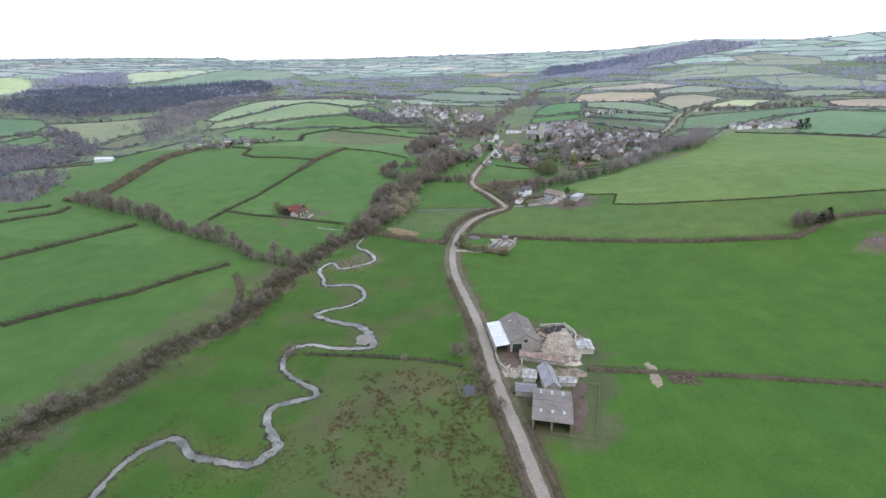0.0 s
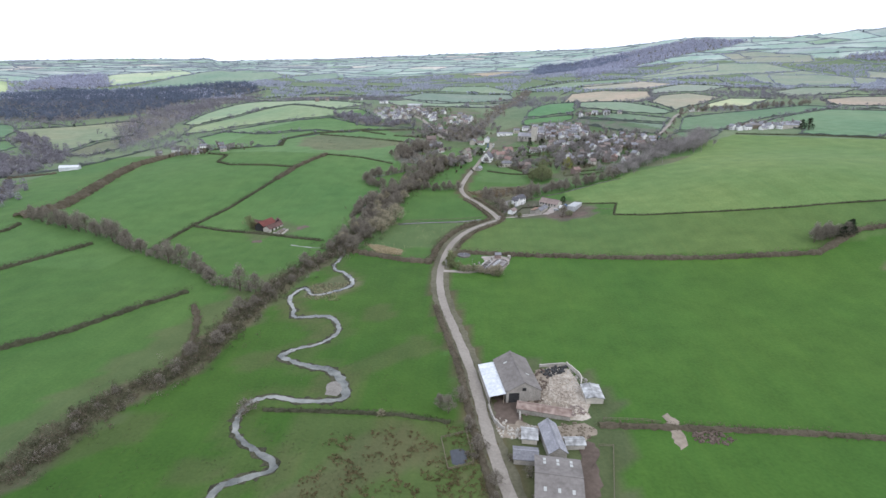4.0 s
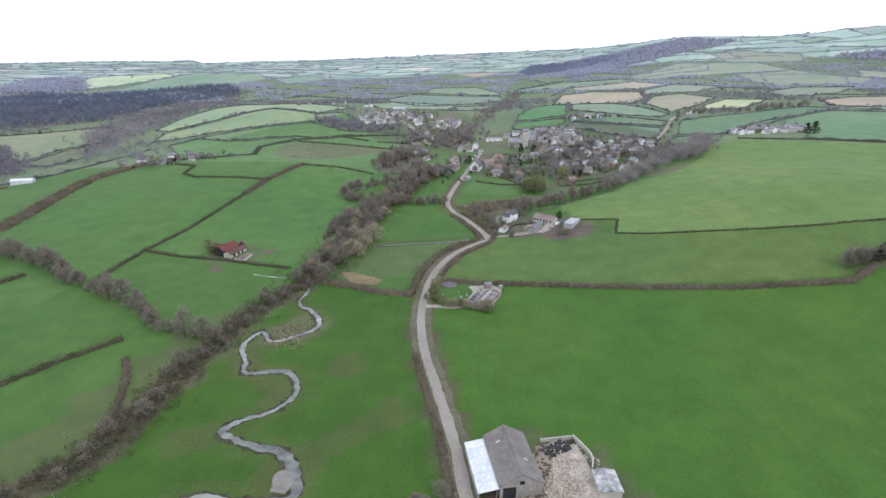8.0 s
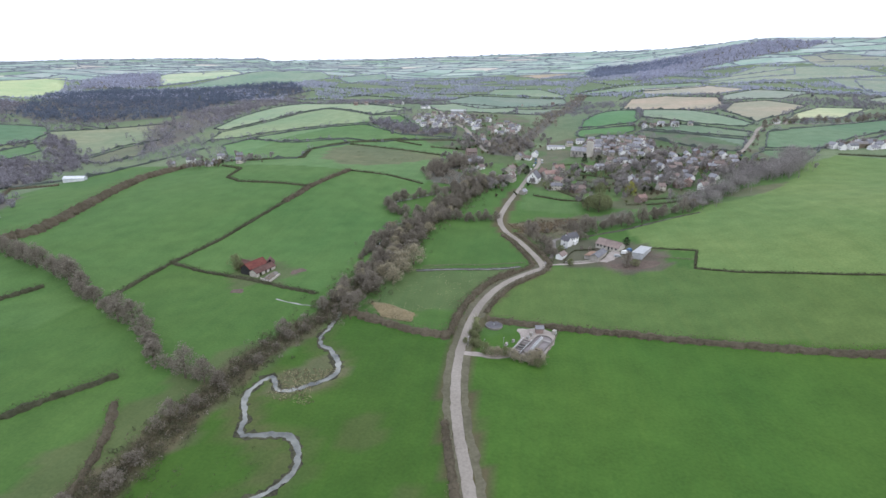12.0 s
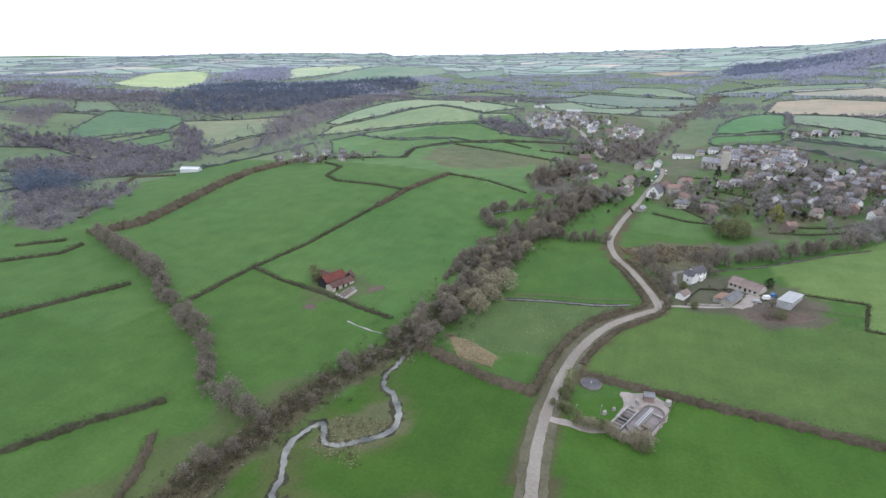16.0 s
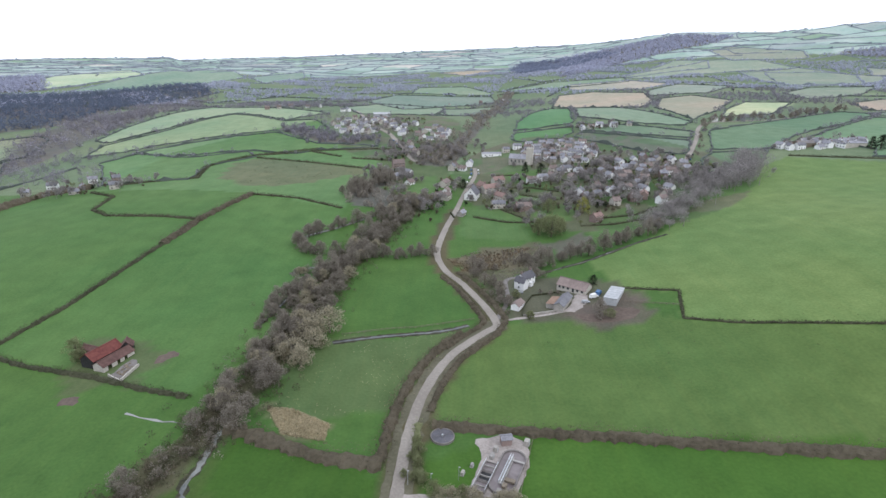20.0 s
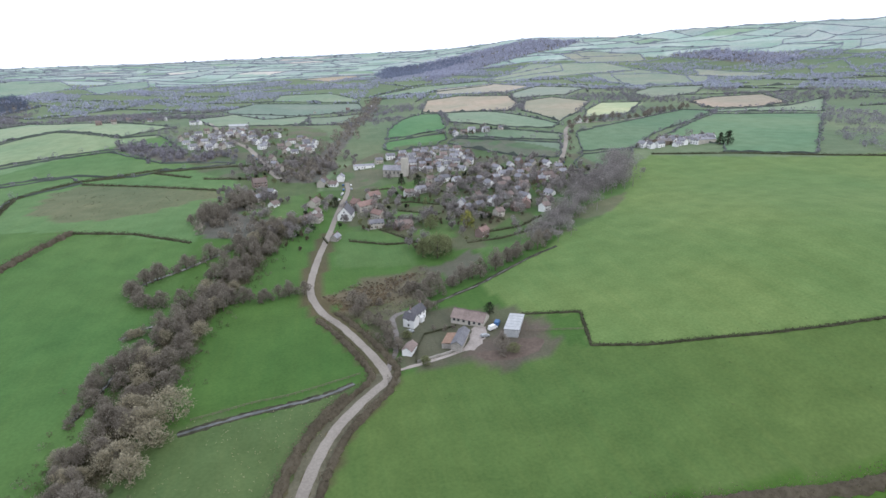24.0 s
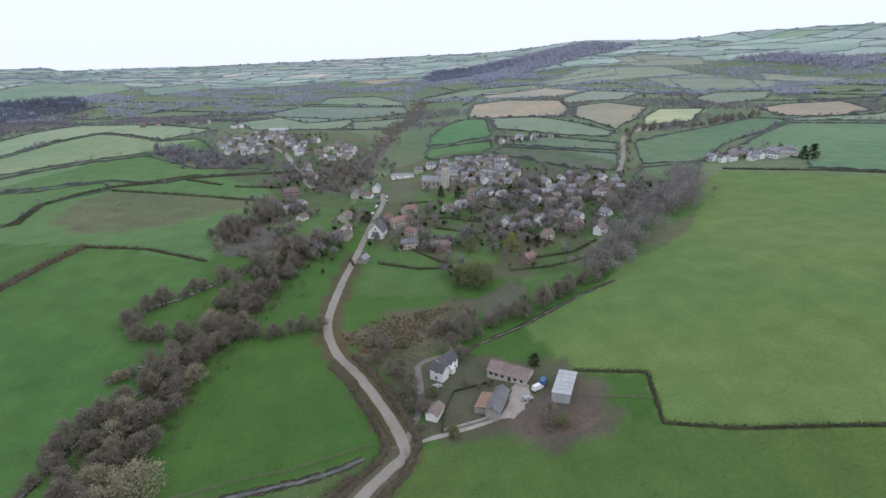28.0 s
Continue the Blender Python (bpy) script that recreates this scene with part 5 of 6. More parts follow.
def roof_slabs(x0, x1, y0, y1, z0, z1, t=0.22, over=0.35):
    """Two tilted slabs that meet at a ridge along x, with eaves."""
    bm = bmesh.new()
    ym = (y0 + y1) / 2
    sl = (z1 - z0) / (ym - y0)
    a, b = x0 - over, x1 + over
    for ye in (y0 - over, y1 + over):
        ze = z0 - sl * over
        p = [(a, ye, ze), (b, ye, ze), (b, ym, z1), (a, ym, z1)]
        lo = [bm.verts.new((u, v, w + 0.02)) for u, v, w in p]
        hi = [bm.verts.new((u, v, w + t)) for u, v, w in p]
        if ye > ym:
            lo.reverse(), hi.reverse()
        bm.faces.new(hi)
        bm.faces.new(lo[::-1])
        for k in range(4):
            m = (k + 1) % 4
            bm.faces.new((lo[k], lo[m], hi[m], hi[k]))
    return bm


def house(x, y, turn, w, d, eave, ridge, wall, roof, label, windows=3, chimneys=1, porch=False, group="village houses", name="house", category="house", sills=True):
    """A gabled house: walls, roof, chimneys, door and windows with sills, its ridge along its length."""
    h = thing(name, x, y, turn, label, category, group)
    bm = bmesh.new()
    box(bm, -w / 2, w / 2, -d / 2, d / 2, -1.2, eave)
    prism(bm, -w / 2, w / 2, -d / 2, d / 2, eave, ridge)
    part("wall", bm, wall, h)
    part("roof", roof_slabs(-w / 2, w / 2, -d / 2, d / 2, eave, ridge), roof, h)
    for k in range(chimneys):
        cx = (-w / 2 + 0.6) if k == 0 else (w / 2 - 0.6)
        ch = part("chimney", boxed(cx - 0.45, cx + 0.45, -0.35, 0.35, ridge - 0.7, ridge + 1.1), M_BRICK, h)
        part("chimney_pot", boxed(cx - 0.15, cx + 0.15, -0.15, 0.15, ridge + 1.1, ridge + 1.5), M_REDTILE, ch)
    rows = [1.3] if eave < 3.6 else [1.3, 3.9]
    for side in (-1, 1):
        for lv, z in enumerate(rows):
            for k in range(windows):
                if side < 0 and lv == 0 and k == windows // 2:
                    continue
                cx = -w / 2 + (k + 0.5) * w / windows
                yy = side * d / 2
                win = part("window", boxed(cx - 0.5, cx + 0.5, min(yy, yy + side * 0.04), max(yy, yy + side * 0.04), z - 0.55, z + 0.6), M_GLASS, h)
                if sills:
                    part("sill", boxed(cx - 0.6, cx + 0.6, min(yy, yy + side * 0.14), max(yy, yy + side * 0.14), z - 0.7, z - 0.56), M_WHITE, win)
    part("door", boxed(-0.5, 0.5, -d / 2 - 0.05, -d / 2, -0.1, 2.0), M_WOOD, h)
    if porch:
        part("porch", boxed(-1.2, 1.2, -d / 2 - 1.5, -d / 2 - 0.01, -0.8, 2.5), wall, h)
    return h


WALLS = (M_WHITE, M_CREAM, M_WHITE, M_STONE, M_WHITE, M_CREAM)
WORDS = {M_WHITE: "white rendered", M_CREAM: "cream rendered", M_STONE: "grey stone", M_BRICK: "red brick"}
ROOFS = (M_SLATE, M_SLATE, M_TILE, M_SLATE, M_SLATE, M_TILE)
RWORDS = {M_SLATE: "grey slate", M_TILE: "brown tiled", M_REDTILE: "red tiled"}
models = []
for k in range(20):
    w, d = random.uniform(6.4, 9.6), random.uniform(5.2, 6.2)
    tall = k % 3 != 2
    wall, roof = WALLS[k % 6], ROOFS[(k * 5 + k // 6) % 6]
    if k > 13:
        wall, roof = (M_STONE, M_BRICK, M_CREAM)[k % 3], (M_TILE, M_SLATE, M_TILE, M_SLATE)[k % 4]
    e = 4.2 if tall else 2.4
    models.append(house(0, -400 - k * 30, 0, w, d, e, e + d * 0.4, wall, roof, f"{WORDS[wall]} {'two-storey house' if tall else 'bungalow'} with {RWORDS[roof]} roof", 2 if w < 7.5 else 3, 1 + k % 2, k % 4 == 1, sills=False))
spots = []
# houses that stand out: place, turn, length, depth, eaves, ridge, walls, roof and description
for x, y, turn, w, d, e, r, wall, roof, label in (
        (35, 694, 35, 22, 9, 5.4, 9.0, M_CREAM, M_REDTILE, "long house with broad red tiled roof"),
        (38, 646, 10, 13, 8, 5.0, 7.6, M_CREAM, M_SLATE, "cream house with grey roof beside a lawn"), (28, 700, 120, 12, 8, 5.2, 9.5, M_BRICK, M_REDTILE, "tall red brick house with steep red roof"),
        (108, 667, 70, 10, 8, 6.0, 9.5, M_WHITE, M_SLATE, "tall white house with grey roof"), (105, 599, 40, 11, 7, 4.6, 7.2, M_BRICK, M_REDTILE, "brick house with red-brown tiled roof"),
        (146, 640, 20, 13, 8, 4.4, 7.0, M_BRICK, M_TILE, "brick house with brown tiled roof"), (135, 668, 15, 15, 8, 4.2, 6.8, M_CREAM, M_SLATE, "long cream house in a garden"),
(46, 834, 8, 26, 9, 3.6, 5.0, M_WHITE, M_SLATE, "long low white school building"),
        (-6, 712, 70, 16, 9, 4.8, 8.0, M_CREAM, M_TILE, "farmhouse with broad brown roof by the lane"), (-11, 668, 60, 12, 8, 4.6, 7.4, M_BRICK, M_TILE, "brick cottage with brown roof"),
        (8, 624, 65, 9, 6, 3.0, 5.4, M_STONE, M_SLATE, "small stone cottage below the lane"), (-55, 785, 20, 15, 10, 5.6, 10.0, M_BRICK, M_TILE, "tall brick house with brown gabled roof"),
        (1, 778, 80, 12, 8, 5.0, 8.4, M_CREAM, M_SLATE, "cream gabled house at the bend"), (240, 686, 12, 24, 8, 3.2, 5.2, M_WHITE, M_SLATE, "long low house with blue-grey roof"),
        (222, 678, 12, 14, 7, 3.0, 5.0, M_CREAM, M_SLATE, "low cream house at the village edge"),
        (42, 668, 125, 13, 8, 4.8, 8.2, M_CREAM, M_REDTILE, "cream house with red-brown tiled roof"), (44, 722, 30, 14, 8, 5.0, 8.6, M_CREAM, M_REDTILE, "long red tiled house behind the inn"), (57, 638, 20, 16, 8, 4.6, 7.6, M_BRICK, M_TILE, "brown brick pair of houses with hedge"),
        (133, 663, 60, 13, 8, 5.2, 8.6, M_WHITE, M_SLATE, "white gabled house with grey roof"), (153, 643, 70, 12, 8, 4.8, 8.0, M_BRICK, M_REDTILE, "red-brown brick house among trees"), (112, 749, 30, 14, 8, 5.0, 8.0, M_WHITE, M_SLATE, "long white house with slate roof"),
        (198, 709, 15, 13, 8, 4.6, 7.6, M_WHITE, M_TILE, "white house with brown roof"), (-4, 668, 70, 12, 8, 4.6, 7.8, M_CREAM, M_TILE, "cream cottage with brown roof"),
        (20, 794, 80, 12, 8, 5.0, 8.4, M_WHITE, M_SLATE, "white house by the street bend")):
    house(x, y, turn, w * 0.82, d * 0.82, e * 0.85, e * 0.85 + (r - e) * 0.8, wall, roof, label, 4 if w > 12 else 3, 2, False)
    spots.append((x, y))
# the white inn, its broad gable towards the lane
inn = house(18, 674, 76, 15, 10.5, 4.4, 10.4, M_WHITE, M_DARKSLATE, "white gabled inn facing the lane", 4, 2)
for u, z in ((-2.6, 1.4), (0, 1.4), (2.6, 1.4), (-1.7, 4.2), (1.7, 4.2), (0, 6.6)):
    gable_window = part("window", boxed(-7.56, -7.5, u - 0.5, u + 0.5, z - 0.55, z + 0.6), M_GLASS, inn)
    part("sill", boxed(-7.64, -7.5, u - 0.6, u + 0.6, z - 0.7, z - 0.56), M_STONE, gable_window)
spots.append((18, 674))
# church
church = thing("church", 82, 787, 160, "grey stone church with square tower and slate nave", "church")
part("tower", boxed(-3.2, 3.2, -3.2, 3.2, -1.5, 17), M_CREAM, church)
bm = bmesh.new()
for u in (-2.9, -1, 1, 2.9):
    for v in (-2.9, 2.9):
        box(bm, u - 0.45, u + 0.45, v - 0.3, v + 0.3, 17, 17.9)
part("parapet", bm, M_CREAM, church)
bm = bmesh.new()
box(bm, 3.2, 21, -4, 4, -1.5, 6)
prism(bm, 3.2, 21, -4, 4, 6, 10)
part("nave", bm, M_STONE, church)
part("roof", roof_slabs(3.3, 21, -4, 4, 6, 10), M_SLATE, church)
for u in (6, 10, 14, 18):
    for v in (-1, 1):
        part("window", boxed(u - 0.5, u + 0.5, min(v * 4, v * 4.06), max(v * 4, v * 4.06), 2, 4.6), M_GLASS, church)
# thin black panel painting the shade of a belfry opening
part("belfry_opening", boxed(-0.7, 0.7, -3.26, -3.2, 12.2, 14.6), M_DARK, church)
spots += [(82, 787), (72, 791)]
vrng = random.Random(12)


def settle(cx, cy, sx, sy, count, gap, lean, kinds=range(20)):
    made, tries = 0, 0
    while made < count and tries < 6000:
        tries += 1
        a, r = vrng.uniform(0, 6.283), math.sqrt(vrng.random())
        x, y = cx + sx * r * math.cos(a), cy + sy * r * math.sin(a)
        if any(math.hypot(x - u, y - v) < gap for u, v in spots) or float(away(ROAD, [x], [y])[0]) < 9 or float(away(STREET, [x], [y])[0]) < 8:
            continue
        if any(bool(inside(p, np.array([x]), np.array([y]))[0]) for p in LAWNS):
            continue
        spots.append((x, y))
        made += 1
        turn = lean + vrng.choice((0, 0, 90)) + vrng.uniform(-14, 14)
        copy_thing(models[vrng.choice(kinds)], pose(x, y, gz(x, y), 0, 0, turn))


# houses of the village, street by street, with their turn
HOMES = [
    (15, [(63, 845), (77, 856), (91, 861), (98, 845), (112, 850), (120, 839), (134, 846), (142, 838), (106, 860), (127, 856), (150, 848)]),
    (62, [(137, 800), (147, 808), (150, 795), (137, 777), (130, 780), (122, 772), (145, 785), (128, 792), (140, 818), (131, 810), (155, 812)]),
    (20, [(96, 736), (105, 741), (115, 750), (86, 725), (112, 718), (75, 720), (122, 738), (100, 752)]),
    (35, [(110, 656), (129, 665), (137, 671), (120, 659), (148, 638), (150, 675), (159, 681), (167, 684)]),
    (12, [(165, 734), (175, 739), (179, 729), (183, 716), (193, 722), (200, 720), (172, 699), (181, 759), (155, 726), (153, 743), (166, 756), (193, 746), (160, 712), (187, 735), (205, 735), (174, 715)]),
    (60, [(6, 620), (-4, 682), (-6, 714), (12, 776), (4, 790), (-60, 746), (-42, 750), (-38, 714), (-52, 730)]),
    (8, [(166, 919), (178, 925), (189, 928), (206, 923), (228, 929), (344, 950), (353, 944)]),
    (50, [(-86, 1017), (-76, 990), (-67, 1000), (-67, 1022), (-46, 866), (-50, 892), (-40, 846), (-52, 1034), (-66, 958), (-95, 1030), (-62, 972)]),
    (30, [(-167, 1045), (-149, 1015), (-138, 998), (-122, 976), (-137, 1046), (-121, 1023), (-115, 1050), (-184, 1172), (-113, 992), (-133, 1074), (-170, 1020), (-148, 1077), (-140, 982), (-155, 1055), (-160, 1000), (-176, 1180), (-128, 1010)]),
    (15, [(-36, 943), (-25, 961), (-17, 942), (-9, 934), (-22, 1002), (-27, 926), (-14, 971), (-4, 951), (-36, 970)]),
]
for turn, places in HOMES:
    for x, y in places:
        if any(math.hypot(x - u, y - v) < 6.5 for u, v in spots):
            continue
        spots.append((x, y))
        copy_thing(vrng.choice(models if turn in (12, 35, 20) else [models[m] for m in (0, 2, 6, 10, 1, 3)] if turn in (50, 30, 62) else models[:14]), pose(x, y, gz(x, y), 0, 0, turn + vrng.choice((0, 0, 90)) + vrng.uniform(-12, 12)))
settle(118, 822, 40, 40, 26, 9.5, 15)
settle(178, 728, 40, 42, 12, 12, 10)
settle(150, 655, 40, 35, 6, 16, 30)
settle(-125, 1025, 45, 65, 16, 12, 40, (0, 2, 6, 10, 1))
settle(-22, 955, 22, 40, 8, 12, 15)
settle(372, 770, 44, 14, 18, 9.5, 10, (0, 2, 6, 10))
settle(-330, 690, 45, 30, 7, 20, 30)
settle(-290, 1230, 70, 40, 6, 20, 10)
settle(60, 1600, 120, 100, 4, 40, 10)
for m in models:
    for c in list(m.children_recursive):
        bpy.data.objects.remove(c)
    bpy.data.objects.remove(m)
g = random.Random(77)
garden = {"bare": [], "shrub": [], "evergreen": [], "budding": []}
for cx, cy, sx, sy, n in ((-45, 705, 26, 40, 50), (5, 860, 34, 50, 90), (-20, 640, 14, 40, 30), (80, 640, 70, 40, 150), (60, 690, 50, 50, 90), (110, 720, 50, 40, 80), (5, 690, 26, 60, 45), (60, 590, 30, 14, 12), (110, 600, 30, 25, 26), (120, 790, 60, 70, 150), (178, 725, 62, 60, 210), (215, 690, 40, 40, 110), (140, 660, 40, 40, 90), (-50, 850, 34, 70, 130), (-95, 1030, 66, 90, 120), (178, 925, 40, 12, 46), (350, 945, 18, 12, 14), (372, 775, 55, 22, 16), (-320, 690, 60, 40, 60), (-60, 740, 30, 24, 50)):
    for _ in range(n):
        u, v = g.gauss(0, 0.6), g.gauss(0, 0.6)
        if math.hypot(u, v) > 1.05:
            continue
        x, y = cx + sx * u, cy + sy * v
        if y < 590 or any(math.hypot(x - u, y - v) < 5.0 for u, v in spots) or float(away(ROAD, [x], [y])[0]) < 5 or any(bool(inside(p, np.array([x]), np.array([y]))[0]) for p in LAWNS):
            continue
        garden[g.choices(("bare", "shrub", "budding", "evergreen"), (8, 5, 2.0, 1.0))[0]].append((x, y))
tree_mass("garden_trees", garden["bare"], 9.5, M_GARDEN, "bare brown garden trees between the village houses", 150, 0.95, 5)
tree_mass("garden_shrubs", garden["shrub"], 4.2, M_HEDGE, "brown garden hedges and shrubs", 80, 0.8, 6)
tree_mass("garden_evergreens", garden["evergreen"], 5.5, M_CONIFER, "dark evergreen garden trees", 90, 0.8, 7)
tree_mass("garden_budding_trees", garden["budding"], 5.5, M_BUD, "green budding garden trees", 90, 0.8, 8)


# ---- farm buildings ----
def barn(name, x, y, turn, w, d, eave, ridge, wall, roof, label, lights=(), openings=(), group="", category="barn", mono=False):
    """A long farm building; w runs along its ridge. openings are dark doorways in the front, lights are roof panels."""
    h = thing(name, x, y, turn, label, category, group)
    t = 0.25
    for x0, x1, y0, y1 in ((-w / 2, w / 2, d / 2 - t, d / 2), (-w / 2, -w / 2 + t, -d / 2 + t, d / 2 - t), (w / 2 - t, w / 2, -d / 2 + t, d / 2 - t)):
        part("wall", boxed(x0, x1, y0, y1, -1.2, eave), wall, h)
    edge = -w / 2
    for a, b in list(openings) + [(w / 2, w / 2)]:
        if a - edge > 0.3:
            part("wall", boxed(edge, a, -d / 2, -d / 2 + t, -1.2, eave), wall, h)
        edge = b
    for s in (-1, 1):
        bm = bmesh.new()
        xx = s * w / 2
        a = [bm.verts.new(p) for p in ((xx, -d / 2, eave), (xx, d / 2, eave), (xx, 0, ridge))]
        b = [bm.verts.new((q.co.x - s * t, q.co.y, q.co.z)) for q in a]
        bm.faces.new(a if s > 0 else a[::-1])
        bm.faces.new(b[::-1] if s > 0 else b)
        bm.faces.new((a[0], a[2], b[2], b[0]))
        bm.faces.new((a[1], b[1], b[2], a[2]))
        part("gable", bm, wall, h)
    r = part("roof", roof_slabs(-w / 2, w / 2, -d / 2, d / 2, eave, ridge), roof, h)
    sl = math.atan2(ridge - eave, d / 2)
    for u, v in lights:
        yy = v * d / 2
        z = ridge - abs(v) * (ridge - eave) + 0.25
        bm = bmesh.new()
        box(bm, -0.4, 0.4, -0.7, 0.7, 0, 0.06)
        bmesh.ops.transform(bm, matrix=pose(u * w / 2, yy, z, math.degrees(sl) * (-1 if v > 0 else 1)), verts=bm.verts)
        part("roof_light", bm, M_SKYLIGHT, r)
    rb = bmesh.new()
    box(rb, -w / 2 - 0.35, w / 2 + 0.35, -0.25, 0.25, ridge + 0.12, ridge + 0.32)
    part("ridge_cap", rb, roof, r)
    return h


def patch(name, poly, lift, material, label, category, rag=0.6):
    """A worn area lying on the land, with an uneven outline."""
    rng = np.random.default_rng(len(poly))
    p = smooth_line(list(poly) + [poly[0]], 2.0)[:-1]
    p = p + rng.normal(0, rag, p.shape)
    c = p.mean(0)
    verts = [(c[0], c[1], gz(*c) + lift)]
    rings = 6
    for k in range(1, rings + 1):
        for q in p:
            s = c + (q - c) * k / rings
            verts.append((s[0], s[1], gz(*s) + lift * (1 if k < rings else 0.2)))
    n = len(p)
    faces = [(0, 1 + i, 1 + (i + 1) % n) for i in range(n)]
    for k in range(rings - 1):
        a = 1 + k * n
        faces += [(a + i, a + n + i, a + n + (i + 1) % n, a + (i + 1) % n) for i in range(n)]
    bm = bmesh.new()
    me = mesh_of(name, verts, faces, material)
    bm.from_mesh(me)
    bmesh.ops.recalc_face_normals(bm, faces=bm.faces)
    if sum(f.normal.z for f in bm.faces) < 0:
        bmesh.ops.reverse_faces(bm, faces=bm.faces)
    bm.to_mesh(me)
    bm.free()
    return tagged(new(name, me), label, category, "", "structure")


def slab_roof(parent, x0, x1, y0, y1, za, zb, material, name="roof"):
    """A single tilted sheet roof, za high at y0 and zb at y1, with corrugation ribs."""
    bm = bmesh.new()
    v = [bm.verts.new(p) for p in ((x0, y0, za), (x1, y0, za), (x1, y1, zb), (x0, y1, zb))]
    w = [bm.verts.new((q.co.x, q.co.y, q.co.z + 0.14)) for q in v]
    bm.faces.new(w)
    bm.faces.new(v[::-1])
    for k in range(4):
        bm.faces.new((v[k], v[(k + 1) % 4], w[(k + 1) % 4], w[k]))
    return part(name, bm, material, parent)


def lean_to(x, y, turn, w, d, za, zb, wall, roof, label, group="", open_front=True):
    h = thing("lean_to", x, y, turn, label, "shed", group)
    bm = bmesh.new()
    box(bm, -w / 2, w / 2, d / 2 - 0.2, d / 2, -1, zb)
    if not open_front:
        box(bm, -w / 2, w / 2, -d / 2, -d / 2 + 0.2, -1, za)
        for s in (-1, 1):
            box(bm, min(s * w / 2, s * (w / 2 - 0.2)), max(s * w / 2, s * (w / 2 - 0.2)), -d / 2 + 0.2, d / 2 - 0.2, -1, min(za, zb))
    part("wall", bm, wall, h)
    for k in range(5):
        u = -w / 2 + 0.15 + k * (w - 0.3) / 4
        part("post", boxed(u - 0.12, u + 0.12, -d / 2 + 0.3, -d / 2 + 0.54, -1, za), M_WOOD, h)
    slab_roof(h, -w / 2 - 0.2, w / 2 + 0.2, -d / 2 - 0.3, d / 2 + 0.2, za, zb, roof)
    for k in range(1, 6):
        u = -w / 2 + k * w / 6
        bm = bmesh.new()
        e = [bm.verts.new(p) for p in ((u - 0.06, -d / 2, za + 0.14), (u + 0.06, -d / 2, za + 0.14), (u + 0.06, d / 2, zb + 0.14), (u - 0.06, d / 2, zb + 0.14))]
        f = [bm.verts.new((q.co.x, q.co.y, q.co.z + 0.07)) for q in e]
        bm.faces.new(f)
        for m in range(4):
            bm.faces.new((e[m], e[(m + 1) % 4], f[(m + 1) % 4], f[m]))
        part("seam", bm, roof, h)
    return h


def wall_run(name, pts, tall, thick, material, label, category="wall", group="farm walls"):
    """A free-standing wall of uneven stones along a line."""
    line = smooth_line(pts, 1.2) if len(pts) > 2 else np.linspace(pts[0], pts[1], max(2, int(math.dist(*pts) / 1.2)))
    n = sides(line)
    rng = np.random.default_rng(len(line))
    verts, faces = [], []
    for i in range(len(line)):
        g, h = gz(*line[i]), tall * rng.uniform(0.85, 1.1)
        for o, z in ((-thick / 2, -0.5), (-thick / 2, h), (thick / 2, h), (thick / 2, -0.5)):
            q = line[i] + n[i] * o
            verts.append((q[0], q[1], g + z))
        if i:
            b = 4 * i
            for m in range(3):
                faces.append((b + m, b + m + 1, b + m - 3, b + m - 4))
    e = 4 * (len(line) - 1)
    faces += [(0, 1, 2, 3), (e + 3, e + 2, e + 1, e)]
    return tagged(new(name, mesh_of(name, verts, faces, material)), label, category, group)


def fence(pts, label, group="fences", gap=2.6, tall=1.15):
    """Timber posts with two rails."""
    o = thing("fence", *pts[0], 0, label, "fence", group)
    inv = o.matrix_world.inverted()
    post = mesh_of("post", [(a, b, c) for c in (-0.4, tall) for a, b in ((-0.08, -0.08), (0.08, -0.08), (0.08, 0.08), (-0.08, 0.08))], [(3, 2, 1, 0), (4, 5, 6, 7), (0, 1, 5, 4), (1, 2, 6, 5), (2, 3, 7, 6), (3, 0, 4, 7)], M_WOOD)
    for p, q in zip(pts[:-1], pts[1:]):
        n = max(1, int(math.dist(p, q) / gap))
        for k in range(n):
            u = k / n
            x, y = p[0] * (1 - u) + q[0] * u, p[1] * (1 - u) + q[1] * u
            part("post", post, M_WOOD, o).location = inv @ Vector((x, y, gz(x, y)))
        for z in (0.5, 1.0):
            a, b = inv @ Vector((*p, gz(*p) + z)), inv @ Vector((*q, gz(*q) + z))
            bm = bmesh.new()
            box(bm, 0, (b - a).length, -0.04, 0.04, -0.06, 0.06)
            bmesh.ops.transform(bm, matrix=Matrix.Translation(a) @ (b - a).to_track_quat("X", "Z").to_matrix().to_4x4(), verts=bm.verts)
            part("rail", bm, M_WOOD, o)
    return o


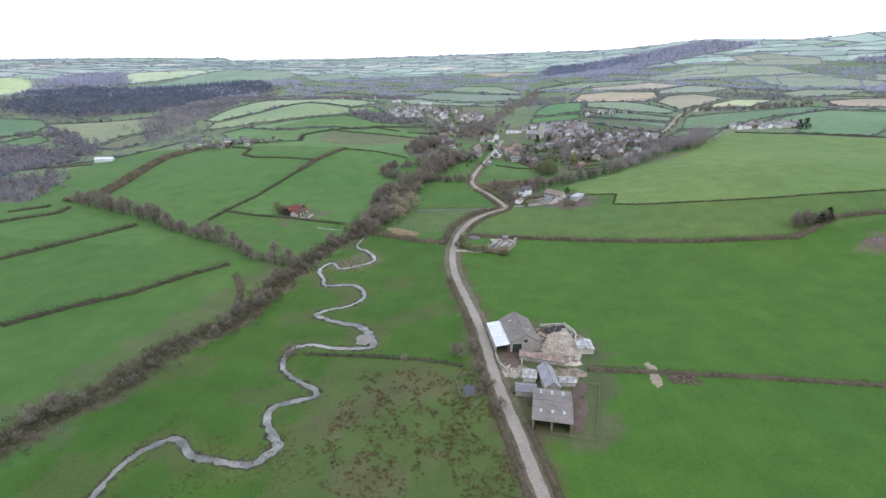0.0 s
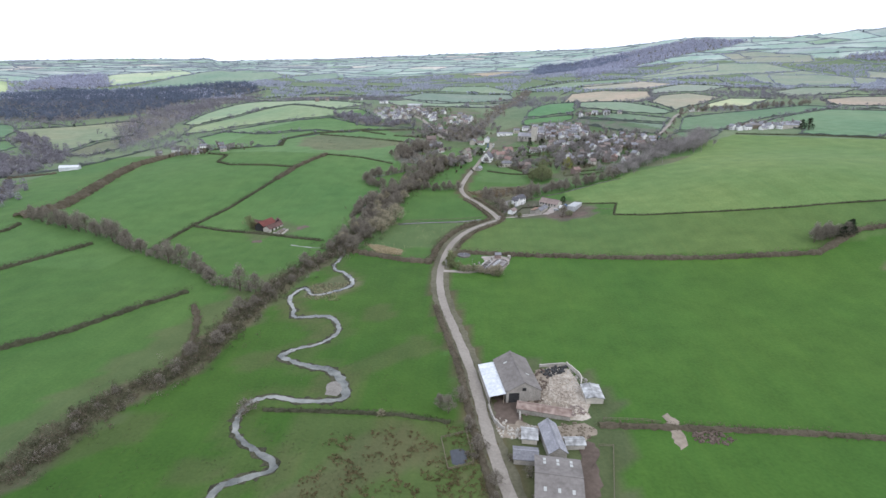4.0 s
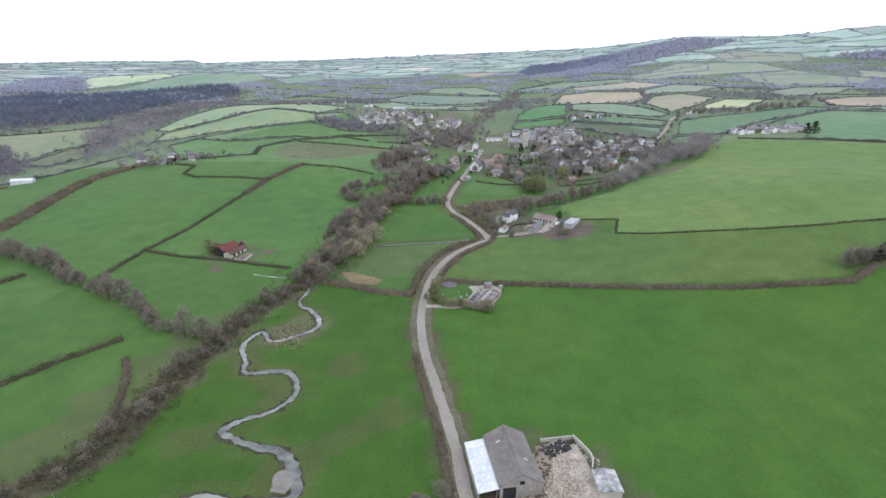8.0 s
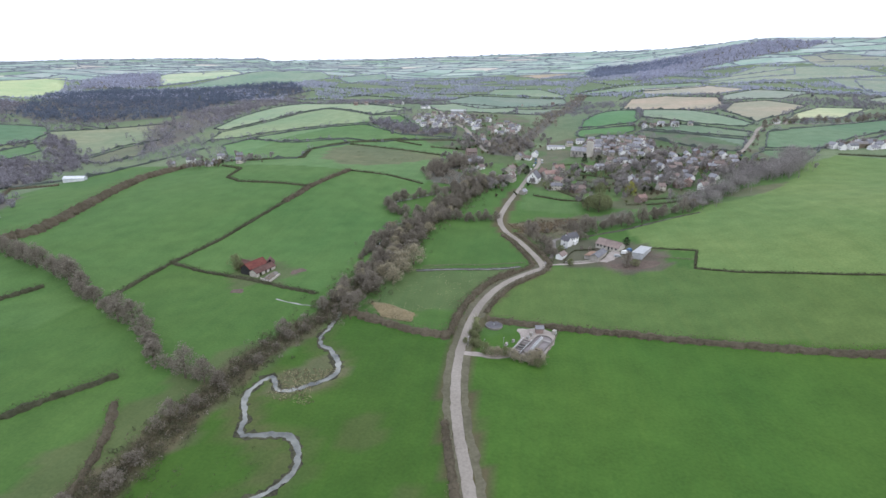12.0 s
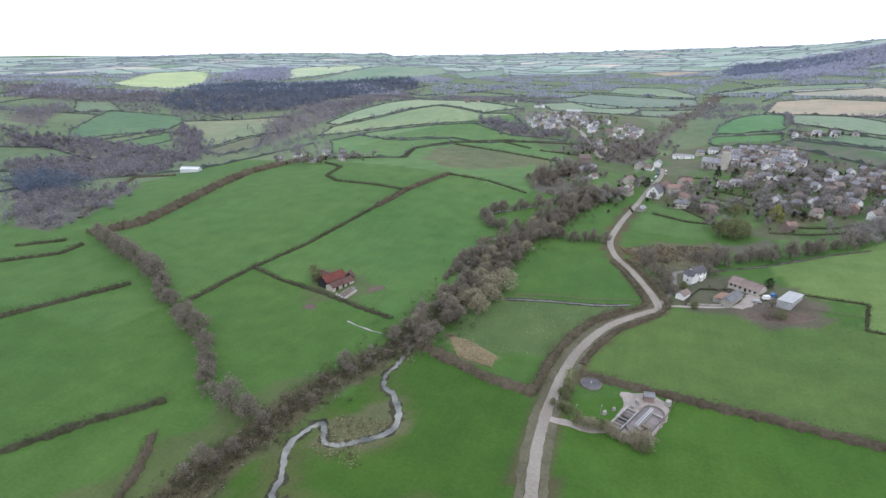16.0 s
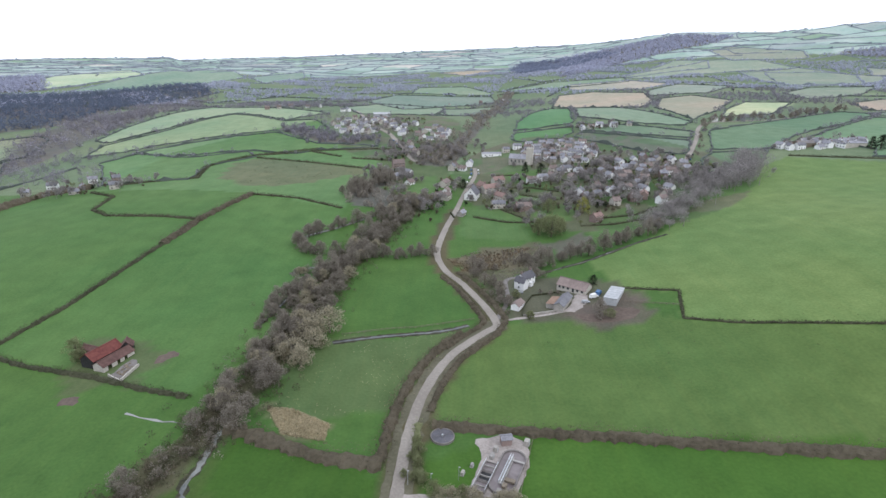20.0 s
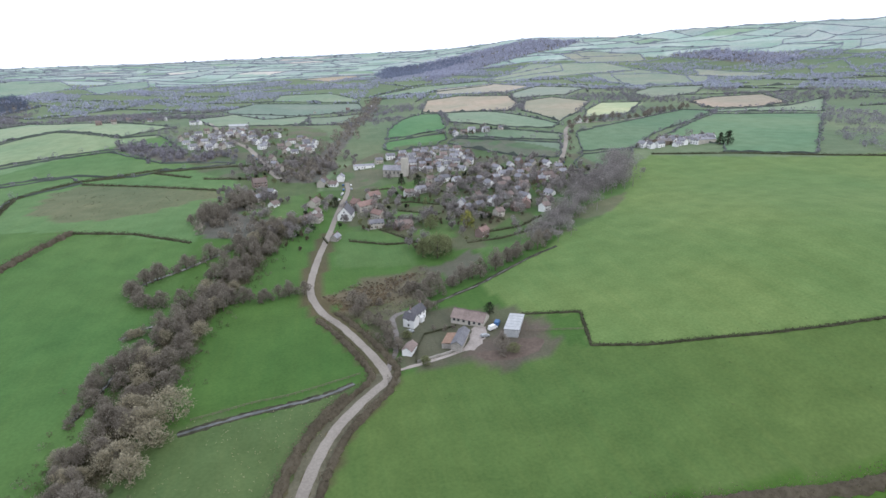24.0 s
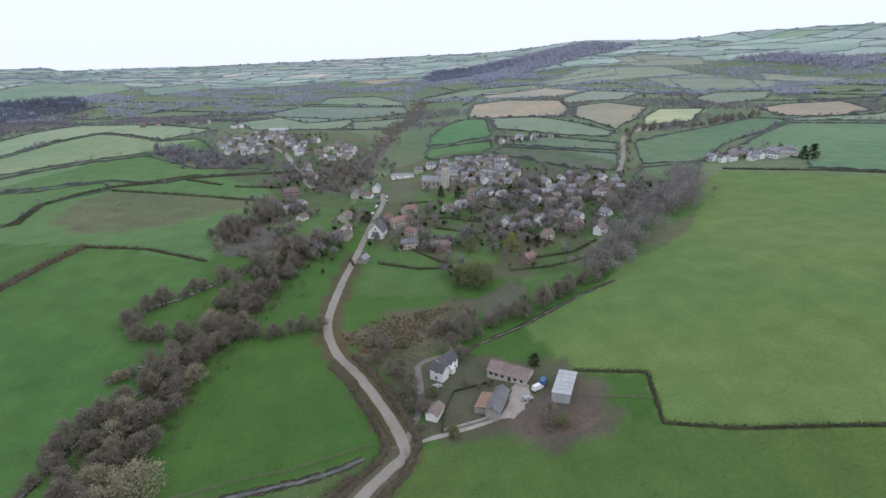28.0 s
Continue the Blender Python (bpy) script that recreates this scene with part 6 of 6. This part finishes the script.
def rubble(name, poly, count, size, material, label, seed):
    """Loose broken stones and heaps."""
    rng = np.random.default_rng(seed)
    p = np.array(poly, float)
    q = rng.uniform(p.min(0), p.max(0), (count * 3, 2))
    q = q[inside(poly, q[:, 0], q[:, 1])][:count]
    verts, faces = [], []
    for x, y in q:
        s = size * rng.uniform(0.4, 1.5)
        b = len(verts)
        z = gz(x, y) + 0.1
        t = rng.uniform(0, 3.14)
        for k in range(4):
            a = t + k * 1.57 + rng.uniform(-0.3, 0.3)
            verts.append((x + s * math.cos(a), y + s * math.sin(a), z - 0.2))
        for k in range(4):
            a = t + k * 1.57 + rng.uniform(-0.3, 0.3)
            verts.append((x + 0.6 * s * math.cos(a), y + 0.6 * s * math.sin(a), z + s * rng.uniform(0.3, 0.8)))
        faces += [(b + 4, b + 5, b + 6, b + 7)] + [(b + k, b + (k + 1) % 4, b + 4 + (k + 1) % 4, b + 4 + k) for k in range(4)]
    tagged(new(name, mesh_of(name, verts, faces, material)), label, name.replace("_", " "), "", "stuff")


# roadside farm
YARD = [(20, 216), (29, 238), (39, 242), (43, 228), (43, 209), (33, 208)]
barn("barn", 18.6, 227.5, 100, 22, 12.6, 4.6, 8.0, M_STONE, M_FIBRE, "big stone barn with weathered grey corrugated roof", lights=((0.5, 0.5), (-0.3, -0.5)), openings=((-6, -2.5),), group="farm buildings")
doorway = [o for o in bpy.data.objects if o.name.startswith("barn")][0]
# black panels on the closed gable stand for the shade in its openings
part("doorway", boxed(-11.06, -11.0, 1.6, 5.4, -0.6, 3.9), M_DARK, doorway, "black panel painting the dark of an open barn doorway")
part("gable_hatch", boxed(-11.06, -11.0, -0.8, 0.6, 4.6, 5.8), M_DARK, doorway)
lean_to(9.2, 225.3, 100, 21.5, 5.6, 4.2, 3.2, M_STONE, M_TIN, "white sheeted lean-to against the big barn", "farm buildings")
barn("barn", 26.5, 173.7, -6, 12.8, 18.5, 4.0, 5.7, M_WOOD, M_FIBRE, "cattle shed with brown-grey corrugated roof and roof lights", lights=((-0.6, 0.8), (0, 0.8), (0.6, 0.8), (-0.6, 0.6), (0, 0.6), (0.6, 0.6), (-0.6, -0.55), (0, -0.55), (0.6, -0.55)), openings=((-5.8, -0.4), (0.2, 5.8)), group="farm buildings")
barn("shed", 45.8, 221.5, 92, 8.6, 6.2, 2.2, 2.8, M_CREAM, M_PATCHED, "small pale shed with rust-streaked tin roof", openings=((-1, 1),), group="farm buildings", category="shed")
barn("byre", 27, 210.3, -11, 18, 4.2, 2.0, 3.1, M_STONE, M_BYRE, "long low ruined stone byre with broken tiles", group="farm buildings", category="barn")
barn("shed", 20.7, 196.5, -4, 4.8, 5.6, 2.0, 2.8, M_CREAM, M_PATCHED, "small hut with pale clouded roof", group="farm buildings", category="shed")
barn("shed", 18.6, 186.8, -3, 7.2, 5.6, 2.0, 3.0, M_STONE, M_SLATE, "low grey roofed outhouse", group="farm buildings", category="shed")
barn("shed", 27.6, 193.4, 97, 14, 5.4, 3.0, 5.0, M_STONE, M_SLATE, "narrow stone outhouse with steep slate roof", group="farm buildings", category="shed")
barn("shed", 34.6, 193.8, 5, 6.0, 3.6, 1.9, 2.5, M_STONE, M_PATCHED, "pale tin lean shed beside the outhouses", group="farm buildings", category="shed")
patch("farmyard", YARD, 0.14, M_YARD, "pale rubble and concrete farmyard", "farmyard")
patch("cattle_yard", [(10, 219), (19, 221), (18.5, 206), (11, 203)], 0.16, M_EARTH, "brown trampled cattle yard", "yard")
patch("dung_yard", [(36.6, 195), (42.5, 195), (36.5, 168), (32.6, 169)], 0.13, M_EARTH, "brown dung track behind the shed", "track")
patch("gateway", [(67.6, 194), (70, 194), (72, 203), (71, 212), (68.4, 212), (67.2, 203)], 0.16, M_TRACK, "worn pale earth gateway through the hedge", "gateway")
patch("yard_soil", [(21, 216), (24, 231), (29, 240), (32, 239), (31, 229), (30, 220), (34, 214), (42, 213), (42, 209.5), (33, 208.5), (22, 212)], 0.2, M_TRACK, "brown soil and dung along the yard walls", "yard")
patch("spoil_ground", [(8.5, 206), (13, 209), (20, 204), (31, 203), (40, 205), (44, 201), (36, 196.5), (24, 199), (14, 196), (10, 198)], 0.12, M_TRACK, "trodden pale earth between the sheds", "yard")
patch("shingle_bar", [(-51, 216), (-46.5, 215), (-45.5, 220), (-49, 225.5), (-52, 222)], 0.16, M_SHINGLE, "pale pinkish shingle bar in the river", "shingle", 0.3)
rubble("rubble", [(26, 214), (33, 236), (40, 238), (42, 212), (33, 209)], 420, 0.55, M_YARD, "broken pale stone and concrete heaps in the yard", 8)
rubble("brick_rubble", [(19, 215), (26, 214), (34, 213), (40, 216), (42, 211), (33, 208), (20, 209)], 260, 0.5, M_TILE, "heaps of broken red-brown tile beside the byre", 21)
rubble("block_rubble", [(14, 200), (19, 203), (25, 203), (30, 200), (24, 197), (15, 196)], 160, 0.5, M_CREAM, "pale block rubble between the sheds", 22)
rubble("brown_spoil", [(20, 217), (24, 230), (29, 240), (33, 238), (30, 226), (27, 216)], 200, 0.5, M_EARTH, "brown soil and broken stone beside the barn", 51)
rubble("pale_spoil", [(33, 240), (41, 240), (43, 226), (38, 220)], 160, 0.35, M_CREAM, "pale crumbled plaster and stone in the yard", 52)
rubble("dark_heap", [(29, 237), (36, 242), (40, 242), (38, 237), (31, 233)], 110, 0.7, M_DARK, "heap of black sheeted silage and tyres", 9)
wall_run("wall", [(8, 213), (10, 204), (13, 200)], 1.4, 0.5, M_STONE, "rough stone wall of the cattle yard")
wall_run("wall", [(19.5, 220), (18.5, 206)], 1.3, 0.5, M_STONE, "rough stone wall of the cattle yard")
wall_run("wall", [(40, 243), (44, 234), (43, 228)], 1.6, 0.4, M_CREAM, "pale block wall round the yard")
wall_run("wall", [(29, 241), (40, 243)], 1.2, 0.5, M_STONE, "dark mossy wall behind the yard")
rubble("feed_rubbish", [(9, 205), (13, 208), (16, 200), (12, 196)], 60, 0.4, M_CREAM, "pale rubbish at the yard gate", 33)
rubble("dark_rubbish", [(29, 204), (38, 206), (44, 203), (40, 197), (33, 197)], 90, 0.5, M_WOOD, "dark timber and scrap behind the byre", 34)
rubble("wall_stones", [(40, 243), (46, 233), (48, 226), (44, 226)], 50, 0.45, M_STONE, "loose stones along the yard wall", 35)
fence([(42.5, 194), (47, 194), (39.5, 161), (25, 163)], "timber paddock fence beside the cattle shed")
fence(DITCH_FENCE, "pale timber post fence beside the stream")
fence([(47, 208), (60, 208), (66, 207)], "timber field fence behind the farm")
rubble("dung_ring", [(74, 203), (84, 203), (88, 200), (84, 197), (74, 198)], 120, 0.6, M_EARTH, "low brown heap of dung and soil", 10)
# walled pool across the lane
fence([(-7.7, 194.3), (0.4, 198), (2.8, 183.5), (-4.8, 180), (-7.7, 194.3)], "pale timber fence round a small pool")
patch("pool", [(-4.6, 189), (0, 190), (0.8, 184), (-3.2, 182)], 0.18, M_POND, "small dark rectangular pool", "pool", 0.1)
# red barn in the fields
barn("barn", -147.2, 418.2, 72, 14, 7.2, 3.4, 6.0, M_DARK, M_RUST, "derelict barn with rusty red tin roof", group="field barn")
barn("barn", -153.5, 421, 162, 7, 6, 2.8, 5.0, M_WOOD, M_MAROON, "low maroon tin barn wing beside the tree", group="field barn")
# closed walls in black, painting the shade inside an open gable
barn("barn", -140.6, 425.4, 112, 4.5, 4.5, 2.6, 5.0, M_DARK, M_MAROON, "small gabled barn end, black walls painting a dark open gable", group="field barn")
barn("cart_shed", -140.9, 415.8, 72, 15, 5.6, 2.2, 3.9, M_CREAM, M_MAROON, "cream walled cart shed with brown roof", openings=((-5.5, -3.5), (-1, 0.5), (2.5, 4)), group="field barn")
wall_run("wall", [(-137.3, 405.2), (-130.4, 401)], 1.2, 0.4, M_CREAM, "pale broken yard wall before the barn", group="field barn walls")
wall_run("wall", [(-130.2, 401), (-128.9, 412.6)], 1.2, 0.4, M_CREAM, "pale broken yard wall before the barn", group="field barn walls")
patch("barn_yard", [(-137, 406), (-131, 402), (-129.5, 412), (-134.5, 418)], 0.1, M_FIBRE, "pale concrete yard before the barn", "yard", 0.2)
rubble("yard_rubbish", [(-136, 407), (-131, 403), (-130, 411), (-134.5, 416)], 40, 0.6, M_WOOD, "dark timber and rubbish in the barn yard", 31)
patch("trodden_ground", [(-124, 420), (-119, 424), (-116, 418), (-124, 414)], 0.1, M_EARTH, "brown trodden ground beside the barn", "ground patch")
patch("trodden_ground", [(-146, 391), (-140, 392), (-139, 386), (-145, 386)], 0.1, M_EARTH, "brown muddy patch in pasture", "ground patch")
ribbon("flooded_track", [(-117, 381), (-103, 377), (-95, 376), (-88, 374)], 0.8, 0.09, M_WATER, "waterlogged wheel track with pale sky glints painted in", "track", 0.4)
# homestead by the bend
house(40.7, 496.5, 48, 9.8, 6, 4.8, 7.4, M_WHITE, M_DARKSLATE, "white farmhouse with steep dark slate roof", 3, 2, True, "homestead buildings", "farmhouse")
house(37.8, 491.4, 138, 6, 4.5, 4.4, 6.6, M_WHITE, M_DARKSLATE, "white gabled wing of the farmhouse", 1, 0, False, "homestead buildings", "farmhouse")
barn("garage", 33.2, 468.2, 60, 7, 4.4, 2.4, 3.8, M_WHITE, M_TILE, "small white garage with brown roof", group="homestead buildings", category="garage")
bungalow = barn("bungalow", 65.4, 486.5, -36, 16, 9, 2.4, 5.2, M_CREAM, M_TILE, "long white-walled bungalow with brown tiled roof", group="homestead buildings", category="bungalow")
for u in (-6.4, -4.2, -1.6, 1.2, 3.6, 6.2):
    part("door" if u == 1.2 else "window", boxed(u - 0.6, u + 0.6, -4.55, -4.5, 0.1 if u == 1.2 else 0.9, 2.1), M_GLASS, bungalow)
barn("barn", 56, 468.6, 62, 15, 4.8, 2.8, 4.4, M_STONE, M_SLATE, "narrow stone outbuilding with grey roof", group="homestead buildings")
lean_to(51.6, 470.2, 62, 10, 4.6, 2.8, 2.0, M_STONE, M_ORANGE, "orange clay tiled lean-to beside stone outbuilding", "homestead buildings", False)
lean_to(82, 471.6, 61, 16.5, 6.4, 3.4, 3.0, M_GREYTIN, M_GREYTIN, "tall pale grey sheeted farm shed", "homestead buildings", False)
barn("shed", -444, 625, 20, 19, 10, 3.5, 5.0, M_TIN, M_TIN, "long white-roofed farm shed", group="far sheds", category="shed")
barn("shed", -112, 1124, 10, 26, 14, 5, 7, M_GREYTIN, M_GREYTIN, "large white-roofed works shed above the village", group="far sheds", category="shed")
barn("shed", 356, 772, 10, 26, 10, 4, 6, M_WOOD, M_FIBRE, "long grey farm shed on the hill", group="far sheds", category="shed")
barn("shed", 392, 758, 8, 24, 9, 4, 5.6, M_CREAM, M_SLATE, "grey-roofed farm shed on the hill", group="far sheds", category="shed")
patch("mud_yard", [(82, 462), (90, 458), (86, 450), (74, 448), (63, 451), (60, 458), (70, 457)], 0.12, M_EARTH, "churned brown mud around farm sheds", "mud yard")
patch("court", [(56, 460), (60, 467), (65, 480), (70, 479), (68, 470), (64, 463)], 0.14, M_GRAVEL, "pale gravel farm court", "yard")
wall_run("wall", [(35, 459), (45, 461), (54, 463)], 1.0, 0.4, M_STONE, "low stone wall along the drive", group="homestead walls")
wall_run("wall", [(34.5, 459), (37, 470), (42, 481)], 0.9, 0.35, M_HEDGEG, "low garden hedge of the farmhouse", group="homestead walls")
wall_run("wall", [(42, 481), (58, 484)], 0.9, 0.35, M_HEDGEG, "low garden hedge of the farmhouse", group="homestead walls")
fence([(83, 481), (90, 482)], "timber fence along the paddock")
fence([(86, 466), (98, 461), (109, 456)], "timber fence along the paddock")


def vehicle(x, y, turn, w, d, h, paint, label, category):
    v = thing(category, x, y, turn, label, category, "parked vehicles")
    bm = bmesh.new()
    box(bm, -w / 2, w / 2, -d / 2, d / 2, 0.35, h * 0.6)
    box(bm, -w / 2 + 0.2, w / 2 - w * 0.28, -d / 2 + 0.1, d / 2 - 0.1, h * 0.6, h)
    bmesh.ops.bevel(bm, geom=bm.edges[:], offset=0.1, segments=2, affect="EDGES")
    part("body", bm, paint, v)
    part("windscreen", boxed(w / 2 - w * 0.28, w / 2 - w * 0.28 + 0.05, -d / 2 + 0.2, d / 2 - 0.2, h * 0.63, h - 0.12), M_GLASS, v)
    for a in (-w * 0.32, w * 0.32):
        for b in (-d / 2 + 0.1, d / 2 - 0.1):
            bm = bmesh.new()
            bmesh.ops.create_cone(bm, cap_ends=True, segments=12, radius1=0.35, radius2=0.35, depth=0.24, matrix=pose(a, b, 0.4, 90))
            part("wheel", bm, M_DARK, v)


vehicle(72.8, 474.5, 30, 5.0, 2.0, 2.3, M_WHITE, "white parked van in the farm court", "van")
vehicle(75.8, 477.5, 60, 5.4, 2.2, 2.4, M_BLUE, "blue livestock trailer beside the van", "trailer")
vehicle(67.6, 469.5, 10, 4.2, 1.8, 1.5, M_LEADEN, "grey parked car in the farm court", "car")
vehicle(36, 485, 20, 4.2, 1.8, 1.5, M_LEADEN, "silver car beside the farmhouse", "car")
# water treatment works
patch("works_yard", [(4, 345), (6, 351), (9, 360), (9, 366), (7, 369), (13, 371), (21, 371), (25, 362), (18, 344), (12, 341)], 0.12, M_GRAVEL, "pale gravel yard of the treatment works", "yard", 0.3)
ribbon("works_drive", [(-16, 343.5), (-9, 343.5), (-2, 342.5), (5, 345.5), (9, 353)], 3.2, 0.1, M_GRAVEL, "pale gravel drive into the works", "drive", 0.2, step=1.5)


def ring(outer, inner, z0, z1, half=0.0, seg=28):
    """A round or racetrack-shaped wall."""
    bm = bmesh.new()
    loops = []
    for r, z in ((outer, z0), (outer, z1), (inner, z1), (inner, z0)):
        lp = []
        for k in range(seg):
            a = 6.2832 * (k + 0.5) / seg
            lp.append(bm.verts.new((r * math.cos(a) + (half if math.cos(a) > 0 else -half), r * math.sin(a), z)))
        loops.append(lp)
    for a, b in zip(loops, loops[1:] + loops[:1]):
        for k in range(seg):
            m = (k + 1) % seg
            bm.faces.new((a[k], a[m], b[m], b[k]))
    return bm


def disc(r, z, half=0.0, seg=28):
    bm = bmesh.new()
    bm.faces.new([bm.verts.new((r * math.cos(6.2832 * (k + 0.5) / seg) + (half if math.cos(6.2832 * (k + 0.5) / seg) > 0 else -half), r * math.sin(6.2832 * (k + 0.5) / seg), z)) for k in range(seg)])
    return bm


tank = thing("filter_tank", -3.4, 370.6, 0, "round grey trickling filter tank with stone bed", "tank", "treatment tanks")
part("wall", ring(4.1, 3.8, -0.5, 0.8), M_FIBRE, tank)
part("bed", disc(3.85, 0.6), M_DARKSLATE, tank)
part("hub", boxed(-0.3, 0.3, -0.3, 0.3, 0.5, 1.3), M_LEADEN, tank)
for a in (20, 110, 200, 290):
    bm = boxed(0, 3.6, -0.04, 0.04, 0.9, 0.98)
    bmesh.ops.transform(bm, matrix=pose(0, 0, 0, 0, 0, a), verts=bm.verts)
    part("arm", bm, M_FIBRE, tank)
ox = thing("oxidation_ditch", 17, 354.2, 67, "racetrack-shaped concrete oxidation ditch with brown water", "tank", "treatment tanks")
part("outer_wall", ring(4.0, 3.6, -0.4, 1.0, 6.2), M_FIBRE, ox)
part("water", disc(3.7, 0.5, 6.2), M_SLUDGE, ox)
part("middle_wall", boxed(-6.5, 6.5, -0.2, 0.2, 0, 1.0), M_CONCRETE, ox)
part("walkway", boxed(-6.5, 6.5, 0.3, 1.1, 1.02, 1.14), M_CONCRETE, ox)
for v in (0.32, 1.08):
    for z in (1.6, 2.1):
        part("handrail", boxed(-6.5, 6.5, v - 0.05, v + 0.05, z, z + 0.08), M_TIN, ox)
    for u in (-6.4, -4.8, -3.2, -1.6, 0, 1.6, 3.2, 4.8, 6.4):
        part("rail_post", boxed(u - 0.04, u + 0.04, v - 0.04, v + 0.04, 1.14, 2.1), M_TIN, ox)
part("cross_walkway", boxed(4.6, 5.4, -3.9, 0.3, 1.02, 1.14), M_CONCRETE, ox)
part("weir_box", boxed(-7.6, -5.8, -1.6, -0.3, 0.5, 1.4), M_WOOD, ox)
part("rotor_cover", boxed(-4.9, -3.5, -3.4, -0.3, 0.9, 1.5), M_WOOD, ox)
settling = thing("settling_tank", 9.8, 352, 67, "rectangular concrete settling tanks with dark water", "tank", "treatment tanks")
for k in (-4.5, 0, 4.5):
    bm = bmesh.new()
    for x0, x1, y0, y1 in ((-2.1, -1.8, -2, 2), (1.8, 2.1, -2, 2), (-1.8, 1.8, -2, -1.7), (-1.8, 1.8, 1.7, 2)):
        box(bm, k + x0, k + x1, y0, y1, -0.4, 0.9)
    part("basin", bm, M_FIBRE, settling)
    part("water", boxed(k - 1.8, k + 1.8, -1.7, 1.7, 0.2, 0.5), M_SLUDGE if k else M_DARK, settling)
    part("scum_board", boxed(k - 0.15, k + 0.15, -1.7, 1.7, 0.5, 1.0), M_CONCRETE, settling)
    for v in (-2.0, 2.0):
        part("handrail", boxed(k - 2.1, k + 2.1, v - 0.05, v + 0.05, 1.7, 1.8), M_TIN, settling)
        for u in (-2, 0, 2):
            part("rail_post", boxed(k + u - 0.04, k + u + 0.04, v - 0.04, v + 0.04, 0.9, 1.7), M_TIN, settling)
barn("kiosk", 17.6, 367.6, 10, 3.4, 2.6, 2.6, 3.3, M_BRICK, M_SLATE, "small brick control kiosk", group="works buildings", category="kiosk")
fence([(27, 370), (18.5, 341), (5, 344.5)], "wire and post fence round the works")
for x, y in ((-13.6, 349), (-6.6, 348), (1.7, 350.8)):
    lamp = thing("lamp_post", x, y, 0, "slim grey steel lamp post at the works", "lamp post", "works lamps")
    part("pole", boxed(-0.06, 0.06, -0.06, 0.06, -0.3, 5), M_LEADEN, lamp)
    part("head", boxed(-0.1, 0.5, -0.12, 0.12, 5, 5.15), M_LEADEN, lamp)

for k, (x, y, w, d, h) in enumerate(((12.5, 361, 2.2, 1.2, 1.3), (14, 364, 1.4, 1.4, 1.8), (6, 357, 1.2, 0.8, 1.1), (3, 353.5, 1.6, 0.9, 1.2), (13.2, 345.5, 3.0, 1.4, 1.0), (24.5, 367, 2.0, 1.6, 1.9))):
    cab = thing("control_cabinet", x, y, 67, "grey steel control cabinet on a plinth", "cabinet", "works cabinets")
    part("plinth", boxed(-w / 2 - 0.15, w / 2 + 0.15, -d / 2 - 0.15, d / 2 + 0.15, -0.4, 0.2), M_CONCRETE, cab)
    part("casing", boxed(-w / 2, w / 2, -d / 2, d / 2, 0.2, h), M_STONE if k % 2 else M_CONCRETE, cab)
    part("door", boxed(-w * 0.35, w * 0.35, -d / 2 - 0.04, -d / 2, 0.3, h - 0.15), M_GREYTIN, cab)
cg = random.Random(5)
parked = [(ROAD[-2], ROAD[-1]), (ROAD[-3], ROAD[-2]), (STREET[1], STREET[2]), (STREET[2], STREET[3]), ((200, 701), (223, 740)), ((223, 740), (245, 780))]
for k in range(26):
    a, b = parked[k % 6]
    u = cg.random()
    dx, dy = b[0] - a[0], b[1] - a[1]
    L = math.hypot(dx, dy)
    sgn = cg.choice((-1, 1))
    vehicle(a[0] + u * dx + sgn * 3.6 * dy / L, a[1] + u * dy - sgn * 3.6 * dx / L, math.degrees(math.atan2(dy, dx)), 4.1, 1.75, 1.5, cg.choice((M_WHITE, M_LEADEN, M_DARK, M_BLUE)), "parked car at the village roadside", "car")
# garden walls and clipped hedges between the houses
for k in range(150):
    x, y = spots[(k * 7) % len(spots)]
    if not (-30 < x < 260 and 600 < y < 900):
        continue
    t = radians(cg.choice((15, 105)) + cg.uniform(-10, 10))
    L = cg.uniform(7, 14)
    o = cg.uniform(6, 8)
    p = (x - o * math.sin(t) - L / 2 * math.cos(t), y + o * math.cos(t) - L / 2 * math.sin(t))
    wall_run("garden_hedge" if k % 3 else "garden_wall", [p, (p[0] + L * math.cos(t), p[1] + L * math.sin(t))], 1.4 if k % 3 else 1.1, 1.0 if k % 3 else 0.4, M_HEDGEG if k % 3 else M_STONE, "clipped dark green garden hedge" if k % 3 else "low grey stone garden wall", "hedge" if k % 3 else "wall", "village gardens")
patch("bare_mound", [(226, 338), (240, 346), (256, 344), (262, 330), (246, 326)], 0.1, M_EARTH, "rough brown mound in the pasture", "ground patch", 1.2)
rubble("mound_stones", [(228, 338), (240, 345), (256, 342), (258, 330), (246, 328)], 60, 0.7, M_FIBRE, "scattered stones on a rough mound", 12)
